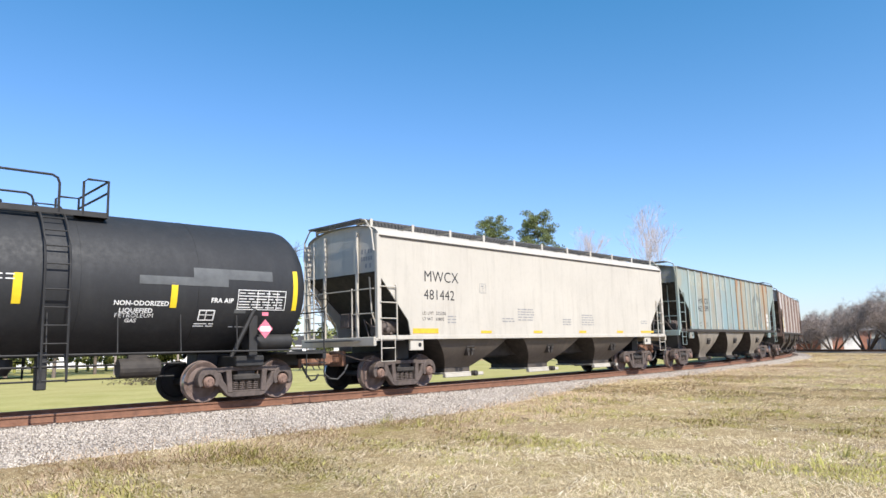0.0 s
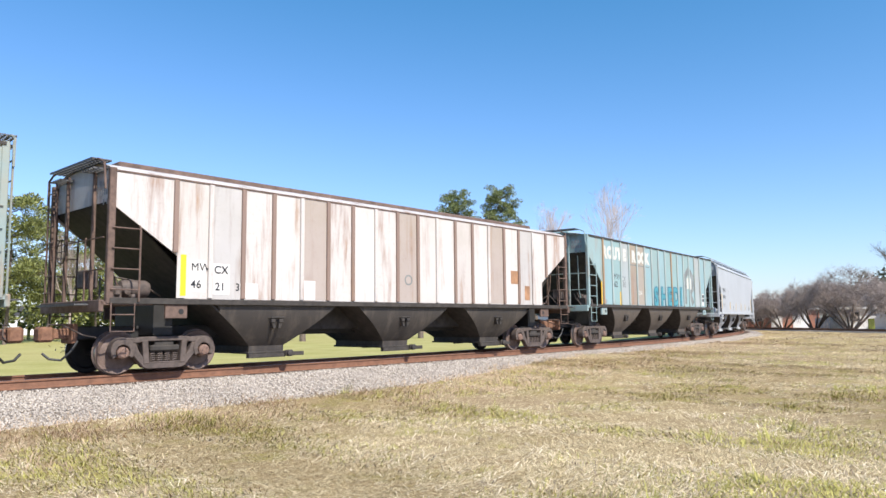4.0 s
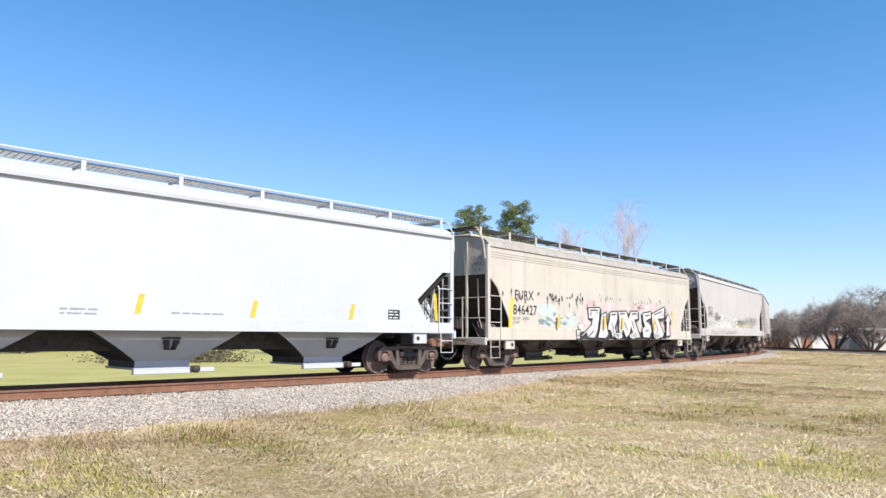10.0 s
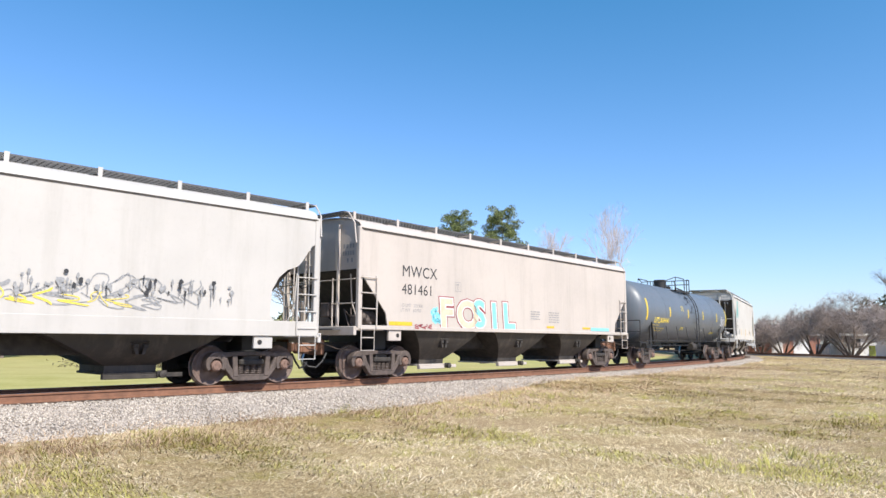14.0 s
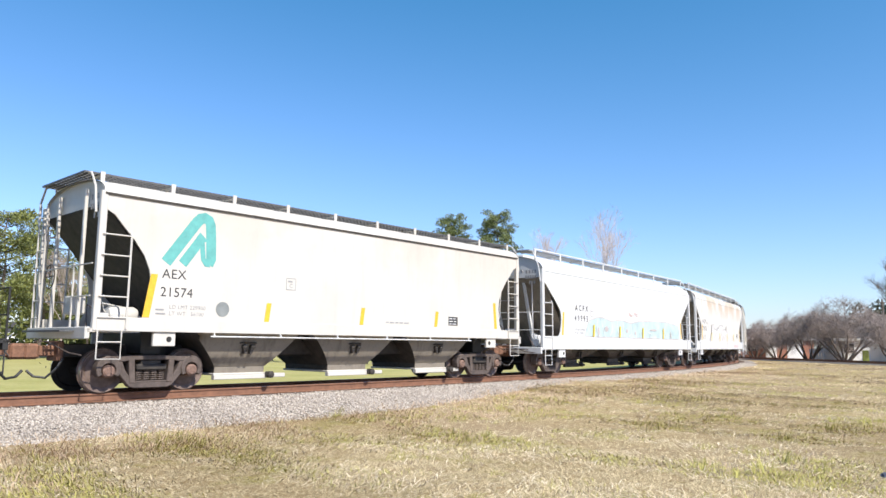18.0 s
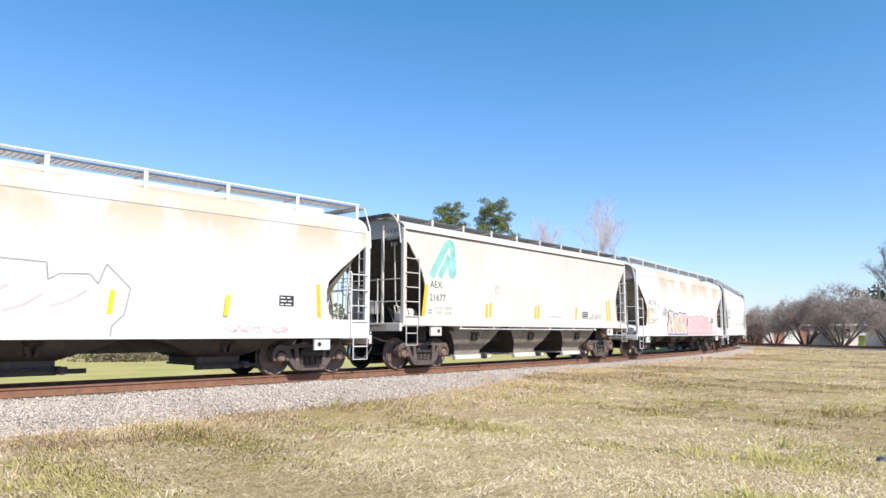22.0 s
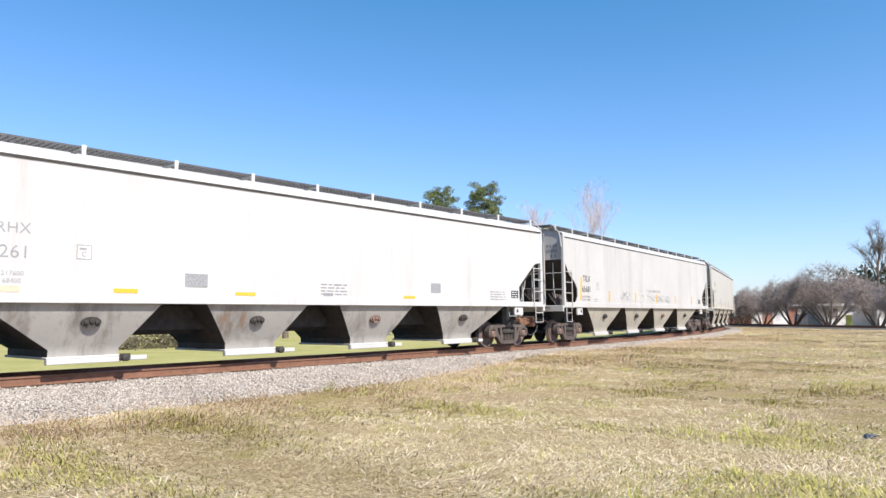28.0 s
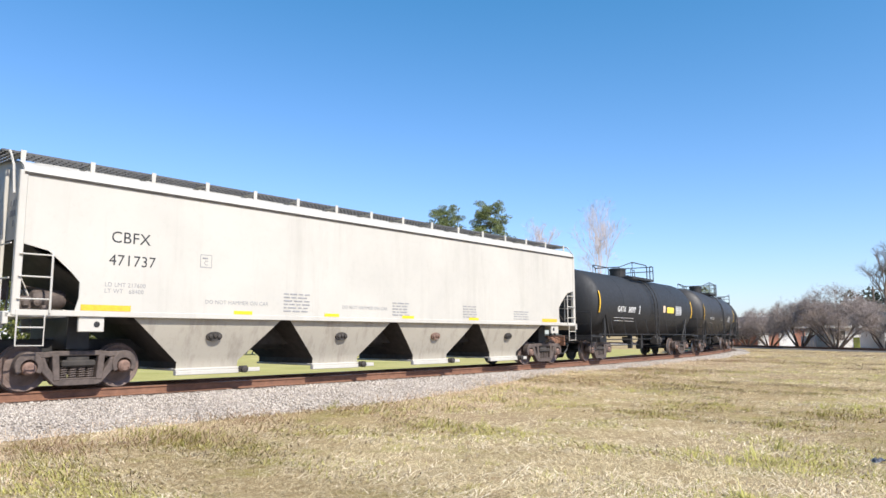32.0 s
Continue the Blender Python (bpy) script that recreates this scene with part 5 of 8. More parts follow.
bmesh.ops.recalc_face_normals(bm, faces=bm.faces)
part("placard_band", bm, M_PLACARD, placard)
tank_marks(tk, TR, TZ, f0, [("Y", u, 2.06, 2.50, 0.018, M_WHITEINK, "stencil_frame", 0.013) for u in (15.64, 16.12, 16.40, 16.62, 16.84)] + [("Y", 15.64, z, z + 0.018, 1.22, M_WHITEINK, "stencil_frame", 0.012) for z in (2.05, 2.49, 2.36)])
plate(tk, "warning_tag", 16.20 - f0, 16.36 - f0, 1.92, 2.0, M_PINKTAG, -1.59)
bm = bmesh.new()
lathe(bm, [(0.05, 4.9), (0.20, 4.95), (0.20, 6.1), (0.05, 6.15)], 18, "x", (0, -0.95, 1.34))
part("air_reservoir", bm, M_BLACK, tk, "", True)

# cream smooth-sided hopper
L = 15.8
c = hopper("cream smooth-sided covered hopper car with black numbers", L, -3.80, 1.34, 4.09, P_CREAM, "diag", 3.06, 1.12, 3, tin=1.38, bay_mat=P_BAYDUSK, bay_width=0.82, lip=0.03, lip_mat=M_GRIMESHADE, sill=0.11, bay_gap=0.8, bay_in=0.12, bulge=1.6)
Y = -1.60
marks(c, L, Y, [("T", 1.66, 2.96, 0.30, "MWCX"), ("T", 1.65, 2.45, 0.28, "481442"), ("T", 1.58, 2.02, 0.09, "LD LMT  225200", M_INK), ("T", 1.58, 1.86, 0.09, "LT WT   60800", M_INK), ("C", 4.05, 2.72), ("B", 5.9, 2.25, 0.85, 5), ("B", 9.6, 2.12, 0.8, 5), ("B", 2.6, 1.97, 0.35, 3), ("B", 5.1, 1.94, 0.6, 2), ("B", 8.4, 1.95, 0.5, 3), ("B", 13.9, 1.95, 0.5, 2), ("Y", 1.20, 1.50, 1.64, 1.0)])
for u, w in ((4.05, 0.5), (6.7, 0.48), (9.4, 0.45), (12.0, 0.45), (13.85, 1.05)):
    plate(c, "reflector_stripe", u - L / 2, u + w - L / 2, 1.50, 1.58, M_YELLOW, Y - 0.008)

# two teal ribbed hoppers with a rust-streaked white one between
L = 16.5
c = hopper("faded teal ribbed covered hopper car streaked with rust", L, 13.62, 1.55, 4.40, P_TEAL, "ribbed", 3.66, 1.30, 3, 16, W=1.58, sill=0.12, lip_mat=M_GRIMESHADE, lip=0.045, low_board=True, bay_mat=P_BAYLIGHT, bay_width=1.12, sill_mat=M_GRIMESHADE, wing=[P_ORANGERIB if i in (2, 8, 9, 14) else P_TEALRIB for i in range(16)], rise=0.2, trim=P_TEAL, gate=M_GRIMESHADE, bay_gap=0.95, hb=0.5, lad=1.75, full=0.8)
Y = -1.58
marks(c, L, Y, [("T", 2.55, 2.86, 0.26, "MW", M_INK, (0.008,)), ("T", 3.42, 2.88, 0.26, "CX", M_INK, (0.008,)), ("T", 2.45, 2.51, 0.26, "462", M_INK, (0.008,)), ("T", 3.38, 2.53, 0.26, "599", M_INK, (0.008,)), ("T", 2.42, 1.92, 0.08, "LD LMT", M_INK), ("T", 2.42, 1.78, 0.08, "LT WT", M_INK), ("T", 3.40, 1.92, 0.08, "200600", M_INK), ("T", 3.45, 1.78, 0.08, "66100", M_INK),
                ("Y", 1.28, 1.80, 2.56, 0.10, M_YELLOW, 0.03), ("Y", 5.18, 1.64, 2.14, 0.09, M_YELLOW), ("Y", 6.98, 1.64, 2.10, 0.09, M_YELLOW), ("Y", 8.85, 1.64, 2.1, 0.08, M_YELLOW), ("P", 14.45, 14.85, 1.85, 2.65, M_GREYPATCH), ("P", 1.50, 1.85, 1.80, 1.96, M_INK_GREY), ("B", 7.2, 1.95, 0.5, 4), ("B", 9.1, 2.0, 0.4, 4)])
for i, z in enumerate((2.42, 2.18, 1.92)):
    plate(c, "placard", 14.50 - L / 2, 14.80 - L / 2, z, z + 0.18, M_WHITEPATCH, Y - 0.016)
# ghost of an old painted name and of a hexagonal mark
for u, t in ((1.50, "R"), (1.95, "O"), (2.45, "U"), (2.88, "T"), (3.5, "E"), (4.75, "R"), (5.30, "O"), (5.80, "C"), (6.30, "K")):
    letter(c, t, u - L / 2, 3.70, 0.44, M_GHOST, Y - 0.004, 0.035)


def hex_mark(c, L, u, z, Y, mat, inner):
    """A large hexagonal outline mark with an open foot."""
    x = u - L / 2
    bm = bmesh.new()
    stroke(bm, [(x - 0.62, z - 0.9), (x - 0.62, z + 0.55), (x, z + 0.95), (x + 0.62, z + 0.55), (x + 0.62, z - 0.05), (x + 0.2, z - 0.35), (x + 0.62, z - 0.9)], 0.42, Y - 0.004)
    part("painted_mark", bm, mat, c, "faded dark hexagonal mark")
    bm = bmesh.new()
    vs = [bm.verts.new((x + a, Y - 0.009, z + b)) for a, b in ((-0.38, -0.1), (0.38, -0.1), (0.38, 0.42), (0.0, 0.66), (-0.38, 0.42))]
    bm.faces.new(vs)
    part("painted_mark", bm, inner, c)


hex_mark(c, L, 12.6, 2.75, Y, M_GHOSTMARK, M_GHOST)
panels(c, L, 16, 1.67, 4.40, Y, "011352021433434", PANELS_TEAL)
for k, (u, w, l) in enumerate(((8.9, 0.5, 1.0), (9.75, 0.35, 0.6), (14.2, 0.4, 0.9), (15.0, 0.35, 0.8), (3.3, 0.22, 0.9), (13.4, 0.3, 0.5))):
    rust_run(c, u - L / 2, 4.36, w, l, Y - 0.0045, 70 + k, M_RUSTPATCH)

L = 17.0
c = hopper("white ribbed covered hopper car heavily streaked with rust", L, 31.97, 1.47, 4.20, P_WHITERUST, "ribbed", 3.5, 1.62, 3, 18, W=1.58, sill=0.12, lip=0.02, low_board=True, bay_mat=P_BAYDARK, bay_width=1.05, trim=M_RUSTDARK, sill_mat=M_GRIMESHADE, lip_mat=M_RUSTDARK, wing=[P_SHADERIB, P_WHITERUST, P_SHADERIB], rise=0.34, gate=M_GRIMESHADE, bay_gap=0.7, hb=0.5, lad=1.6, full=0.8)
marks(c, L, Y, [("Y", 1.50, 1.66, 2.56, 0.13, M_YELLOW_B), ("P", 1.72, 2.10, 1.75, 2.46, M_WHITEPATCH), ("P", 2.28, 2.70, 1.70, 2.40, M_WHITEPATCH), ("P", 2.98, 3.45, 1.62, 1.98, M_WHITEPATCH), ("P", 4.75, 5.15, 1.62, 2.1, M_WHITEPATCH), ("P", 14.3, 14.6, 1.75, 2.25, M_RUSTPATCH), ("P", 13.5, 13.9, 2.3, 2.75, M_RUSTPATCH)])
for t, u, z in (("MW", 1.74, 2.22), ("46", 1.74, 1.84), ("CX", 2.30, 2.18), ("21", 2.33, 1.80)):
    letter(c, t, u - L / 2, z, 0.17, M_INK, Y - 0.018, 0.003)
letter(c, "39", 2.85 - L / 2, 1.80, 0.17, M_INK, Y - 0.006, 0.003)
panels(c, L, 18, 1.59, 4.20, Y, "05.76.7.60717675.", PANELS_WHITE)
letter(c, "O", 8.35 - L / 2, 2.1, 0.3, M_SHADOWPAINT, Y - 0.006, 0.003)

L = 16.5
c = hopper("teal ribbed covered hopper car with cyan painted letters", L, 50.62, 1.55, 4.42, P_TEAL_B, "ribbed", 3.66, 1.28, 3, 16, W=1.58, sill=0.12, lip_mat=M_GRIMESHADE, lip=0.045, low_board=True, bay_mat=P_BAYDUSK, bay_width=1.02, sill_mat=M_GRIMESHADE, wing=[P_ORANGERIB if i in (0, 9) else P_TEALRIB for i in range(16)], rise=0.2, gate=M_GRIMESHADE, bay_gap=0.8, hb=0.5, lad=1.75, full=0.8)
for u, t in ((1.33, "R"), (1.80, "O"), (2.34, "U"), (2.88, "T"), (3.48, "E"), (4.50, "R"), (5.06, "O"), (5.58, "C"), (6.10, "K")):
    letter(c, t, u - L / 2, 3.64, 0.46, M_FADEDWHITE, Y - 0.010, 0.055)
marks(c, L, Y, [("P", 4.25, 6.60, 3.46, 3.50, M_SHADOWPAINT), ("T", 2.46, 2.76, 0.24, "MW", M_INK, (0.003,)), ("T", 3.27, 2.70, 0.22, "CX", M_SHADOWPAINT, (0.004,)), ("T", 2.30, 2.43, 0.24, "462", M_INK, (0.008,)), ("T", 3.26, 2.45, 0.22, "585", M_SHADOWPAINT, (0.004,)), ("T", 2.3, 1.80, 0.07, "LD LMT", M_INK_GREY), ("T", 2.3, 1.68, 0.07, "LT WT", M_INK_GREY),
                ("Y", 1.12, 1.63, 2.62, 0.11, M_YELLOW, 0.02), ("Y", 3.05, 1.65, 2.24, 0.10), ("Y", 5.92, 1.68, 2.18, 0.10), ("Y", 8.70, 1.66, 2.18, 0.10), ("Y", 11.43, 1.66, 2.18, 0.10), ("P", 1.32, 1.68, 1.72, 1.88, M_INK_GREY), ("T", 5.22, 2.16, 0.17, "254", M_FADEDWHITE, (0.006,)), ("P", 14.55, 14.90, 1.75, 2.42, M_WHITEPATCH)])
for z in (1.98, 2.20):
    plate(c, "placard", 14.60 - L / 2, 14.86 - L / 2, z, z + 0.17, M_INK, Y - 0.016)
for m, fat, lift in ((M_CYANDARK, 0.10, 0.010), (M_CYAN, 0.045, 0.018)):
    for i, (u, t) in enumerate(((7.12, "S"), (8.05, "H"), (9.02, "E"), (9.82, "D"), (10.85, "I"))):
        letter(c, t, u - L / 2, 1.72 + 0.02 * i, 0.80, m, Y - lift, fat, 0.06, 0.98, "blue painted letter")
hex_mark(c, L, 12.40, 2.72, Y, M_SHADOWPAINT, M_FADEDWHITE)
panels(c, L, 16, 1.67, 4.42, Y, "205432020020252", PANELS_BLUE)

# smooth-sided light hoppers
Y = -1.60
L = 17.35
c = hopper("light grey covered hopper car with yellow stripes", L, 68.55, 1.30, 4.13, P_GREY, "curve", 3.5, 1.05, 3, rail_side=True, bay_mat=P_BAYGREY, bay_width=0.95, lip=0.03, lip_mat=M_SHADOWPAINT, sill=0.13, brk=1.62, bay_gap=0.9, bay_in=0.36, hb=0.62, lad=1.7, gear=P_GREY, grate=M_GRATELIGHT)
marks(c, L, Y, [("T", 1.65, 2.68, 0.25, "WFRX"), ("T", 1.64, 2.27, 0.24, "844061"), ("T", 1.62, 1.87, 0.08, "LD LMT 223800"), ("T", 1.62, 1.74, 0.08, "LT WT  62200"), ("C", 3.9, 2.56), ("Y", 1.02, 1.64, 2.56, 0.13, M_YELLOW, 0.12), ("Y", 4.48, 1.60, 2.10, 0.12, M_YELLOW, 0.06), ("Y", 7.25, 1.60, 2.08, 0.11, M_YELLOW, 0.06), ("Y", 9.93, 1.60, 2.06, 0.11, M_YELLOW, 0.06), ("Y", 12.38, 1.62, 2.02, 0.11, M_YELLOW, 0.05), ("Y", 16.1, 1.62, 2.5, 0.12, M_YELLOW, -0.1), ("B", 5.9, 1.8, 0.4, 3), ("B", 1.2, 1.85, 0.3, 2)])
acp(c, L, Y, 14.6, 1.62)

L = 16.7
c = hopper("pale grey-white covered hopper car with orange stripes", L, 87.32, 1.15, 4.02, P_PALE, "hex", 2.95, 1.40, 3, rail_side=True, tin=1.25, rbh=0.56, bay_mat=P_GREY, bay_width=0.75, lip=0.07, lip_mat=P_GREY, sill=0.30, brk=2.0, bay_gap=0.9, bay_in=0.45, hb=0.62, lad=1.35, gear=P_GREY, grate=M_GRATELIGHT)
marks(c, L, Y, [("T", 1.65, 2.54, 0.26, "WFRX"), ("T", 1.62, 2.11, 0.25, "840670"), ("T", 1.52, 1.72, 0.08, "LD LMT 222100"), ("T", 1.52, 1.58, 0.08, "LT WT  63900"), ("C", 3.80, 2.49), ("Y", 1.38, 1.50, 2.42, 0.13, M_YELLOW, 0.14), ("Y", 4.42, 1.48, 1.93, 0.12, M_YELLOW, 0.08), ("Y", 7.32, 1.50, 1.91, 0.12, M_YELLOW, 0.08), ("Y", 9.98, 1.48, 1.87, 0.12, M_YELLOW, 0.08), ("Y", 12.85, 1.50, 1.88, 0.12, M_YELLOW, 0.08), ("Y", 16.00, 1.50, 2.3, 0.12, M_YELLOW, -0.08), ("B", 5.90, 1.55, 0.7, 2), ("B", 8.10, 1.52, 1.2, 1)])
acp(c, L, Y, 14.2, 1.52)

L = 16.6
c = hopper("weathered beige covered hopper car covered in painted letters", L, 105.65, 0.95, 3.93, P_BEIGE, "slant", 2.95, 1.15, 3, tin=1.2, rbh=0.66, rise=0.46, lip=0.012, lip_mat=M_GRIMESHADE, sill=0.40, bay_mat=P_BAYDARK, bay_width=0.7, gate=M_GRIMESHADE, bay_gap=0.5, bay_in=0.5, grate=M_GRIMESHADE, roof_mat=P_ROOFDIRT)
marks(c, L, Y, [("T", 1.42, 2.30, 0.31, "FURX", M_INK, (0.006,)), ("T", 1.33, 1.80, 0.32, "846427", M_INK, (0.006,)), ("Y", 1.06, 1.37, 2.33, 0.15, M_YELLOW_B, 0.14), ("T", 1.32, 1.62, 0.09, "LD LMT  222900"), ("T", 1.32, 1.48, 0.09, "LT WT", M_INK), ("Y", 14.55, 1.45, 2.3, 0.13, M_YELLOW_B)])
for z in (3.60, 3.68, 3.76):
    bm = bmesh.new()
    box(bm, -L / 2 + 0.1, L / 2 - 0.1, Y - 0.006, Y, z, z + 0.012)
    part("weld_seam", bm, M_SHADOWPAINT, c)
drips(c, 3.2 - L / 2, 6.2 - L / 2, 2.48, 34, M_INK, 3, Y - 0.006)
drips(c, 0.7 - L / 2, 4.5 - L / 2, 2.35, 16, M_RUSTCAP, 4, Y - 0.018)
drips(c, 6.5 - L / 2, 15.5 - L / 2, 2.62, 30, M_SHADOWPAINT, 5, Y - 0.006)
for u, w, z0, z1, m in ((2.9, 2.6, 1.45, 1.95, M_SOFTCYAN), (6.2, 0.9, 1.75, 2.5, M_SOFTPINK), (13.2, 1.3, 1.5, 2.3, M_SOFTPINK), (10.2, 2.2, 2.2, 2.5, M_SOFTPINK)):
    scrawl(c, u - L / 2, u + w - L / 2, z0, z1, m, int(u * 10), Y - 0.003, 0.16, 4, "washed-out patches of paint")
for u, w, z, h, m in ((6.15, 0.35, 1.75, 0.35, M_SOFTPINK), (8.0, 0.75, 2.25, 0.18, M_SOFTPINK), (9.7, 0.5, 2.25, 0.12, M_SOFTPINK), (12.2, 0.8, 2.35, 0.2, M_SOFTPINK), (14.4, 0.35, 1.65, 0.3, M_SOFTPINK), (3.4, 0.6, 2.0, 0.22, M_SOFTCYAN), (7.3, 0.3, 1.55, 0.3, M_SOFTCYAN), (10.9, 0.3, 1.9, 0.25, M_SOFTCYAN)):
    bubble(c, L, u, z, w, h, m, m, Y - 0.0035)
# a row of angular white letters with black outlines and offset shadows
TAG = "white angular letter outlined in black spray paint"
YP = Y - 0.036
bm = bmesh.new()
for p in ([(5.5, 1.0), (5.9, 1.12), (6.6, 1.1), (7.4, 1.05), (8.4, 1.15), (9.6, 1.1), (10.8, 1.12), (11.8, 1.1), (12.6, 1.16), (13.6, 1.12)],):
    stroke(bm, [(u - L / 2, z) for u, z in p], 0.30, YP + 0.003)
part("painted_shadow", bm, M_INK, c, "black spray paint under the letters")
piece(c, L, [(6.33, 2.17), (7.31, 2.22), (7.22, 1.78), (7.08, 1.33), (6.85, 1.02), (6.30, 1.02), (6.18, 1.22), (5.75, 1.02), (5.85, 1.16), (6.35, 1.40), (6.60, 1.55), (6.66, 1.76), (6.38, 1.74)], M_CHALK, M_INK, 0.05, YP, TAG, (0.12, -0.05), ([(6.5, 2.08), (7.1, 2.1), (7.05, 1.95)], [(6.45, 1.95), (6.62, 2.0), (6.5, 1.85)], [(6.3, 1.05), (6.75, 1.3)]))
piece(c, L, [(7.38, 1.95), (7.81, 2.05), (7.80, 1.60), (7.95, 1.15), (7.70, 1.00), (7.05, 1.02), (7.20, 1.30)], M_CHALK, M_INK, 0.05, YP - 0.012, TAG, (0.10, -0.04), ([(7.5, 1.85), (7.68, 1.88), (7.66, 1.6)],))
piece(c, L, [(8.09, 2.06), (8.75, 2.10), (8.73, 1.76), (8.50, 1.45), (8.72, 1.02), (8.25, 1.02), (8.12, 1.30), (7.86, 1.35), (7.90, 1.52), (8.04, 1.77)], M_CHALK, M_INK, 0.05, YP - 0.024, TAG, (0.10, -0.05), ([(8.2, 1.95), (8.6, 1.98)], [(8.2, 1.6), (8.35, 1.45), (8.3, 1.2)]))
piece(c, L, [(8.79, 2.10), (9.53, 2.14), (9.72, 1.84), (9.93, 2.14), (10.63, 2.17), (10.64, 1.82), (10.30, 1.78), (10.62, 1.30), (10.85, 1.02), (10.25, 1.02), (9.95, 1.45), (9.75, 1.15), (9.45, 1.02), (9.20, 1.35), (8.95, 1.02), (8.80, 1.40), (8.87, 1.73)], M_CHALK, M_INK, 0.05, YP - 0.036, TAG, (0.12, -0.05), ([(8.95, 2.0), (9.4, 2.02)], [(10.05, 2.03), (10.5, 2.05)], [(9.3, 1.65), (9.6, 1.35)], [(10.0, 1.75), (10.25, 1.4)]))
piece(c, L, [(11.07, 2.09), (11.92, 2.19), (11.93, 1.89), (11.41, 1.76), (11.85, 1.62), (11.95, 1.30), (11.70, 1.02), (11.05, 1.04), (11.01, 1.39), (11.25, 1.55), (11.10, 1.75)], M_CHALK, M_INK, 0.05, YP - 0.048, TAG, (0.12, -0.05), ([(11.3, 1.98), (11.75, 2.02)], [(11.3, 1.30), (11.65, 1.38)]))
piece(c, L, [(11.97, 2.09), (13.40, 2.45), (13.31, 1.91), (12.66, 1.86), (12.93, 1.57), (13.25, 1.20), (13.00, 1.02), (12.15, 1.04), (12.02, 1.55)], M_CHALK, M_INK, 0.05, YP - 0.060, TAG, (0.12, -0.05), ([(12.2, 2.05), (13.1, 2.22), (13.08, 2.05)], [(12.3, 1.75), (12.6, 1.4), (12.4, 1.2)]))
piece(c, L, [(13.75, 2.16), (14.01, 1.77), (13.86, 1.75), (13.90, 1.12), (13.45, 1.10), (13.56, 1.74), (13.41, 1.79)], M_CHALK, M_INK, 0.05, YP - 0.072, TAG, (0.08, -0.04))
piece(c, L, [(5.40, 1.31), (5.68, 1.33), (5.66, 0.98), (5.43, 0.98)], M_WHITEPATCH, M_INK, 0.04, YP - 0.012, TAG)
bubble(c, L, 5.80, 1.46, 0.24, 0.12, M_WHITEPATCH, M_INK, Y - 0.02)
letter(c, "GZ", 5.46 - L / 2, 1.08, 0.14, M_INK, YP - 0.024, 0.004, 0.1)
for u, t in ((8.38, "TRE"), (9.74, "TUME"), (12.12, "BEGR")):
    bubble(c, L, u + 0.28, 1.11, 0.38, 0.13, M_FADEDWHITE, M_INK, Y - 0.126)
    letter(c, t, u - L / 2, 1.04, 0.13, M_INK, Y - 0.130, 0.004, 0.2)
for u in (3.95, 7.42, 8.97, 12.08):
    plate(c, "reflector_stripe", u - L / 2, u + 0.13 - L / 2, 1.38, 1.86, M_YELLOW, Y - 0.124, "", 0.06)
acp(c, L, Y, 13.9, 1.62)

L = 17.4
c = hopper("off-white covered hopper car with faint painted scrawls", L, 123.75, 1.16, 4.10, P_OFFWHITE, "waist", 3.5, 1.30, 3, lip=0.02, lip_mat=M_GRIMESHADE, sill=0.36, bay_mat=P_BAYDARK, bay_width=0.72, rise=0.44, gate=M_GRIMESHADE, bay_gap=0.6, bay_in=0.4, lad=1.5)
marks(c, L, Y, [("T", 1.62, 2.46, 0.25, "MCEX", M_INK, (0.004,)), ("T", 1.54, 2.17, 0.26, "350912", M_INK, (0.004,)), ("T", 1.42, 1.82, 0.085, "LD LMT 220400", M_INK_GREY), ("T", 1.42, 1.70, 0.085, "LT WT  65600", M_INK_GREY), ("Y", 1.24, 1.62, 2.6, 0.14, M_PEACH, 0.12)])
for k, (u0, u1, z0, z1, m, w) in enumerate(((2.6, 4.6, 1.62, 2.35, M_INK_GREY, 0.03), (4.5, 6.3, 1.62, 2.3, M_INK_GREY, 0.03), (6.3, 8.6, 1.6, 2.35, M_INK_GREY, 0.035), (8.6, 9.3, 1.75, 2.3, M_INK, 0.05), (9.6, 11.8, 1.75, 2.15, M_INK_GREY, 0.03), (11.8, 14.4, 1.75, 2.45, M_INK_GREY, 0.03), (3.2, 3.7, 2.2, 2.45, M_SHADOWPAINT, 0.06), (8.2, 12.8, 1.70, 2.05, M_YELLOWINK, 0.02), (9.8, 13.5, 1.65, 2.0, M_INK_GREY, 0.025), (1.9, 3.4, 1.22, 1.48, M_INK_GREY, 0.03), (3.8, 5.8, 1.22, 1.5, M_INK_GREY, 0.02), (5.6, 8.2, 1.22, 1.46, M_INK_GREY, 0.03))):
    scrawl(c, u0 - L / 2, u1 - L / 2, z0, z1, m, 40 + k, Y - (0.006 if z0 > 1.55 else 0.038), w, max(3, int((u1 - u0) * 2.2)))
paint_field(c, L, [(3.2, 1.62), (3.4, 2.0), (3.9, 2.3), (4.6, 2.36), (5.6, 2.25), (6.4, 2.3), (7.4, 2.26), (8.2, 2.36), (8.9, 2.3), (8.8, 1.62)], M_FADEDWHITE, Y - 0.004, "greyish field under painted tags")
for u, z, w, h in ((4.05, 2.15, 0.35, 0.12), (9.5, 1.9, 0.22, 0.26)):
    bubble(c, L, u, z, w, h, M_INK_GREY, M_INK_GREY, Y - 0.010)
for u, z, w, h in ((7.6, 2.0, 0.40, 0.26), (8.4, 2.05, 0.32, 0.22), (5.4, 1.9, 0.4, 0.28)):
    bubble(c, L, u, z, w, h, M_FADEDWHITE, M_INK_GREY, Y - 0.010)
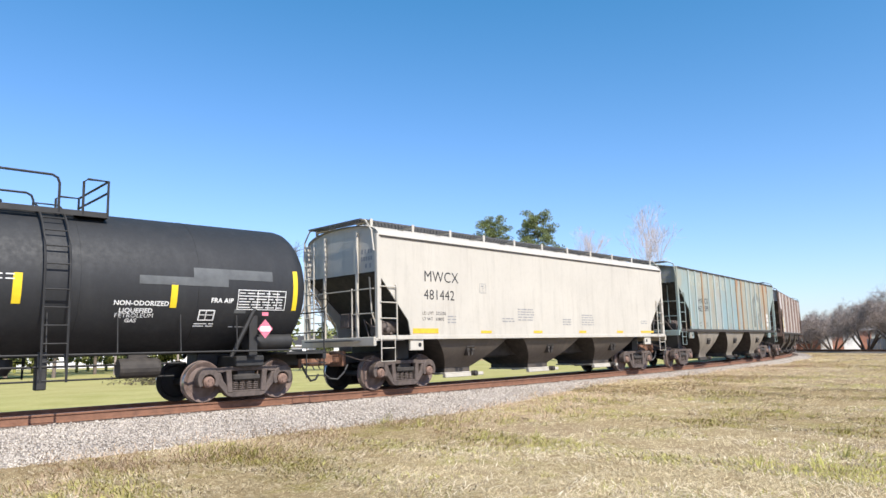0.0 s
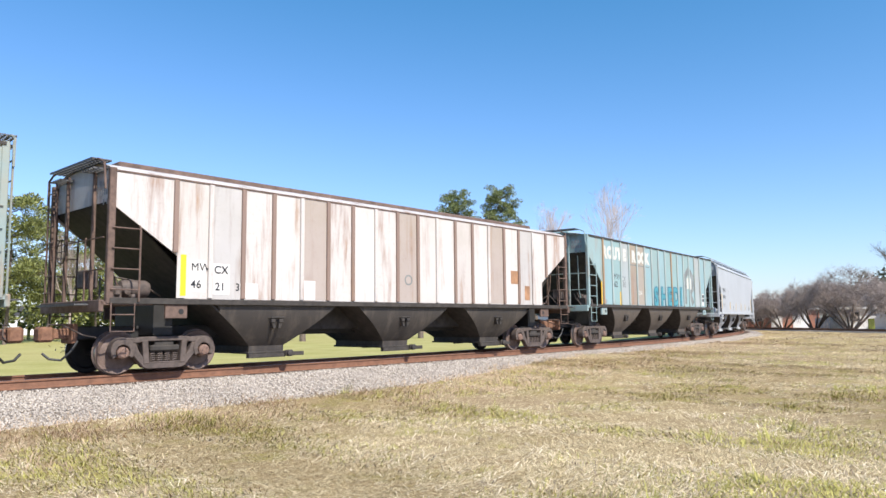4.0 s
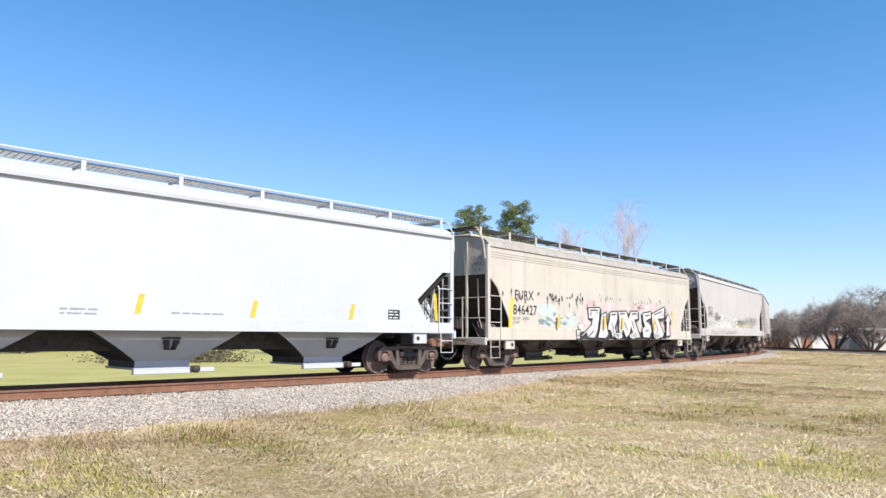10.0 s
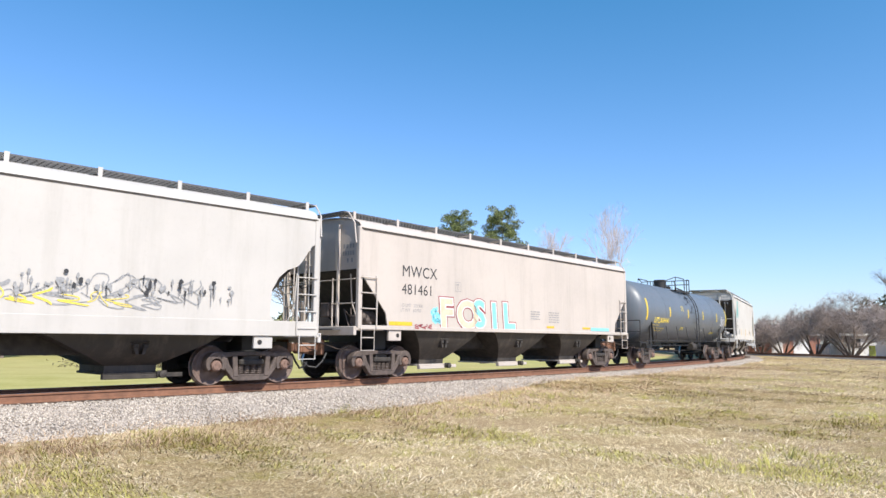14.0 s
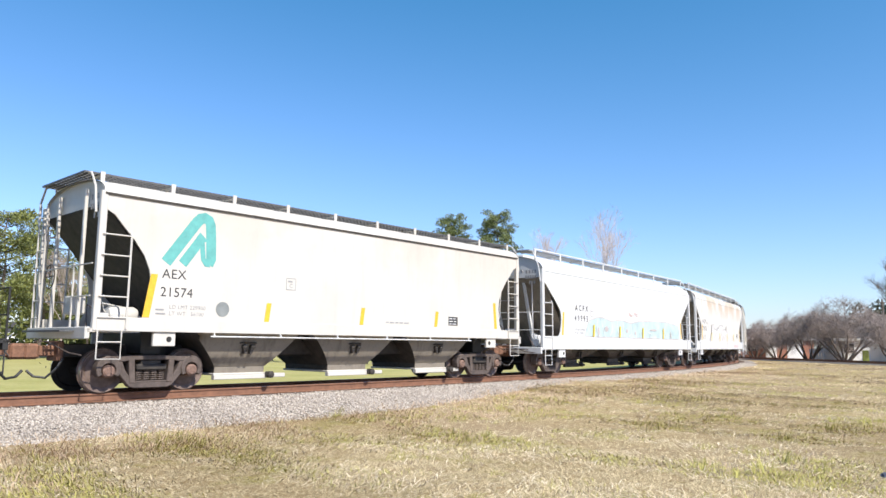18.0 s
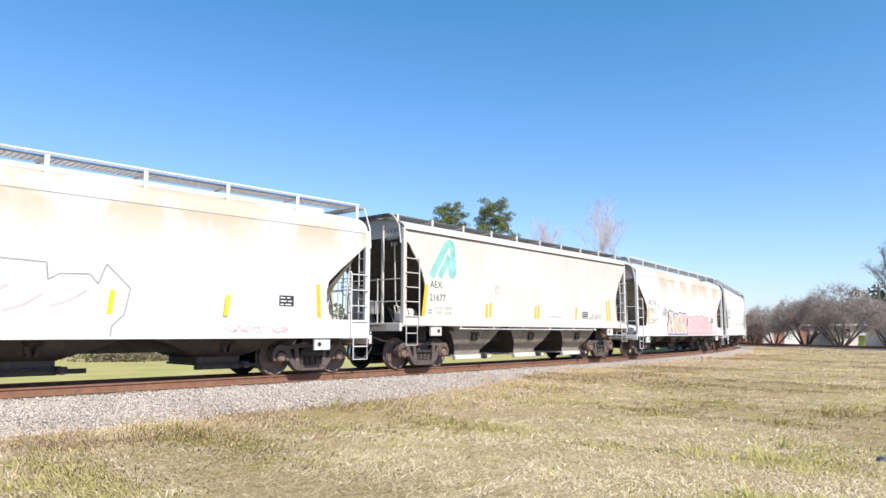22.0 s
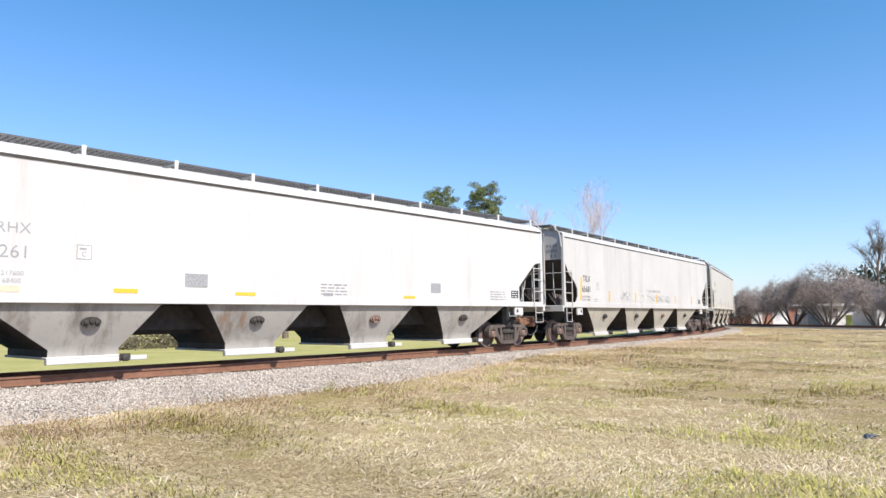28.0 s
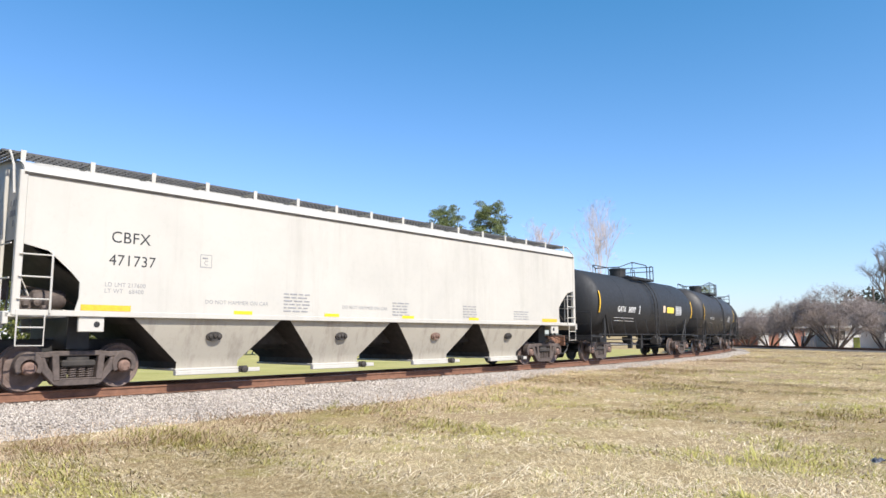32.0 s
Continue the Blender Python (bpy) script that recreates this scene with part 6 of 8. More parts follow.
piece(c, L, [(5.6, 1.95), (6.65, 1.98), (6.65, 2.2), (5.6, 2.17)], M_FADEDWHITE, M_INK_GREY, 0.03, Y - 0.014, "small framed tag", None, ([(5.75, 2.0), (5.85, 2.12), (5.95, 2.0)], [(6.1, 2.12), (6.2, 2.0), (6.3, 2.12), (6.45, 2.0)]))
piece(c, L, [(7.4, 1.9), (7.55, 2.25), (7.95, 2.35), (8.3, 2.2), (8.25, 1.95), (7.9, 2.05)], M_FADEDWHITE, M_INK_GREY, 0.035, Y - 0.020, "rounded letter outlined in grey")
piece(c, L, [(8.35, 2.1), (8.6, 2.35), (9.05, 2.3), (9.0, 2.1), (8.7, 2.0)], M_FADEDWHITE, M_INK_GREY, 0.035, Y - 0.026, "rounded letter outlined in grey")
drips(c, 3.0 - L / 2, 4.4 - L / 2, 2.15, 40, M_SHADOWPAINT, 31, Y - 0.030)
drips(c, 9.3 - L / 2, 10.4 - L / 2, 2.0, 46, M_INK_GREY, 32, Y - 0.030)
drips(c, 10.6 - L / 2, 15.2 - L / 2, 2.15, 60, M_INK_GREY, 33, Y - 0.030)
drips(c, 11.4 - L / 2, 14.6 - L / 2, 2.2, 16, M_INK, 34, Y - 0.044)

L = 15.6
c = hopper("taupe covered hopper car with bright painted letters", L, 142.50, 1.36, 4.08, P_TAUPE, "diag", 2.90, 1.05, 3, tin=1.38, bay_mat=P_BAYDARK, bay_width=0.85, lip=0.03, lip_mat=M_GRIMESHADE, sill=0.11, bay_gap=0.8, bay_in=0.12, bulge=1.6)
marks(c, L, Y, [("T", 1.60, 2.90, 0.32, "MWCX"), ("T", 1.60, 2.39, 0.30, "481461"), ("T", 1.56, 2.03, 0.09, "LD LMT  225300", M_INK_GREY), ("T", 1.56, 1.89, 0.09, "LT WT   60700", M_INK_GREY), ("C", 4.0, 2.6), ("Y", 1.10, 1.49, 1.60, 0.95), ("Y", 9.25, 1.55, 1.63, 0.5), ("Y", 11.85, 1.55, 1.63, 0.6), ("B", 9.4, 2.1, 0.7, 5), ("B", 8.2, 2.1, 0.6, 4)])
for m, fat, lift in ((M_REDEDGE, 0.105, 0.006), (M_WHITEPATCH, 0.075, 0.010), (M_LIGHTCYAN, 0.035, 0.014)):
    for i, (u, t, z) in enumerate(((3.30, "F", 1.52), (4.12, "O", 1.50), (4.95, "S", 1.54), (5.90, "I", 1.50), (6.55, "L", 1.52))):
        mm = m
        if m is M_LIGHTCYAN and t in "FO":
            mm = M_PEACH
        letter(c, t, u - L / 2, z, 0.80, mm, Y - lift, fat, -0.08, 1.15, "spray painted letter")
scrawl(c, 2.9 - L / 2, 3.4 - L / 2, 1.55, 2.1, M_LIGHTCYAN, 3, Y - 0.006, 0.10, 2)
plate(c, "paint_band", 12.5 - L / 2, 14.0 - L / 2, 1.50, 1.62, M_LIGHTCYAN, Y - 0.016)
scrawl(c, 2.1 - L / 2, 2.9 - L / 2, 1.40, 1.55, M_REDEDGE, 4, Y - 0.036, 0.03, 4)

# long tank car with yellow lettering
tk = tank_car("blue-black tank car with yellow lettering", 16.2, 159.78, 1.5, 2.55, P_TANK_GREY, M_BLACK, over=0.03, plat=(-1.82, 1.32), ladder_x=0.55, tin=1.72, dome_x=-0.62, deck=0.85, dome_r=0.33, skids=False)
tank_marks(tk, 1.5, 2.55, 8.25, [
    ("Y", 0.98, 2.10, 3.12, 0.17, M_YELLOW_B), ("Y", 4.40, 2.34, 2.82, 0.14, M_YELLOW_B), ("Y", 7.52, 2.35, 2.82, 0.13, M_YELLOW_B), ("Y", 10.40, 2.33, 2.82, 0.13, M_YELLOW_B), ("Y", 13.40, 2.31, 2.80, 0.13, M_YELLOW_B), ("Y", 15.60, 2.10, 3.12, 0.14, M_YELLOW_B),
    ("T", 2.20, 1.99, 0.26, "UTLX", M_YELLOWINK, (0.012, 0, 1.15)), ("T", 3.35, 2.02, 0.23, "664143", M_YELLOWINK, (0.008,)), ("B", 2.20, 1.86, 0.95, 1, M_YELLOWINK), ("T", 2.16, 1.66, 0.09, "LD LMT  190800 LB  86 490 KG", M_YELLOWINK), ("T", 2.16, 1.52, 0.09, "LT WT   72400 LB  32 800 KG", M_YELLOWINK),
    ("B", 6.35, 2.92, 0.5, 4, M_YELLOWINK, 0.07), ("B", 6.65, 1.82, 0.5, 3, M_YELLOWINK, 0.07), ("B", 10.3, 1.70, 0.5, 1, M_WHITEINK), ("B", 12.7, 1.6, 0.9, 2, M_YELLOWINK, 0.07), ("B", 14.35, 2.48, 1.05, 7, M_WHITEINK, 0.065), ("B", 14.45, 2.6, 0.4, 1, M_WHITEINK)])
# a dark spill below the manway
rnd = random.Random(8)
for i in range(26):
    u, z, w, hgt = rnd.gauss(8.0, 0.45) - 8.25, 2.55 + rnd.uniform(0.55, 1.30), rnd.uniform(0.02, 0.07), rnd.uniform(0.03, 0.10)
    if i < 6:
        u, w, hgt, z = -0.25 + 0.09 * i, 0.09, 0.55 - 0.06 * abs(i - 3), 2.95 + 0.07 * i
    bmt = bmesh.new()
    ring = [bmt.verts.new((u + w * math.cos(a) * rnd.uniform(0.7, 1.2), 0, z + hgt * math.sin(a) * rnd.uniform(0.8, 1.2))) for a in np.linspace(0, math.tau, 9)[:-1]]
    bmt.faces.new(ring)
    wrap_to_shell(part("spill_stain", bmt, M_TANKSPOT, tk), 1.5, 2.55, 0.005 + 0.0004 * i)


# cream-white hoppers with a turquoise mark
def zig_mark(c, L, u, z, Y, mat):
    x = u - L / 2
    bm = bmesh.new()
    stroke(bm, [(x + 0.12, z + 0.02), (x + 0.42, z + 0.45), (x + 0.80, z + 0.99), (x + 0.88, z + 1.07), (x + 0.98, z + 1.10), (x + 1.08, z + 1.06), (x + 1.13, z + 0.96), (x + 1.16, z + 0.60), (x + 1.18, z + 0.18), (x + 1.12, z + 0.06)], 0.25, Y - 0.004)
    stroke(bm, [(x + 0.50, z + 0.02), (x + 0.74, z + 0.36), (x + 0.95, z + 0.68), (x + 0.98, z + 0.55)], 0.22, Y - 0.005)
    stroke(bm, [(x + 0.93, z + 0.62), (x + 0.97, z + 0.30), (x + 0.99, z + 0.16), (x + 1.06, z + 0.06), (x + 1.16, z + 0.06)], 0.12, Y - 0.0055)
    part("painted_mark", bm, mat, c, "turquoise zigzag mark")


for f, num, L, extra, uo in ((177.52, "21574", 14.15, True, 0.0), (227.70, "21677", 14.40, False, 0.0)):
    c = hopper("cream-white covered hopper car with a turquoise zigzag mark", L, f, 1.28, 4.06, P_AEX, "oval", 3.78, 1.08 if extra else 0.92, 3, c1=0.262, bay_mat=P_BAYLIGHT, bay_width=0.95, lip=0.03, lip_mat=M_GRIMESHADE, sill=0.28, rise=0.44, bay_gap=0.45, bay_in=0.30, hb=0.68, lad=2.0, gear=P_AEX)
    u = 1.30 if extra else 1.12
    zig_mark(c, L, u - 0.05, 2.75, Y, M_TEALLOGO if extra else M_TEALFADED)
    marks(c, L, Y, [("T", u, 2.43, 0.20, "AEX", M_INK), ("T", u - 0.02, 2.04, 0.20, num, M_INK), ("T", u + 0.2, 1.78, 0.085, "LD LMT 229900", M_INK_GREY), ("T", u + 0.2, 1.64, 0.085, "LT WT   56100", M_INK_GREY), ("B", u - 0.1, 1.74, 0.22, 2), ("Y", u - 0.38, 1.58, 2.50, 0.15, M_YELLOW, 0.14), ("Y", 3.90, 1.57, 2.02, 0.13, M_YELLOW, 0.06), ("Y", 6.92, 1.58, 2.04, 0.13, M_YELLOW, 0.06), ("Y", 9.90, 1.60, 2.06, 0.13, M_YELLOW, 0.06), ("Y", 12.85, 1.60, 2.45, 0.13, M_YELLOW, -0.08), ("C", 4.5, 2.38), ("B", 7.9, 1.66, 0.9, 1)])
    acp(c, L, Y, 10.55 if extra else 10.5, 1.66)
    if extra:
        bm = bmesh.new()
        lathe(bm, [(0.17, Y - 0.006), (0.17, Y)], 24, "y", (2.78 - L / 2, 0, 1.82))
        part("painted_dot", bm, M_SHADOWPAINT, c, "dark painted dot")
    else:
        for u in (4.12, 7.12, 12.62):
            plate(c, "reflector_stripe", u - L / 2, u + 0.12 - L / 2, 1.60, 2.06 if u < 12 else 2.42, M_YELLOW, Y - 0.008, "", 0.06 if u < 12 else -0.08)
        scrawl(c, 11.0 - L / 2, 12.2 - L / 2, 1.62, 1.85, M_INK_GREY, 9, Y - 0.006, 0.03, 6)
    # pipe along the sill
    bm = bmesh.new()
    tube(bm, [(2.5 - L / 2, -1.63, 1.20), (11.6 - L / 2, -1.63, 1.20)], 0.018, 5)
    for k in range(6):
        tube(bm, [(2.6 - L / 2 + k * 1.78, -1.63, 1.20), (2.6 - L / 2 + k * 1.78, -1.60, 1.30)], 0.02, 5)
    part("pipe_rail", bm, M_WHITEROD, c)

# bright white round-shouldered hoppers
for f, L, num, paint, label, us in ((193.2, 15.9, "49995", P_WHITE, "bright white covered hopper car with pale blue painted letters", 1.12),
                                    (210.25, 16.1, "27932", P_WHITE_STAIN, "white covered hopper car with an outlined paint patch", 0.30),
                                    (243.35, 16.1, "27911", P_WHITE_STAIN, "white covered hopper car with blue and pink painted letters", 0.20),
                                    (260.62, 15.9, "49945", P_WHITE, "plain white covered hopper car with yellow stripes", 0.34)):
    c = hopper(label, L, f, 0.93, 3.79, paint, "flow", 3.47, 1.36, 3, rbh=0.79, trim=P_WHITE, lip=0.006, lip_mat=M_GREYPATCH, rise=0.62, sill=0.48, bay_mat=P_BAYDARK, bay_width=0.7, end_low=P_BAYLIGHT, rail_side=True, gate=M_GRIMESHADE, brk=1.95, bay_gap=0.6, bay_in=0.45, full=0.42, lad=1.75, brace=True, gear=P_WHITE, grate=M_GRATELIGHT)
    u = 1.38 + us
    marks(c, L, Y, [("T", u, 2.44, 0.22, "A C F X", M_INK, (0.004,)), ("T", u - 0.05, 2.03, 0.23, " ".join(num), M_INK, (0.004, 0.0, 0.92)), ("T", u - 0.05, 1.66, 0.085, "LD LMT 199000", M_INK_GREY), ("T", u - 0.05, 1.53, 0.085, "LT WT  64000", M_INK_GREY), ("C", u + 1.35, 2.25), ("Y", 1.38, 1.46, 2.34, 0.13, M_YELLOW, 0.10)])
    if num in ("49995", "27932", "49945"):
        for k in range(4):
            plate(c, "reflector_stripe", 4.0 + 2.6 * k - L / 2, 4.11 + 2.6 * k - L / 2, 1.45, 1.93, M_YELLOW_B, Y - 0.044, "", 0.05)
    plate(c, "reflector_stripe", 14.45 - L / 2, 14.57 - L / 2, 1.46, 2.3, M_YELLOW, Y - 0.008, "", -0.06)
    if num != "49995":
        acp(c, L, Y, 13.3, 1.72)
    if num == "49995":
        top = [(3.45, 1.75), (3.69, 2.08), (4.45, 2.23), (4.99, 2.25), (5.86, 2.11), (6.49, 2.18), (7.23, 2.17), (7.92, 2.08), (8.87, 2.20), (10.34, 2.24), (12.01, 2.26), (12.31, 2.27), (14.05, 2.13), (14.2, 1.8), (14.2, 1.44)]
        piece(c, L, [(3.3, 1.44)] + top, M_WASHCYAN, M_WASHEDGE, 0.035, Y - 0.004, "field of washed-out pale blue painted letters")
        paint_field(c, L, [(3.3, 0.96), (3.35, 1.38), (6.5, 1.40), (9.4, 1.40), (12.4, 1.40), (12.2, 0.97)], M_WASHLIGHT, Y - 0.0335, "paint washed nearly white on the sill")
        for k, line in enumerate(([(4.92, 2.22), (4.90, 2.0), (4.97, 1.84), (5.12, 1.6), (5.2, 1.45)], [(5.87, 2.09), (5.97, 1.8), (5.90, 1.68), (5.68, 1.5)], [(6.49, 2.15), (6.45, 1.9), (6.58, 1.45)], [(7.10, 2.13), (7.08, 1.8), (7.21, 1.45)], [(7.92, 2.05), (7.98, 1.75), (7.95, 1.61), (7.7, 1.5)], [(8.44, 1.75), (8.53, 1.45)], [(9.93, 1.74), (10.4, 1.64), (10.2, 1.5), (11.0, 1.52)], [(11.85, 1.46), (12.02, 2.05), (12.20, 1.75), (12.34, 1.5)], [(4.48, 2.15), (4.42, 1.9), (4.48, 1.46)], [(12.75, 1.46), (12.95, 1.95), (13.1, 1.46)])):
            bm = bmesh.new()
            stroke(bm, [(u - L / 2, z) for u, z in line], 0.055, Y - 0.012 - 0.0004 * k)
            part("painted_letter", bm, M_WASHLIGHT, c, "letter edge washed nearly white")
        for k, (u, z, w, h) in enumerate(((4.18, 1.65, 0.09, 0.20), (4.58, 1.66, 0.08, 0.22), (5.33, 1.78, 0.20, 0.13), (6.69, 1.60, 0.10, 0.14), (7.49, 1.74, 0.14, 0.10), (8.40, 1.66, 0.10, 0.11), (10.6, 1.84, 0.55, 0.05), (12.95, 1.62, 0.07, 0.17))):
            bubble(c, L, u, z, w, h, M_WASHEDGE, M_WASHLIGHT, Y - 0.018 - 0.0004 * k)
        scrawl(c, 7.74 - L / 2, 8.78 - L / 2, 2.38, 2.60, M_SOFTPINK, 3, Y - 0.006, 0.03, 6)
    if num == "27932":
        x = -L / 2
        edge_ = [(3.32, 0.97), (3.36, 1.25), (3.48, 1.41), (4.08, 1.94), (4.08, 2.17), (4.27, 2.25), (4.26, 2.39), (4.87, 2.43), (4.89, 2.18), (5.80, 2.12), (5.77, 2.02), (6.12, 2.28), (6.46, 2.23), (6.71, 2.41), (7.24, 2.44), (8.04, 2.41), (8.08, 2.08), (8.29, 2.21), (8.85, 2.23), (9.01, 2.04), (9.16, 2.45), (9.66, 1.98), (9.56, 1.44), (9.32, 1.2), (9.30, 0.99)]
        paint_field(c, L, edge_, M_BUFF, Y - 0.0335, "patch of off-white paint over old letters")
        bm = bmesh.new()
        for k, (p, q) in enumerate(zip(edge_, edge_[1:])):
            stroke(bm, [(p[0] + x, p[1]), (q[0] + x, q[1])], 0.032, Y - 0.036 - 0.0001 * k)
        part("painted_outline", bm, M_INK_GREY, c, "grey outline round a paint patch")
        for k, (u, z) in enumerate(((5.2, 1.75), (6.4, 1.6), (7.1, 1.75), (7.7, 1.6), (8.5, 1.7))):
            bm = bmesh.new()
            stroke(bm, [(u - 0.35 + x, z - 0.12), (u + x, z), (u + 0.3 + x, z + 0.2)], 0.05, Y - 0.038 - 0.0004 * k)
            part("painted_line", bm, M_WASHEDGE, c)
        scrawl(c, 11.8 - L / 2, 13.6 - L / 2, 1.05, 1.25, M_PINK, 7, Y - 0.036, 0.03, 7)
    if num == "27911":
        piece(c, L, [(4.35, 1.02), (4.29, 1.45), (4.60, 1.75), (4.52, 2.15), (4.86, 2.25), (5.32, 2.16), (5.40, 2.0), (5.69, 2.14), (6.10, 2.05), (6.61, 2.20), (7.00, 2.10), (7.63, 2.18), (7.90, 1.88), (7.75, 1.55), (7.98, 1.30), (7.84, 1.02)], M_PEACH, M_BLUEEDGE, 0.055, Y - 0.036, "peach letters outlined in blue", None,
              ([(4.7, 2.0), (4.85, 1.75), (4.75, 1.5), (5.05, 1.6), (5.1, 1.95)], [(4.8, 1.05), (4.95, 1.35), (5.2, 1.1)], [(5.35, 2.0), (5.6, 1.85), (5.55, 1.3), (5.7, 1.05)], [(5.95, 1.95), (5.9, 1.55), (6.05, 1.3)], [(6.2, 1.1), (6.35, 1.75), (6.5, 1.95), (6.6, 1.5), (6.55, 1.1)], [(6.9, 2.05), (6.95, 1.6), (7.2, 1.75), (7.1, 1.95)], [(7.0, 1.3), (7.2, 1.05)], [(7.45, 2.05), (7.4, 1.5), (7.7, 1.2)]))
        piece(c, L, [(8.00, 1.05), (7.90, 1.45), (8.05, 1.95), (8.55, 2.00), (8.69, 1.93), (9.74, 2.08), (10.2, 1.98), (11.17, 2.13), (11.6, 1.95), (12.5, 2.06), (12.4, 1.7), (13.05, 1.75), (13.42, 1.4), (13.35, 1.05), (10.6, 1.02)], M_PINK, M_PINKEDGE, 0.038, Y - 0.036, "pink letters outlined in red", None,
              ([(8.3, 1.75), (8.25, 1.5), (8.5, 1.55)], [(8.75, 1.9), (9.0, 1.75), (8.95, 1.1)], [(9.2, 1.75), (9.6, 1.7), (9.5, 1.1)], [(9.9, 1.95), (9.8, 1.4), (10.1, 1.2), (10.4, 1.5), (10.3, 1.85)], [(10.8, 1.95), (10.65, 1.6), (11.1, 1.45), (10.8, 1.15)], [(11.35, 2.0), (11.3, 1.3), (11.6, 1.1)], [(11.8, 1.8), (11.95, 1.2)], [(12.3, 1.95), (12.1, 1.3), (12.5, 1.1)], [(12.7, 1.6), (12.9, 1.3), (13.15, 1.5)]))
        scrawl(c, 3.65 - L / 2, 4.4 - L / 2, 1.85, 2.45, M_INK_GREY, 8, Y - 0.006, 0.05, 3)
        scrawl(c, 2.3 - L / 2, 3.0 - L / 2, 1.6, 1.85, M_PINK, 8, Y - 0.006, 0.02, 4)
        scrawl(c, 13.3 - L / 2, 14.6 - L / 2, 1.02, 1.2, M_PINKEDGE, 9, Y - 0.036, 0.025, 6)
    if num == "49945":
        for z, u0 in ((1.8, 8.0), (1.8, 10.5)):
            bars(c, u0 - L / 2, z, 0.6, 2, M_INK_GREY, Y - 0.008, seed=6)

# long four-bay hoppers
L = 20.55
c = hopper("chalky white four-bay covered hopper car", L, 277.5, 1.42, 4.18, P_HRHX, "long", 3.05, 1.45, 4, bay_mat=P_BAYSTAIN, bay_width=1.12, lip=0.03, lip_mat=M_GRIMESHADE, sill=0.17, rise=0.42, brk=2.05, bay_gap=1.05, hb=0.70, bulge=1.15)
marks(c, L, Y, [("T", 2.28, 2.73, 0.20, "HRHX", M_INK_GREY), ("T", 2.02, 2.26, 0.24, "600261", M_INK_GREY), ("T", 2.15, 1.93, 0.085, "LD LMT 217600", M_INK_GREY), ("T", 2.15, 1.79, 0.085, "LT WT   68400", M_INK_GREY), ("C", 3.95, 2.3), ("P", 6.27, 6.82, 1.80, 2.10, M_INK_GREY), ("Y", 1.75, 1.62, 1.74, 1.2, M_PEACH), ("Y", 4.7, 1.64, 1.73, 0.5), ("Y", 7.55, 1.63, 1.71, 0.55), ("Y", 13.2, 1.63, 1.71, 0.5), ("P", 14.4, 14.85, 1.82, 2.12, M_INK_GREY), ("B", 10.1, 1.95, 0.9, 4), ("B", 17.4, 1.9, 0.9, 4), ("P", 10.2, 10.5, 1.66, 1.74, M_INK_GREY)])
acp(c, L, Y, 18.6, 1.72)

L = 20.85
c = hopper("streaked off-white four-bay covered hopper car", L, 299.6, 1.41, 4.18, P_DIRTYWHITE, "bell", 3.20, 1.20, 4, bay_mat=P_BAYCREAM, bay_width=1.20, lip=0.02, lip_mat=M_GRIMESHADE, sill=0.20, rise=0.42, brk=1.62, bay_gap=0.4, hb=0.74, bulge=1.15)
marks(c, L, Y, [("T", 1.75, 2.49, 0.24, "TILX", M_INK, (0.004,)), ("T", 1.64, 2.05, 0.24, "65681", M_INK, (0.004,)), ("T", 1.60, 1.81, 0.085, "LD LMT 214900"), ("T", 1.60, 1.68, 0.085, "LT WT   71100"), ("C", 3.15, 2.19), ("Y", 1.42, 1.71, 2.66, 0.13, M_YELLOW, 0.12), ("Y", 4.50, 1.69, 2.17, 0.12, M_YELLOW, 0.06), ("Y", 7.78, 1.71, 2.15, 0.12, M_YELLOW, 0.06), ("Y", 10.9, 1.71, 2.15, 0.12, M_YELLOW, 0.06), ("Y", 14.1, 1.71, 2.12, 0.12, M_YELLOW, 0.06), ("Y", 17.3, 1.71, 2.1, 0.12, M_YELLOW, 0.06), ("T", 9.6, 2.22, 0.11, "DO NOT HAMMER ON CAR", M_INK_GREY), ("B", 2.9, 1.75, 0.35, 2)])
acp(c, L, Y, 18.7, 1.72)
scrawl(c, 5.9 - L / 2, 7.2 - L / 2, 1.72, 2.2, M_INK_GREY, 13, Y - 0.006, 0.025, 3)
scrawl(c, 7.4 - L / 2, 10.2 - L / 2, 1.70, 2.15, M_FADEDWHITE, 14, Y - 0.006, 0.06, 6)
scrawl(c, 9.6 - L / 2, 13.2 - L / 2, 1.72, 2.1, M_INK_GREY, 15, Y - 0.006, 0.02, 9)
L = 19.9
c = hopper("pale cream four-bay covered hopper car", L, 321.85, 1.46, 4.14, P_CBFX, "scoop", 2.82, 1.12, 4, tin=1.40, bay_mat=P_BAYCREAM, bay_width=1.20, lip=0.03, lip_mat=M_GRIMESHADE, sill=0.11, rise=0.42, brk=1.32, bay_gap=0.25, hb=0.78, lad=1.2, bulge=1.15)
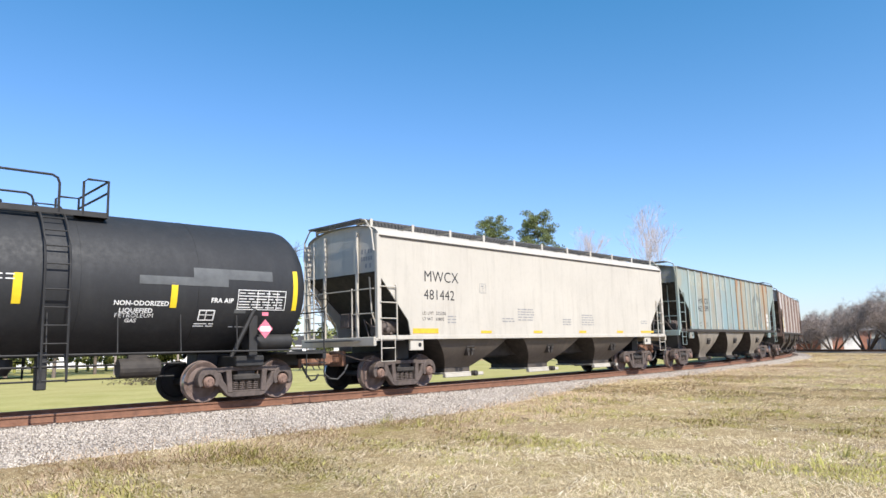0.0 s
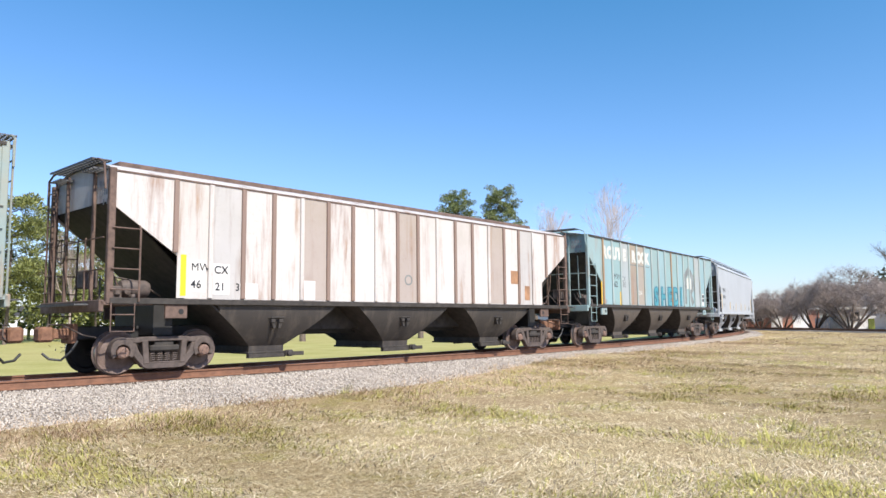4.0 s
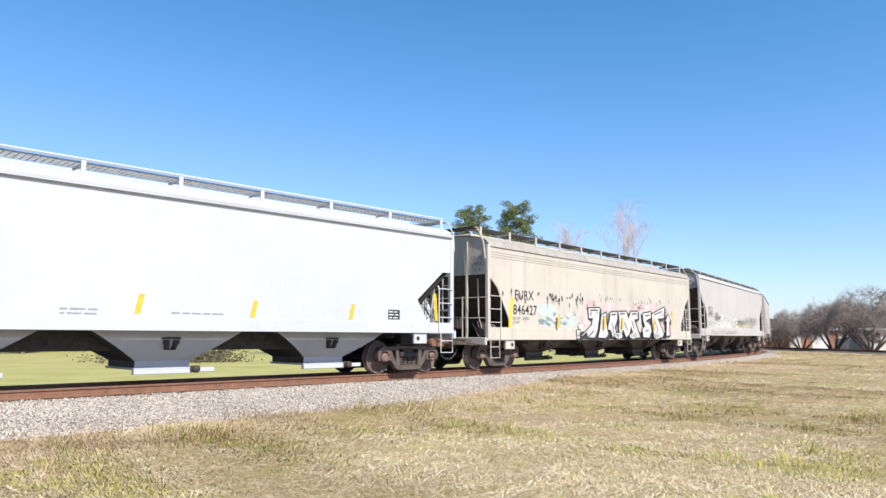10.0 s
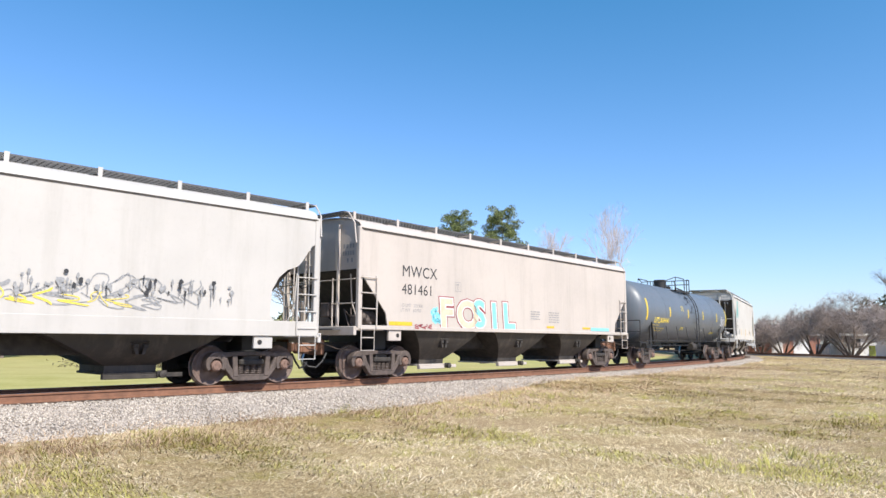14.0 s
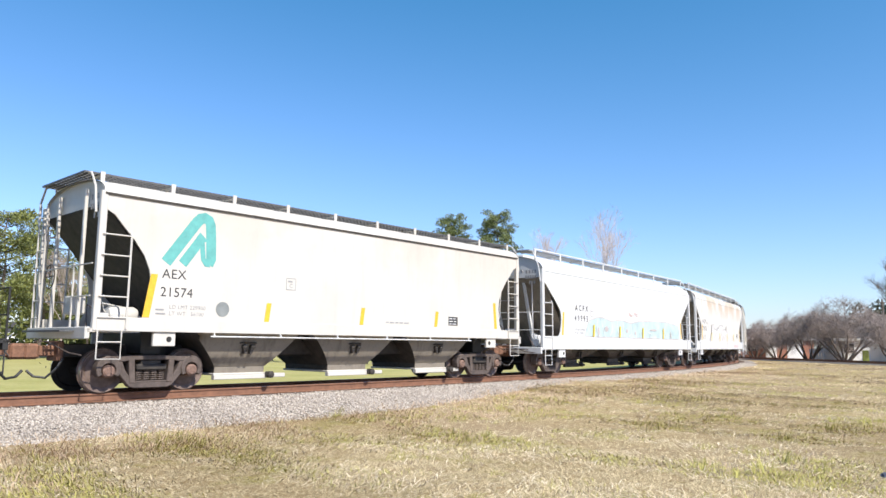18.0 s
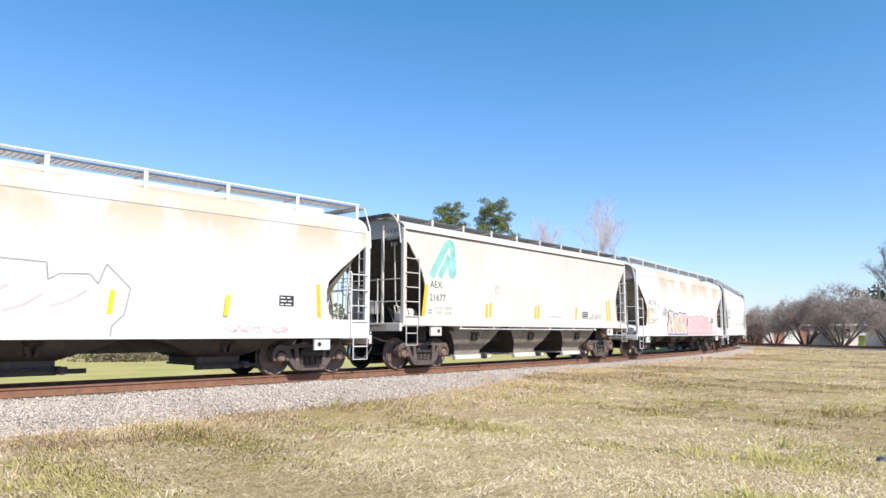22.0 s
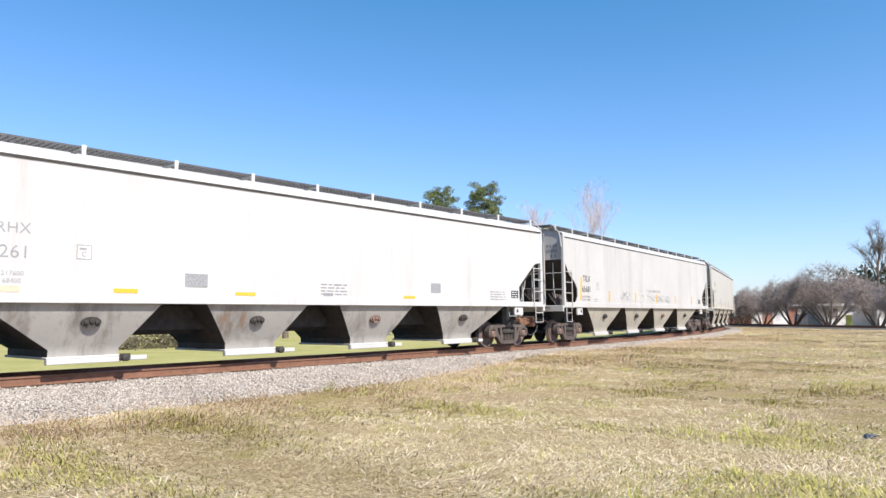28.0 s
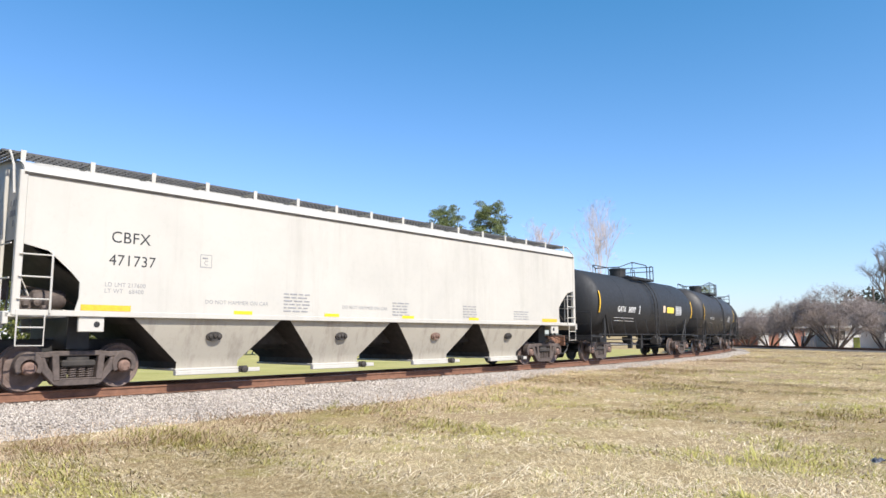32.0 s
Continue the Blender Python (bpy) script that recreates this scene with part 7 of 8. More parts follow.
marks(c, L, Y, [("T", 1.68, 2.99, 0.23, "CBFX"), ("T", 1.66, 2.52, 0.22, "471737"), ("T", 1.60, 2.08, 0.085, "LD LMT 217600", M_INK_GREY), ("T", 1.60, 1.95, 0.085, "LT WT   68400", M_INK_GREY), ("C", 3.7, 2.62), ("Y", 1.16, 1.58, 1.70, 1.0), ("Y", 4.6, 1.58, 1.66, 0.5, M_YELLOW_B), ("Y", 7.3, 1.58, 1.66, 0.5, M_YELLOW_B), ("Y", 10.2, 1.58, 1.66, 0.5, M_YELLOW_B), ("Y", 13.3, 1.58, 1.66, 0.5, M_YELLOW_B), ("Y", 17.6, 1.58, 1.70, 1.0), ("T", 3.85, 1.80, 0.09, "DO NOT HAMMER ON CAR", M_INK_GREY), ("T", 7.9, 1.80, 0.09, "DO NOT HAMMER ON CAR", M_INK_GREY), ("B", 6.0, 2.1, 0.8, 6), ("B", 9.8, 2.0, 0.7, 5), ("B", 13.0, 2.0, 0.7, 5), ("B", 15.8, 1.9, 0.9, 4)])

# black tank cars at the end
f = 343.35
for k, (num, paint) in enumerate((("38597", P_TANK_BLACK), ("", P_TANK_BROWN), ("", P_TANK_BLACK), ("", P_TANK_BROWN))):
    tk = tank_car("black tank car with white lettering" if k == 0 else "dusty black tank car with pale lettering", 14.7, f, 1.48, 2.52, paint, M_BLACK, plat=(-2.0, 1.6), ladder_x=0.2, tin=1.7, dome_x=-0.7)
    tank_marks(tk, 1.48, 2.52, 7.35, [("Y", 0.85, 2.05, 3.0, 0.12, M_YELLOW), ("Y", 13.8, 2.05, 3.0, 0.12, M_YELLOW)] + ([("T", 2.9, 2.15, 0.24, "GATX", M_WHITEINK, (0.008,)), ("T", 4.2, 2.15, 0.24, num, M_WHITEINK, (0.008,)), ("B", 2.7, 1.85, 2.4, 1, M_WHITEINK), ("B", 2.9, 1.7, 2.4, 1, M_WHITEINK), ("Y", 5.6, 2.1, 2.5, 0.08, M_WHITEINK), ("Y", 9.6, 2.25, 2.55, 1.1, M_YELLOWINK, "painted_panel"), ("Y", 9.0, 2.25, 2.6, 0.35, M_PEACH, "painted_panel"), ("Y", 11.0, 2.2, 2.65, 1.0, M_INK_GREY, "painted_panel", 0.008), ("B", 11.05, 2.5, 0.9, 5, M_WHITEINK)] if k == 0 else [("B", 3.0, 2.2, 1.6, 2, M_WHITEINK), ("B", 3.2, 1.85, 1.6, 1, M_INK_GREY), ("B", 7.6, 2.2, 0.8, 2, M_WHITEINK), ("B", 10.8, 2.4, 1.0, 5, M_WHITEINK)]))
    f += 16.05


# ---- trees, houses and the field ----
def leaf_material(name, dark, light, rough=0.6, patches=None):
    m, nt, b = nodes_of(name)
    geo = nt.nodes.new("ShaderNodeNewGeometry")
    c = ramp(nt, geo.outputs["Random Per Island"], [(0.0, dark), (0.5, tuple((a + c) / 2 for a, c in zip(dark, light))), (1.0, light)])
    if patches:
        c = mix(nt, ramp(nt, noise_tex(nt, coords(nt), 0.9, 4, 0.65), [(0.46, g(0.0)), (0.66, g(0.7))]), c, patches)
    nt.links.new(c, b.inputs["Base Color"])
    b.inputs["Roughness"].default_value = rough
    return m


M_BARK = simple("grey_brown_bark", (0.16, 0.125, 0.10), 0.9, 0.0, 0.4, 6, 0.4)
M_BARKPALE = simple("pale_pinkish_bark", (0.58, 0.495, 0.47), 0.9, 0.0, 0.35, 6, 0.3)
M_TWIG = simple("brown_twig_bark", (0.33, 0.27, 0.235), 0.9, 0.0, 0.3, 3)
M_NEEDLE = leaf_material("pine_needles", (0.045, 0.075, 0.026), (0.27, 0.30, 0.10))
M_NEEDLE_B = leaf_material("yellowish_pine_needles", (0.060, 0.080, 0.022), (0.27, 0.28, 0.08))
M_FARGREEN = leaf_material("distant_evergreen_leaves", (0.020, 0.032, 0.018), (0.06, 0.075, 0.035))
M_BRUSH = leaf_material("dull_brush_leaves", (0.07, 0.06, 0.035), (0.17, 0.14, 0.07))
M_STRAW = leaf_material("straw_blades", (0.27, 0.185, 0.085), (0.93, 0.765, 0.46), 0.8, (0.43, 0.325, 0.17))
M_BLEACHED = leaf_material("bleached_straw_blades", (0.66, 0.53, 0.34), (0.98, 0.84, 0.60), 0.8)
M_BLADE = leaf_material("green_blades", (0.23, 0.205, 0.045), (0.53, 0.465, 0.14), 0.8)
M_STUBBLE = leaf_material("grey_brown_stubble", (0.20, 0.145, 0.09), (0.52, 0.42, 0.28), 0.85)
M_REDWEED = leaf_material("reddish_weeds", (0.31, 0.205, 0.125), (0.62, 0.445, 0.295), 0.8, (0.50, 0.38, 0.23))


class Mesh:
    """Collects limbs and leaves for one large mesh."""

    def __init__(self):
        self.seg, self.lf = {}, []

    def limb(self, a, b, ra, rb, seg=4):
        self.seg.setdefault(seg, []).append((a[0], a[1], a[2], b[0], b[1], b[2], ra, rb))

    def leaves(self, p, d, n, l, w):
        """Small pointed leaves from the points p along d (arrays of rows); l and w may be rows too."""
        d = d / np.linalg.norm(d, axis=1)[:, None]
        s = np.cross(d, n)
        s = s / np.maximum(1e-6, np.linalg.norm(s, axis=1))[:, None] * np.reshape(w, (-1, 1))
        l = np.reshape(l, (-1, 1))
        self.lf.append(np.stack([p, p + d * l * 0.5 + s, p + d * l, p + d * l * 0.5 - s], 1).reshape(-1, 3))

    def shape(self, fn):
        """Moves the limbs' ends: fn takes and gives rows of points."""
        for k in self.seg:
            q = np.array(self.seg[k], float)
            q[:, 0:3], q[:, 3:6] = fn(q[:, 0:3]), fn(q[:, 3:6])
            self.seg[k] = q

    def top(self):
        return max(np.array(q)[:, 5].max() for q in self.seg.values())

    def make(self, name, material, parent=None, smooth=False):
        vs, fs, base = [], [], 0
        for seg, q in self.seg.items():
            q = np.array(q, float)
            a, b = q[:, 0:3], q[:, 3:6]
            d = b - a
            d = d / np.maximum(1e-6, np.linalg.norm(d, axis=1))[:, None]
            ref = np.where(np.abs(d[:, 2:3]) < 0.95, np.array([[0.3, 0.2, 1.0]]), np.array([[1.0, 0.0, 0.0]]))
            u = np.cross(d, ref)
            u = u / np.linalg.norm(u, axis=1)[:, None]
            w = np.cross(d, u)
            t = np.arange(seg) * math.tau / seg
            ring = u[:, None] * np.cos(t)[None, :, None] + w[:, None] * np.sin(t)[None, :, None]
            v = np.stack([a[:, None] + ring * q[:, 6, None, None], b[:, None] + ring * q[:, 7, None, None]], 1)
            vs.append(v.reshape(-1, 3))
            k = np.arange(seg)
            one = np.stack([k, (k + 1) % seg, seg + (k + 1) % seg, seg + k], 1)
            fs.append((one[None] + (np.arange(len(q)) * 2 * seg)[:, None, None] + base).reshape(-1, 4))
            base += len(q) * 2 * seg
        for v in self.lf:
            vs.append(v)
            fs.append(np.arange(len(v)).reshape(-1, 4) + base)
            base += len(v)
        v, f = np.concatenate(vs), np.concatenate(fs)
        me = bpy.data.meshes.new(name)
        me.vertices.add(len(v))
        me.vertices.foreach_set("co", v.ravel())
        me.loops.add(f.size)
        me.loops.foreach_set("vertex_index", f.ravel().astype(np.int32))
        me.polygons.add(len(f))
        me.polygons.foreach_set("loop_start", np.arange(0, f.size, 4, dtype=np.int32))
        me.polygons.foreach_set("use_smooth", np.full(len(f), smooth))
        me.update(calc_edges=True)
        me.materials.append(material)
        ob = new(name, me)
        ob.parent = parent
        return ob


def rand_dirs(rng, n):
    v = rng.normal(0, 1, (n, 3))
    return v / np.linalg.norm(v, axis=1)[:, None]


def rand_dir(rnd):
    z = rnd.uniform(-1, 1)
    a = rnd.uniform(0, math.tau)
    r = math.sqrt(1 - z * z)
    return Vector((r * math.cos(a), r * math.sin(a), z))


def grow(mesh, rnd, p, d, length, r, depth, spread_, up=0.15, tips=None, kids=3, shrink=0.70):
    """A forking bare branch."""
    q = p
    n = 3 if depth > 1 else 2
    for i in range(n):
        nd = (d + rand_dir(rnd) * 0.16 + Vector((0, 0, up * 0.3))).normalized()
        e = q + nd * length / n
        mesh.limb(q, e, r * (1 - 0.25 * i / n), r * (1 - 0.25 * (i + 1) / n), 5 if depth > 2 else 3)
        q, d = e, nd
        if depth > 0 and i < n - 1 and rnd.random() < 0.75:
            side = (d + rand_dir(rnd) * spread_).normalized()
            grow(mesh, rnd, q, side, length * shrink * rnd.uniform(0.6, 0.95), r * 0.5, depth - 1, spread_, up, tips, kids, shrink)
    if depth > 0:
        for k in range(kids):
            side = (d + rand_dir(rnd) * spread_).normalized()
            grow(mesh, rnd, q, side, length * shrink * rnd.uniform(0.75, 1.1), r * 0.62, depth - 1, spread_, up, tips, kids, shrink)
    elif tips is not None:
        tips.append((q, d))


def place(az, dist, z=None):
    a = math.radians(az)
    x, y = dist * math.sin(a), dist * math.cos(a)
    return Vector((x, y, float(land_z(np.array(x), np.array(y))) if z is None else z))


def fine_twigs(m, tips, fit, seed, length, wild, each):
    """Thin last twigs at the ends of the branches."""
    rng = np.random.default_rng(seed)
    p = np.repeat(fit(np.array([tuple(t[0]) for t in tips])), each, axis=0)
    d = np.repeat(np.array([tuple(t[1]) for t in tips]), each, axis=0) + rand_dirs(rng, len(p)) * wild
    m.leaves(p, d, rand_dirs(rng, len(p)), length * rng.uniform(0.5, 1.3, len(p)), 0.009)


def bare_tree(az, dist, height, label, seed, trunk=0.16, spread_=0.75, depth=5, mat=None, group="bare trees", fork=0.30, kids=3):
    rnd = random.Random(seed)
    base = place(az, dist)
    thing = new("bare_tree")
    thing.location = base
    tagged(thing, label, "tree", group)
    m = Mesh()
    top = Vector((rnd.uniform(-0.2, 0.2), rnd.uniform(-0.2, 0.2), height * fork))
    m.limb((0, 0, -0.3), top * 0.5, trunk * 1.15, trunk * 0.95, 8)
    m.limb(top * 0.5, top, trunk * 0.95, trunk * 0.8, 8)
    m.make("trunk", mat or M_BARK, thing, True)
    m = Mesh()
    tips = []
    grow(m, rnd, top, Vector((0, 0, 1)), height * 0.26, trunk * 0.75, depth, spread_, 0.25, tips, kids)
    for k in range(5):
        a = k * 1.3 + rnd.uniform(0, 1)
        grow(m, rnd, top * rnd.uniform(0.75, 1.0), Vector((math.cos(a) * spread_, math.sin(a) * spread_, 0.9)).normalized(), height * 0.22, trunk * 0.5, depth - 1, spread_, 0.25, tips, kids)
    zmax = m.top()
    k = height / zmax

    def fit(v):
        z = np.where(v[:, 2] < top.z, v[:, 2], top.z + (v[:, 2] - top.z) * (height - top.z) / (zmax - top.z))
        return np.stack([v[:, 0] * k, v[:, 1] * k, z], 1)

    m.shape(fit)
    fine_twigs(m, tips, fit, seed, height * 0.055, 0.55, 3)
    m.make("crown", mat or M_TWIG, thing)
    return thing


def shrub_tree(az, dist, height, width, label, seed):
    """A wide bare tree of many stems that fork from the ground into a dense round crown of twigs."""
    rnd = random.Random(seed)
    thing = new("bare_tree")
    thing.location = place(az, dist)
    tagged(thing, label, "tree", "round bare trees by the houses")
    stems, twigs, tips = Mesh(), Mesh(), []
    for k in range(7):
        a = k * math.tau / 7 + rnd.uniform(-0.3, 0.3)
        lean = rnd.uniform(0.35, 1.05)
        d = Vector((math.cos(a) * lean, math.sin(a) * lean, 1)).normalized()
        p = Vector((math.cos(a) * 0.2, math.sin(a) * 0.2, -0.1))
        q = p + d * height * 0.28
        stems.limb(p, q, height * 0.020, height * 0.015, 6)
        d2 = (d + rand_dir(rnd) * 0.25).normalized()
        e = q + d2 * height * 0.16
        stems.limb(q, e, height * 0.015, height * 0.011, 6)
        grow(twigs, rnd, e, d2, height * 0.20, height * 0.0070, 4, 0.85, 0.12, tips, 3, 0.78)
        grow(twigs, rnd, q, (d2 + rand_dir(rnd) * 0.6).normalized(), height * 0.18, height * 0.0056, 4, 0.90, 0.10, tips, 3, 0.78)
    # keep the crown inside a rounded dome
    rng = np.random.default_rng(seed)

    def dome(v):
        half = np.array([[width / 2, width / 2, height * 0.65]])
        mid = np.array([[0, 0, height * 0.35]])
        c = (v - mid) / half
        r = np.linalg.norm(c, axis=1)[:, None]
        return np.where(r > 1, c / r * (1 - 0.14 * rng.random((len(v), 1))), c) * half + mid

    twigs.shape(dome)
    fine_twigs(twigs, tips, dome, seed, height * 0.085, 0.9, 3)
    stems.make("trunk", M_BARK, thing, True)
    twigs.make("crown", M_TWIG, thing)
    return thing


def pine(az, dist, height, width, label, seed, crown_from=0.45, mat=None, needles=9000, group="pines"):
    """A tall pine: bare trunk, whorled limbs, irregular clumps of needles."""
    rnd = random.Random(seed)
    thing = new("pine_tree")
    thing.location = place(az, dist)
    tagged(thing, label, "tree", group)
    tr, br, nd = Mesh(), Mesh(), Mesh()
    p = Vector((0, 0, -0.3))
    r = height * 0.013
    n = 8
    pts = []
    for i in range(n + 1):
        q = Vector((rnd.uniform(-0.15, 0.15), rnd.uniform(-0.15, 0.15), height * 0.97 * i / n))
        tr.limb(p, q, r * (1.15 - i / n * 0.85), r * (1.15 - (i + 1) / n * 0.85 + 0.02), 7)
        p = q
    clumps = []
    levels = 13
    for i in range(levels):
        f = i / (levels - 1)
        z = height * (crown_from + (0.97 - crown_from) * f)
        rad = width / 2 * (1.0 - 0.75 * max(0, f - 0.35) ** 1.3) * (0.55 + 0.45 * min(1, f * 3.5 + 0.3))
        for k in range(rnd.choice((5, 6, 7)) if f < 0.9 else 4):
            a = rnd.uniform(0, math.tau)
            l = rad * rnd.uniform(0.55, 1.1)
            e = Vector((math.cos(a) * l, math.sin(a) * l, z + l * rnd.uniform(0.0, 0.35)))
            mid = Vector((math.cos(a) * l * 0.5, math.sin(a) * l * 0.5, z + l * rnd.uniform(-0.05, 0.1)))
            br.limb((0, 0, z - 0.15), mid, r * 0.35, r * 0.22, 4)
            br.limb(mid, e, r * 0.22, r * 0.08, 4)
            for c, s in ((e, 1.0), (mid.lerp(e, 0.55), 0.8)):
                clumps.append((c + Vector((0, 0, 0.15)), width * 0.125 * s * rnd.uniform(0.7, 1.25)))
                if rnd.random() < 0.6:
                    clumps.append((c + rand_dir(rnd) * width * 0.10, width * 0.075 * rnd.uniform(0.7, 1.2)))
    per = max(20, needles // len(clumps))
    rng = np.random.default_rng(seed)
    for c, s in clumps:
        d = rand_dirs(rng, per)
        d[:, 2] = d[:, 2] * 0.7 + 0.15
        pos = np.array([c]) + d * np.array([[s, s, s * 0.62]]) * rng.random((per, 1)) ** 0.4
        ld = d + rand_dirs(rng, per) * 0.7 + np.array([[0, 0, 0.3]])
        nd.leaves(pos, ld, rand_dirs(rng, per), s * 0.36, s * 0.07)
    tr.make("trunk", M_BARK, thing, True)
    br.make("branchwork", M_BARK, thing)
    nd.make("crown", mat or M_NEEDLE, thing)
    return thing


# the pair of pines and the pale bare trees behind the train
pine(4.05, 95, 18.6, 5.4, "tall pine with a rounded dark green crown", 3, 0.60, needles=26000)
pine(7.55, 95, 19.1, 5.6, "tall pine with a rounded dark green crown", 9, 0.58, needles=26000)
bare_tree(16.25, 82, 16.9, "tall pale pinkish leafless tree", 4, 0.075, 0.36, 4, M_BARKPALE, fork=0.42)
bare_tree(11.2, 90, 15.8, "slender pale leafless tree", 14, 0.07, 0.20, 4, M_BARKPALE, fork=0.5)
bare_tree(0.3, 92, 15.5, "slender brown leafless tree", 24, 0.10, 0.40, 4, M_TWIG, fork=0.5)
bare_tree(-2.0, 94, 14.0, "slender brown leafless tree", 25, 0.10, 0.40, 4, M_TWIG, fork=0.5)
pine(23.8, 140, 10.2, 4.4, "round-topped evergreen behind the track's curve", 21, 0.45, M_NEEDLE_B, 9000)
# tall leafless tree at the edge of the field, and the round bare trees before the houses
bare_tree(35.6, 112, 13.6, "tall dark leafless tree with upright limbs", 31, 0.17, 0.46, 5, M_BARK, fork=0.50, kids=2)
for az, dist, h, w, sd in ((28.2, 88.5, 5.1, 6.0, 1), (30.2, 83.5, 5.7, 6.0, 2), (32.4, 79, 6.6, 7.0, 3), (35.4, 73.5, 4.8, 6.0, 4), (26.7, 94, 4.8, 5.6, 5), (38.3, 70.5, 5.0, 6.4, 6), (33.9, 118, 6.9, 10.0, 7), (31.3, 122, 7.2, 10.0, 8), (29.0, 126, 6.4, 9.0, 9), (36.6, 112, 6.2, 9.0, 10)):
    shrub_tree(az, dist, h, w, "wide leafless tree with many stems and a round crown", sd)


def wood_edge(az0, az1, d0, d1, h0, h1, n, label, mat, seed, name="tree_row", leaf=0.55, per=500):
    """A far strip of evergreen wood: many overlapping clumps of leaves with an uneven top."""
    rnd = random.Random(seed)
    m = Mesh()
    rng = np.random.default_rng(seed)
    for i in range(n):
        az = az0 + (az1 - az0) * (i + rnd.random()) / n
        base = place(az, rnd.uniform(d0, d1))
        h = rnd.uniform(h0, h1)
        w = h * rnd.uniform(0.35, 0.55)
        m.limb(base, base + Vector((0, 0, h * 0.6)), 0.16, 0.09, 5)
        d = rand_dirs(rng, per)
        t = rng.random(per) ** 0.35
        f = 0.5 + 0.5 * d[:, 2]
        pos = np.array([base]) + np.stack([d[:, 0] * w / 2 * t * (1.25 - 0.6 * f), d[:, 1] * w / 2 * t, h * (0.16 + 0.84 * f * (0.55 + 0.45 * t))], 1)
        m.leaves(pos, d + rand_dirs(rng, per) * 0.8, rand_dirs(rng, per), leaf * rng.uniform(0.6, 1.3, per), leaf * 0.28)
    return tagged(m.make(name, mat), label, "trees", kind="stuff")


wood_edge(33.2, 42.5, 195, 220, 10.5, 13.5, 20, "dark evergreen wood in the distance", M_FARGREEN, 5, leaf=0.9, per=420)
wood_edge(-48, -21, 78, 92, 5.0, 8.5, 26, "mixed green wood beyond the lawn", M_NEEDLE_B, 6, leaf=0.55, per=650)
wood_edge(-22, -13, 84, 96, 7.5, 10.5, 12, "mixed green wood beyond the lawn", M_NEEDLE_B, 16, leaf=0.55, per=900)
wood_edge(-14, -4, 120, 135, 4.0, 6.5, 14, "low green wood beyond the lawn", M_NEEDLE_B, 7, leaf=0.6, per=420)
for az, d, h, w, sd in ((-28.6, 62, 11.0, 5.5, 41), (-31.5, 66, 12.0, 6.0, 42), (-26.0, 70, 11.5, 5.5, 43), (-35.5, 60, 11.0, 6.0, 44), (-23.0, 82, 9.5, 5.5, 45)):
    pine(az, d, h, w, "pine with yellowish green needles at the lawn's edge", sd, 0.30, M_NEEDLE_B, 20000, "pines at the lawn's edge")
for az, d, h, sd in ((-20.5, 75, 11, 51), (-17.0, 80, 10, 52), (-12.5, 85, 10, 53), (-24.8, 66, 9, 54)):
    bare_tree(az, d, h, "slender leafless tree at the lawn's edge", sd, 0.10, 0.45, 4, M_TWIG, "bare trees at the lawn's edge", 0.4)
# trunks on the lawn
for az, d, h, sd in ((-8.3, 55, 9, 61), (-15.5, 48, 9, 62), (1.0, 60, 9, 63), (10.2, 70, 9, 64)):
    bare_tree(az, d, h, "leafless lawn tree with a short trunk", sd, 0.22, 0.6, 4, M_BARK, "lawn trees", 0.3)

# ---- houses ----
M_BRICK = simple("red_brick_wall", (0.36, 0.165, 0.11), 0.85, 0.0, 0.25, 3, 0.2)
M_SIDING = simple("white_siding", (0.78, 0.78, 0.77), 0.6, 0.0, 0.06, 3)
M_ROOF = simple("dark_shingle_roof", (0.055, 0.05, 0.048), 0.9, 0.0, 0.3, 4, 0.3)
M_DOORW = simple("white_panel_door", (0.74, 0.74, 0.73), 0.5, 0.0, 0.05, 4)
M_PANE = simple("dark_window_glass", (0.03, 0.035, 0.04), 0.15, 0.0, 0.2, 2)
M_FENCE = simple("blue_grey_fence_paint", (0.10, 0.11, 0.14), 0.8, 0.0, 0.3, 3)
M_YELLOWGREEN = simple("yellow_green_board", (0.17, 0.20, 0.035), 0.7, 0.0, 0.2, 2)


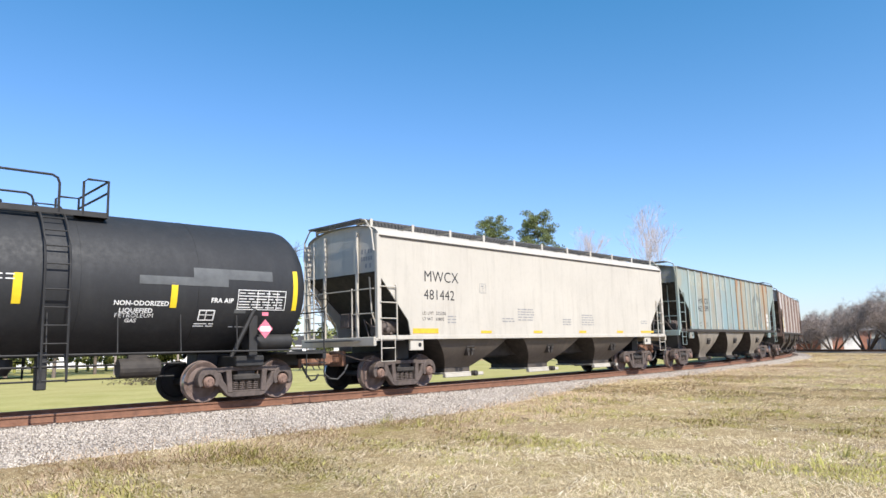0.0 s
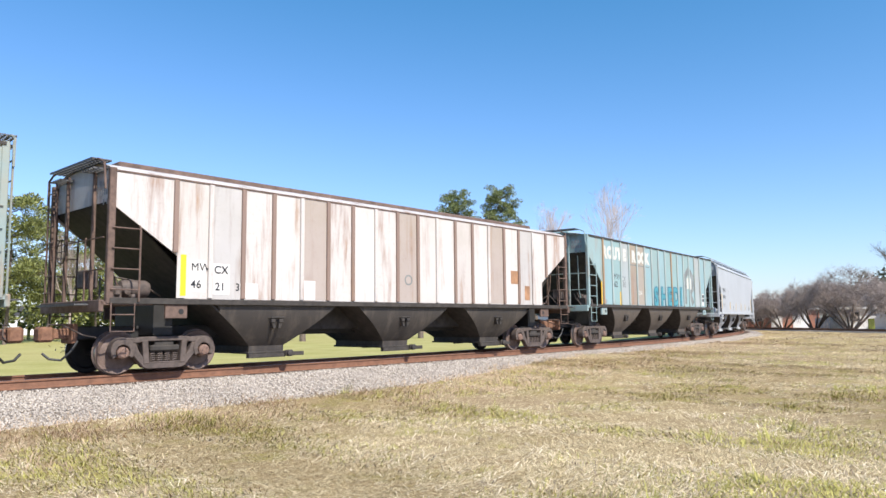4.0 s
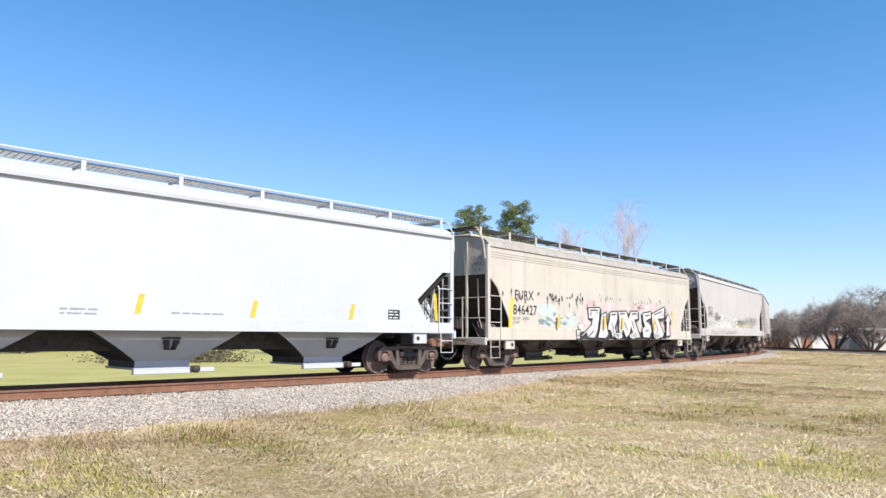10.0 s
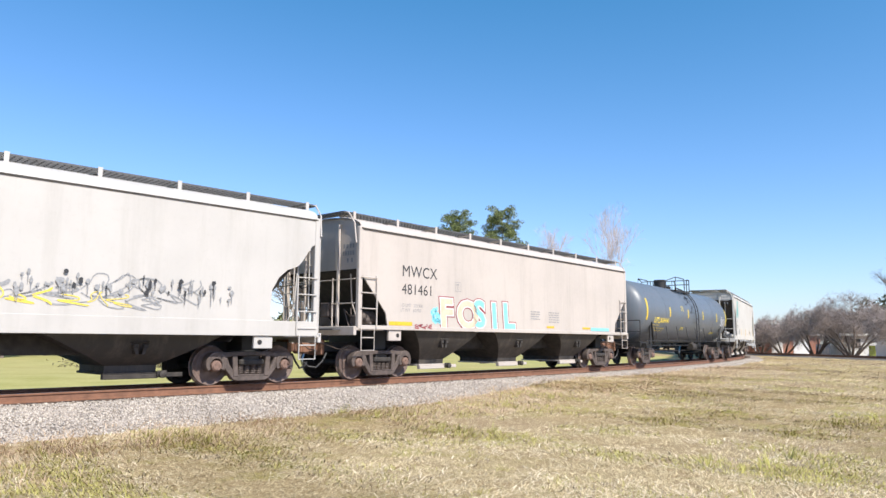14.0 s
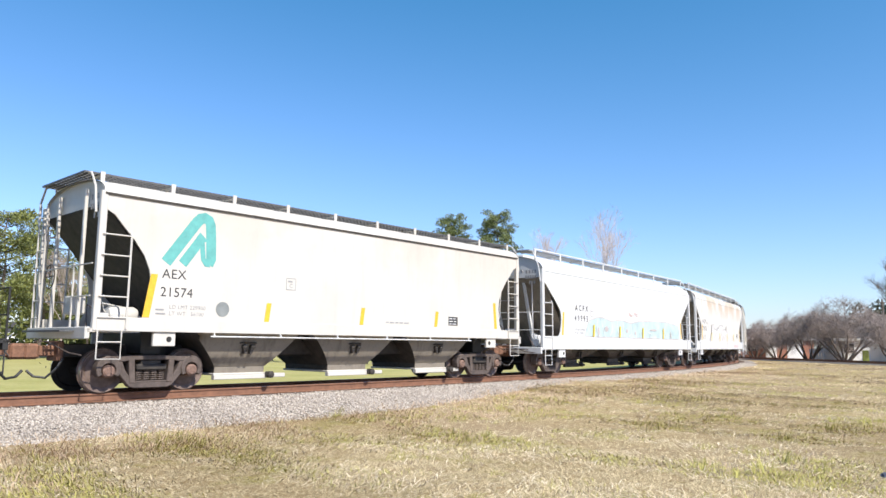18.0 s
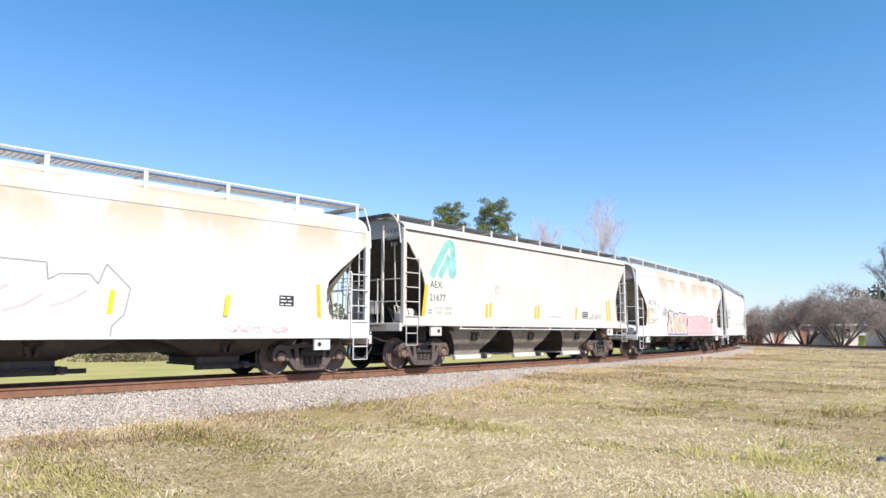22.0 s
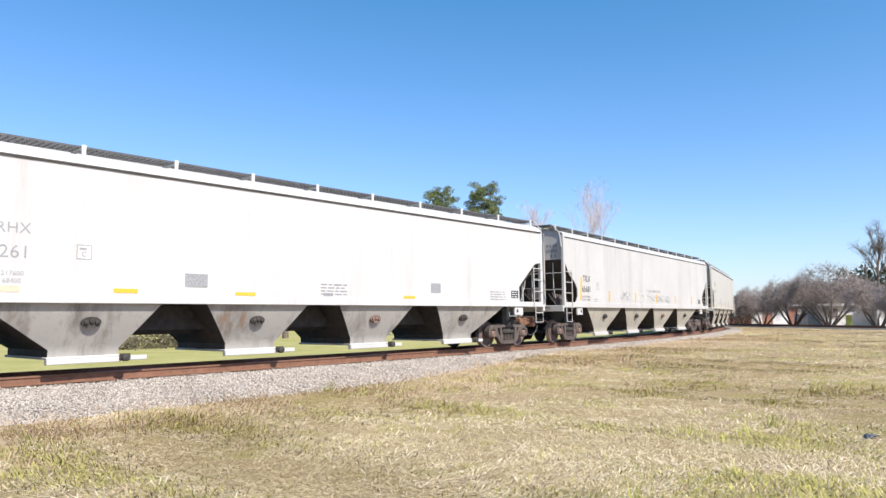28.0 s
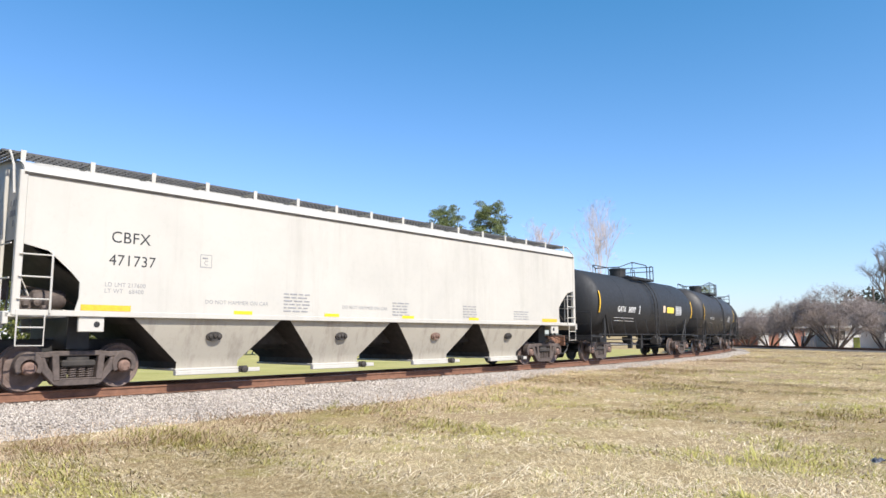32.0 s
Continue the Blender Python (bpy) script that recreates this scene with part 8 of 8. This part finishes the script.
def house(az, dist, length, depth, wall_h, roof_h, turn, wall, label, openings, gable=True, seed=0):
    thing = new("house")
    p = place(az, dist)
    thing.location = p
    thing.rotation_euler = (0, 0, math.radians(turn))
    tagged(thing, label, "house")
    hl, hd = length / 2, depth / 2
    for nm, x0, x1, y0, y1 in (("wall", -hl, hl, -hd, -hd + 0.2), ("wall", -hl, hl, hd - 0.2, hd), ("wall", -hl, -hl + 0.2, -hd + 0.2, hd - 0.2), ("wall", hl - 0.2, hl, -hd + 0.2, hd - 0.2)):
        bm = bmesh.new()
        box(bm, x0, x1, y0, y1, -0.3, wall_h)
        part(nm, bm, wall, thing)
    bm = bmesh.new()
    e = 0.35
    sec = [(-hd - e, wall_h - 0.05), (0, wall_h + roof_h), (hd + e, wall_h - 0.05), (hd + e, wall_h + 0.12), (0, wall_h + roof_h + 0.18), (-hd - e, wall_h + 0.12)]
    a = [bm.verts.new((-hl - e, y, z)) for y, z in sec]
    b = [bm.verts.new((hl + e, y, z)) for y, z in sec]
    bm.faces.new(a)
    bm.faces.new(b[::-1])
    for i in range(6):
        bm.faces.new((a[i], b[i], b[(i + 1) % 6], a[(i + 1) % 6]))
    bmesh.ops.recalc_face_normals(bm, faces=bm.faces)
    part("roof", bm, M_ROOF, thing)
    for sx in (-1, 1):
        bm = bmesh.new()
        vs = [bm.verts.new((sx * (hl - 0.1), y, z)) for y, z in ((-hd, wall_h), (hd, wall_h), (0, wall_h + roof_h))]
        bm.faces.new(vs)
        part("gable", bm, wall, thing)
    bm = bmesh.new()
    box(bm, -hl - e, hl + e, -hd - e - 0.03, -hd - e, wall_h - 0.08, wall_h + 0.14)
    part("fascia", bm, M_SIDING, thing)
    for nm, x, w, z0, z1, m in openings:
        bm = bmesh.new()
        box(bm, x - w / 2 - 0.08, x + w / 2 + 0.08, -hd - 0.05, -hd - 0.006, z0, z1 + 0.08)
        ob = part(nm, bm, M_SIDING, thing)
        bm = bmesh.new()
        box(bm, x - w / 2, x + w / 2, -hd - 0.075, -hd - 0.05, z0 + 0.03, z1)
        part("pane" if nm == "window" else "panel", bm, m, ob)
    return thing


house(27.5, 99.5, 9, 7, 2.3, 1.2, -15, M_BRICK, "low red brick house with white doors", [("window", -2.7, 1.4, 0.9, 1.9, M_PANE), ("door", -0.3, 1.1, 0, 2.05, M_DOORW), ("garage_door", 2.4, 1.6, 0, 2.05, M_DOORW)])
house(33.5, 86, 6, 6, 2.2, 1.4, -20, M_SIDING, "small white house with a white door", [("window", -1.9, 0.9, 0.9, 1.8, M_PANE), ("door", 1.2, 1.0, 0, 1.95, M_DOORW)])
house(37.2, 86, 7, 7, 2.4, 1.0, -24, M_SIDING, "white gabled house behind bare trees", [("window", -2.0, 1.0, 0.9, 2.0, M_PANE), ("door", 0.5, 1.0, 0, 2.0, M_DOORW), ("window", 2.4, 1.0, 0.9, 2.0, M_PANE)])
fence = new("board_fence")
fence.location = place(31.1, 90)
fence.rotation_euler = (0, 0, math.radians(-22))
tagged(fence, "low dark blue-grey board fence between the houses", "fence")
for k in range(9):
    bm = bmesh.new()
    box(bm, -1.35 + 0.3 * k, -1.07 + 0.3 * k, -0.02, 0.02, 0.02, 1.25 + 0.02 * (k % 3), 0, 0.006)
    part("fence_board", bm, M_FENCE, fence)
for z in (0.3, 1.0):
    bm = bmesh.new()
    box(bm, -1.35, 1.33, 0.022, 0.07, z, z + 0.09)
    part("fence_rail", bm, M_FENCE, fence)
house(-14.0, 128, 26, 9, 2.6, 1.6, 12, M_SIDING, "long pale house beyond the lawn", [("window", -8, 1.6, 0.9, 2.1, M_PANE), ("door", -4, 1.0, 0, 2.0, M_DOORW), ("window", 0, 1.6, 0.9, 2.1, M_PANE), ("window", 5, 1.6, 0.9, 2.1, M_PANE), ("garage_door", 9, 2.6, 0, 2.1, M_DOORW)])
house(-25.5, 125, 24, 9, 2.6, 1.6, 20, M_SIDING, "white house beyond the lawn", [("window", -8, 1.6, 0.9, 2.1, M_PANE), ("door", -4, 1.0, 0, 2.0, M_DOORW), ("window", 3, 1.6, 0.9, 2.1, M_PANE)])
bm = bmesh.new()
box(bm, -0.32, 0.32, -0.04, 0.04, 0, 1.15, 0, 0.02)
o = part("garden_board", bm, M_YELLOWGREEN)
o.location = place(33.68, 80)
tagged(o, "yellow-green upright board beside a house", "board")


def picnic_table(az, dist, turn):
    thing = new("picnic_table")
    thing.location = place(az, dist, -0.362)
    thing.rotation_euler = (0, 0, math.radians(turn))
    tagged(thing, "weathered grey wooden picnic table on the lawn", "picnic table", "picnic tables")
    for y in (-0.30, -0.15, 0.0, 0.15, 0.30):
        bm = bmesh.new()
        box(bm, -0.95, 0.95, y - 0.065, y + 0.065, 0.71, 0.75, 0, 0.008)
        part("table_board", bm, M_GREYWOOD, thing)
    for sy in (-1, 1):
        bm = bmesh.new()
        box(bm, -0.95, 0.95, sy * 0.72 - 0.13, sy * 0.72 + 0.13, 0.42, 0.46, 0, 0.008)
        part("bench_board", bm, M_GREYWOOD, thing)
    for sx in (-0.65, 0.65):
        bm = bmesh.new()
        box(bm, sx - 0.04, sx + 0.04, -0.82, 0.82, 0.36, 0.42)
        tube(bm, [(sx, -0.65, 0.0), (sx, -0.25, 0.71)], 0.05, 4)
        tube(bm, [(sx, 0.65, 0.0), (sx, 0.25, 0.71)], 0.05, 4)
        part("leg_frame", bm, M_GREYWOOD, thing)
    return thing


M_GREYWOOD = simple("weathered_grey_wood", (0.20, 0.175, 0.15), 0.85, 0.0, 0.35, 5, 0.3)
for az, d, tn in ((-3.2, 52, 20), (5.5, 58, 60), (-20.0, 46, 15), (-10.8, 60, 80)):
    picnic_table(az, d, tn)


def brush_heap(az, dist, w, h, seed):
    rnd = random.Random(seed)
    m = Mesh()
    base = place(az, dist, -0.365)
    for k in range(260):
        p = base + Vector((rnd.gauss(0, w * 0.28), rnd.gauss(0, w * 0.18), rnd.random() * h * 0.5))
        d = rand_dir(rnd)
        d.z = abs(d.z) * 0.6
        m.limb(p, p + d * rnd.uniform(0.3, 1.0), 0.018, 0.006, 3)
    rng = np.random.default_rng(seed)
    p = np.array([base]) + np.stack([rng.normal(0, w * 0.25, 900), rng.normal(0, w * 0.16, 900), rng.random(900) ** 1.5 * h * 0.7], 1)
    m.leaves(p, rand_dirs(rng, 900), rand_dirs(rng, 900), 0.16, 0.05)
    return tagged(m.make("brush_heap", M_BRUSH), "heap of cut branches and dead leaves on the lawn", "brush", kind="stuff")


brush_heap(-20.6, 40, 4.5, 0.7, 1)
brush_heap(-16.6, 41, 4.0, 1.2, 2)

# utility pole with its crossarm and wires
pole = new("utility_pole")
pole.location = place(34.87, 128)
tagged(pole, "weathered wooden utility pole with crossarm", "utility pole")
bm = bmesh.new()
lathe(bm, [(0.17, 0), (0.12, 8.9)], 10, "z")
part("pole", bm, M_BARK, pole)
bm = bmesh.new()
box(bm, -0.7, 0.7, -0.06, 0.06, 8.3, 8.42)
part("crossarm", bm, M_BARK, pole)
for x in (-0.6, 0.0, 0.6):
    bm = bmesh.new()
    tube(bm, [(x + 12 * k / 10 - 6, 12 * (k / 10 - 0.5), 8.5 - 0.5 * math.sin(math.pi * k / 10)) for k in range(11)], 0.015, 4)
    part("wire", bm, M_BLACK, pole)


# ---- grass, weeds and loose stones near the camera ----
def blades(name, n, r0, r1, az0, az1, material, label, seed, l0, l1, w, rise, keep=None, power=1.4, patch=None, tuft=10, loose=0.07, flat=0.35, below=None):
    """Tufts of arched blades of grass; rise is the height of a blade's arch over its length, flat the height of its tip."""
    rng = np.random.default_rng(seed)
    nt_ = n // tuft
    r = r0 + (r1 - r0) * rng.random(nt_) ** power
    a = np.radians(az0 + (az1 - az0) * rng.random(nt_))
    x, y = r * np.sin(a), r * np.cos(a)
    # distance from the track's centre line
    ts = np.arange(-40, 70, 1.0)
    tx, ty, tt = np.interp(ts, _s, _x), np.interp(ts, _s, _y), np.interp(ts, _s, _th)
    i = np.argmin((x[:, None] - tx) ** 2 + (y[:, None] - ty) ** 2, axis=1)
    off = (x - tx[i]) * np.sin(tt[i]) - (y - ty[i]) * np.cos(tt[i])
    wave = 0.30 * np.sin(x * 0.8) + 0.22 * np.sin(x * 2.3 + 1.0) + 0.18 * rng.normal(0, 1, nt_)
    # distance outwards from the line where the stone bed dips under the ground
    past = (ground_z(x, y) - np.interp(off, [o for o, _ in BALLAST], [q for _, q in BALLAST])) / 0.14
    past = np.where(off > 5.5, off - 3.5, past)
    ok = (past > 0.1 + wave) & (off > 1.7) if keep is None else (past > keep[0] + 0.6 * wave) & (past < keep[1] + 1.4 * wave) & (off > 1.7)
    f = np.sin(x * 0.9 + 1.3 * np.sin(y * 0.7)) * np.sin(y * 1.1 + 1.7 * np.sin(x * 0.5)) + 0.5 * np.sin(x * 2.3 + y * 1.9) + rng.normal(0, 0.35, nt_)
    if patch is not None:
        ok &= f > patch
    if below is not None:
        ok &= f < below
    x, y, r = x[ok], y[ok], r[ok]
    # tufts lie over in slowly changing directions
    d0 = 1.6 * np.sin(x * 0.55 + 0.8 * np.sin(y * 0.9)) + 1.2 * np.sin(y * 0.7 + x * 0.3) + rng.normal(0, 0.9, len(x))
    sz = rng.uniform(0.7, 1.25, len(x))
    x, y, r, d0, sz = (np.repeat(q, tuft) for q in (x, y, r, d0, sz))
    m = len(x)
    x, y = x + rng.normal(0, loose, m), y + rng.normal(0, loose, m)
    z = ground_z(x, y)
    l = (l0 + (l1 - l0) * rng.random(m) ** 1.3) * sz
    h = l * rise * (0.3 + rng.random(m))
    ww = w * (0.6 + 0.8 * rng.random(m)) * (1 + r / 30)
    d = d0 + rng.normal(0, 0.75, m)
    bend = d + rng.normal(0, 0.35, m)
    sx, sy = -np.sin(d) * ww, np.cos(d) * ww
    mx, my = x + np.cos(d) * l * 0.5, y + np.sin(d) * l * 0.5
    v = np.empty((m, 5, 3))
    v[:, 0] = np.stack([x + sx, y + sy, z - 0.01], 1)
    v[:, 1] = np.stack([x - sx, y - sy, z - 0.01], 1)
    v[:, 2] = np.stack([mx - sx * 0.8, my - sy * 0.8, z + h], 1)
    v[:, 3] = np.stack([mx + sx * 0.8, my + sy * 0.8, z + h], 1)
    v[:, 4] = np.stack([mx + np.cos(bend) * l * 0.5, my + np.sin(bend) * l * 0.5, z + h * 2 * flat * rng.random(m) + 0.008], 1)
    idx = (np.array([0, 1, 2, 3, 3, 2, 4])[None] + (np.arange(m) * 5)[:, None]).ravel()
    me = bpy.data.meshes.new(name)
    me.vertices.add(m * 5)
    me.vertices.foreach_set("co", v.ravel())
    me.loops.add(m * 7)
    me.loops.foreach_set("vertex_index", idx.astype(np.int32))
    me.polygons.add(m * 2)
    me.polygons.foreach_set("loop_start", (np.array([0, 4])[None] + (np.arange(m) * 7)[:, None]).ravel().astype(np.int32))
    me.update(calc_edges=True)
    me.materials.append(material)
    return tagged(new(name, me), label, "grass", kind="stuff")


blades("dry_grass", 330000, 5.2, 32, -38, 41, M_STRAW, "flattened straw-coloured winter grass", 1, 0.08, 0.25, 0.0023, 0.12, None, 1.5, None, 10, 0.07, 0.35, 0.62)
blades("bleached_grass", 60000, 5.2, 26, -38, 41, M_BLEACHED, "bleached long straw lying over the winter grass", 8, 0.14, 0.36, 0.0038, 0.10, None, 1.6, -0.3, 6, 0.10, 0.35, 0.50)
blades("grass_stubble", 80000, 5.2, 30, -38, 41, M_STUBBLE, "short grey-brown dead grass", 5, 0.05, 0.14, 0.0040, 0.35, None, 1.5, -0.1, 8)
blades("green_grass", 240000, 5.2, 30, -38, 41, M_BLADE, "patches of short green grass", 2, 0.05, 0.13, 0.0036, 0.40, None, 1.5, 0.22, 14, 0.10, 0.6)
blades("dry_grass", 70000, 20, 75, -5, 42, M_STRAW, "straw-coloured grass further out in the field", 3, 0.10, 0.24, 0.0045, 0.16, None, 1.0, None, 10, 0.12, 0.35, 0.45)
blades("grass_stubble", 90000, 18, 80, -5, 42, M_STUBBLE, "brown dead grass further out in the field", 13, 0.06, 0.20, 0.0045, 0.30, None, 1.0, -0.4, 10, 0.14)
blades("green_grass", 40000, 18, 60, 8, 42, M_BLADE, "olive patches further out in the field", 14, 0.06, 0.15, 0.0045, 0.30, None, 1.0, 0.45, 10, 0.16)
blades("weeds", 140000, 9, 45, -38, 36, M_REDWEED, "reddish dry weeds along the ballast foot", 4, 0.08, 0.26, 0.0030, 0.45, (-0.8, 2.8), 1.2, -0.35, 12, 0.15, 0.7)
blades("weeds", 30000, 5.5, 28, -38, 41, M_REDWEED, "brown weed clumps standing in the grass", 17, 0.08, 0.20, 0.0032, 0.45, None, 1.4, 0.75, 12, 0.16, 0.7)


def crumpled_scrap(x, y, seed):
    """A small crumpled sheet: a fan of folded facets."""
    rnd = random.Random(seed)
    bm = bmesh.new()
    z = float(ground_z(np.float64(x), np.float64(y)))
    rows = [[bm.verts.new((x - 0.09 + 0.036 * i + rnd.uniform(-0.012, 0.012), y - 0.06 + 0.04 * j + rnd.uniform(-0.012, 0.012), z + 0.012 + rnd.uniform(0.0, 0.075) * (1 if 0 < i < 5 else 0.3))) for i in range(6)] for j in range(4)]
    for a, b in zip(rows, rows[1:]):
        for k in range(5):
            bm.faces.new((a[k], a[k + 1], b[k + 1]))
            bm.faces.new((a[k], b[k + 1], b[k]))
    bmesh.ops.solidify(bm, geom=bm.faces[:], thickness=0.004)
    return tagged(part("crumpled_scrap", bm, M_SCRAP), "crumpled blue-grey scrap lying in the dry grass", "scrap")


M_SCRAP = simple("blue_grey_plastic_sheet", (0.17, 0.19, 0.24), 0.5, 0.0, 0.3, 8)
crumpled_scrap(6.02, 8.75, 3)
M_TUFT = leaf_material("olive_tuft_blades", (0.20, 0.19, 0.04), (0.47, 0.42, 0.12), 0.8)
blades("grass_tufts", 26000, 5.2, 20, -38, 41, M_TUFT, "olive-green grass tufts standing in the straw", 21, 0.08, 0.17, 0.0030, 0.85, None, 1.3, 0.95, 26, 0.05, 0.9)


def loose_stones():
    rng = np.random.default_rng(12)
    n = 95000
    s = -15 + 58 * rng.random(n) ** 1.35
    off = 1.30 + 2.9 * rng.random(n) ** 0.95 + 0.12 * rng.normal(0, 1, n)
    zz = np.interp(off, [o for o, _ in BALLAST], [z for _, z in BALLAST])
    x0, y0, th = np.interp(s, _s, _x), np.interp(s, _s, _y), np.interp(s, _s, _th)
    x, y = x0 + np.sin(th) * off, y0 - np.cos(th) * off
    size = 0.011 + 0.020 * rng.random(n) ** 1.6
    base = np.array([(1, 0, 0), (-1, 0, 0), (0, 1, 0), (0, -1, 0), (0, 0, 1), (0, 0, -1)], float)
    fac = np.array([(0, 2, 4), (2, 1, 4), (1, 3, 4), (3, 0, 4), (2, 0, 5), (1, 2, 5), (3, 1, 5), (0, 3, 5)])
    v = base[None] * (0.6 + 0.8 * rng.random((n, 6, 1)))
    ang = rng.random(n) * math.tau
    c, sn = np.cos(ang)[:, None], np.sin(ang)[:, None]
    vx, vy = v[..., 0] * c - v[..., 1] * sn, v[..., 0] * sn + v[..., 1] * c
    co = np.stack([vx * size[:, None] + x[:, None], vy * size[:, None] + y[:, None], v[..., 2] * size[:, None] * 0.8 + zz[:, None] + 0.012], 2).reshape(-1, 3)
    idx = (fac[None] + (np.arange(n) * 6)[:, None, None]).reshape(-1)
    me = bpy.data.meshes.new("ballast_stones")
    me.vertices.add(n * 6)
    me.vertices.foreach_set("co", co.ravel())
    me.loops.add(n * 24)
    me.loops.foreach_set("vertex_index", idx)
    me.polygons.add(n * 8)
    me.polygons.foreach_set("loop_start", np.arange(0, n * 24, 3))
    me.update(calc_edges=True)
    me.materials.append(leaf_material("pale_ballast_stone", (0.24, 0.205, 0.17), (0.60, 0.525, 0.44), 0.9, (0.36, 0.31, 0.26)))
    tagged(new("ballast_stones", me), "loose pale crushed stones of the ballast", "stones", kind="stuff")


loose_stones()

# crossties of the stretch that the camera sees
bm = bmesh.new()
box(bm, -0.115, 0.115, -1.3, 1.3, -0.34, -0.178, 0, 0.012)
tie_mesh = part("crosstie", bm, M_TIE)
tie_data = tie_mesh.data
bpy.data.objects.remove(tie_mesh)
for i in range(170):
    x, y, th = on_track(-22 + i * 0.53)
    o = new("crosstie", tie_data)
    o.parent = ballast
    o.matrix_local = pose(x, y, 0.004 * math.sin(i * 2.7), 0, 0, math.degrees(th) + 0.8 * math.sin(i * 1.9))


# ---- what moves ----
SPEED = 10.4036


def motions():
    """Every car runs along the track; every wheelset turns in its truck."""
    for thing, s_mid, tc in CARS:
        rows = []
        for i in range(65):
            t = i * 0.5
            s = s_mid - SPEED * t
            xa, ya, _ = on_track(s - tc / 2)
            xb, yb, _ = on_track(s + tc / 2)
            rows.append((t, pose((xa + xb) / 2, (ya + yb) / 2, 0, 0, 0, math.degrees(math.atan2(yb - ya, xb - xa)))))
        walk(thing, rows)
    turn = math.degrees(SPEED / WHEEL_R)
    times = [i / 15 for i in range(481)]
    for w in WHEELS:
        x, y, z = w.location
        walk(w, [(t, pose(x, y, z, 0, -turn * t, 0)) for t in times])


motions()
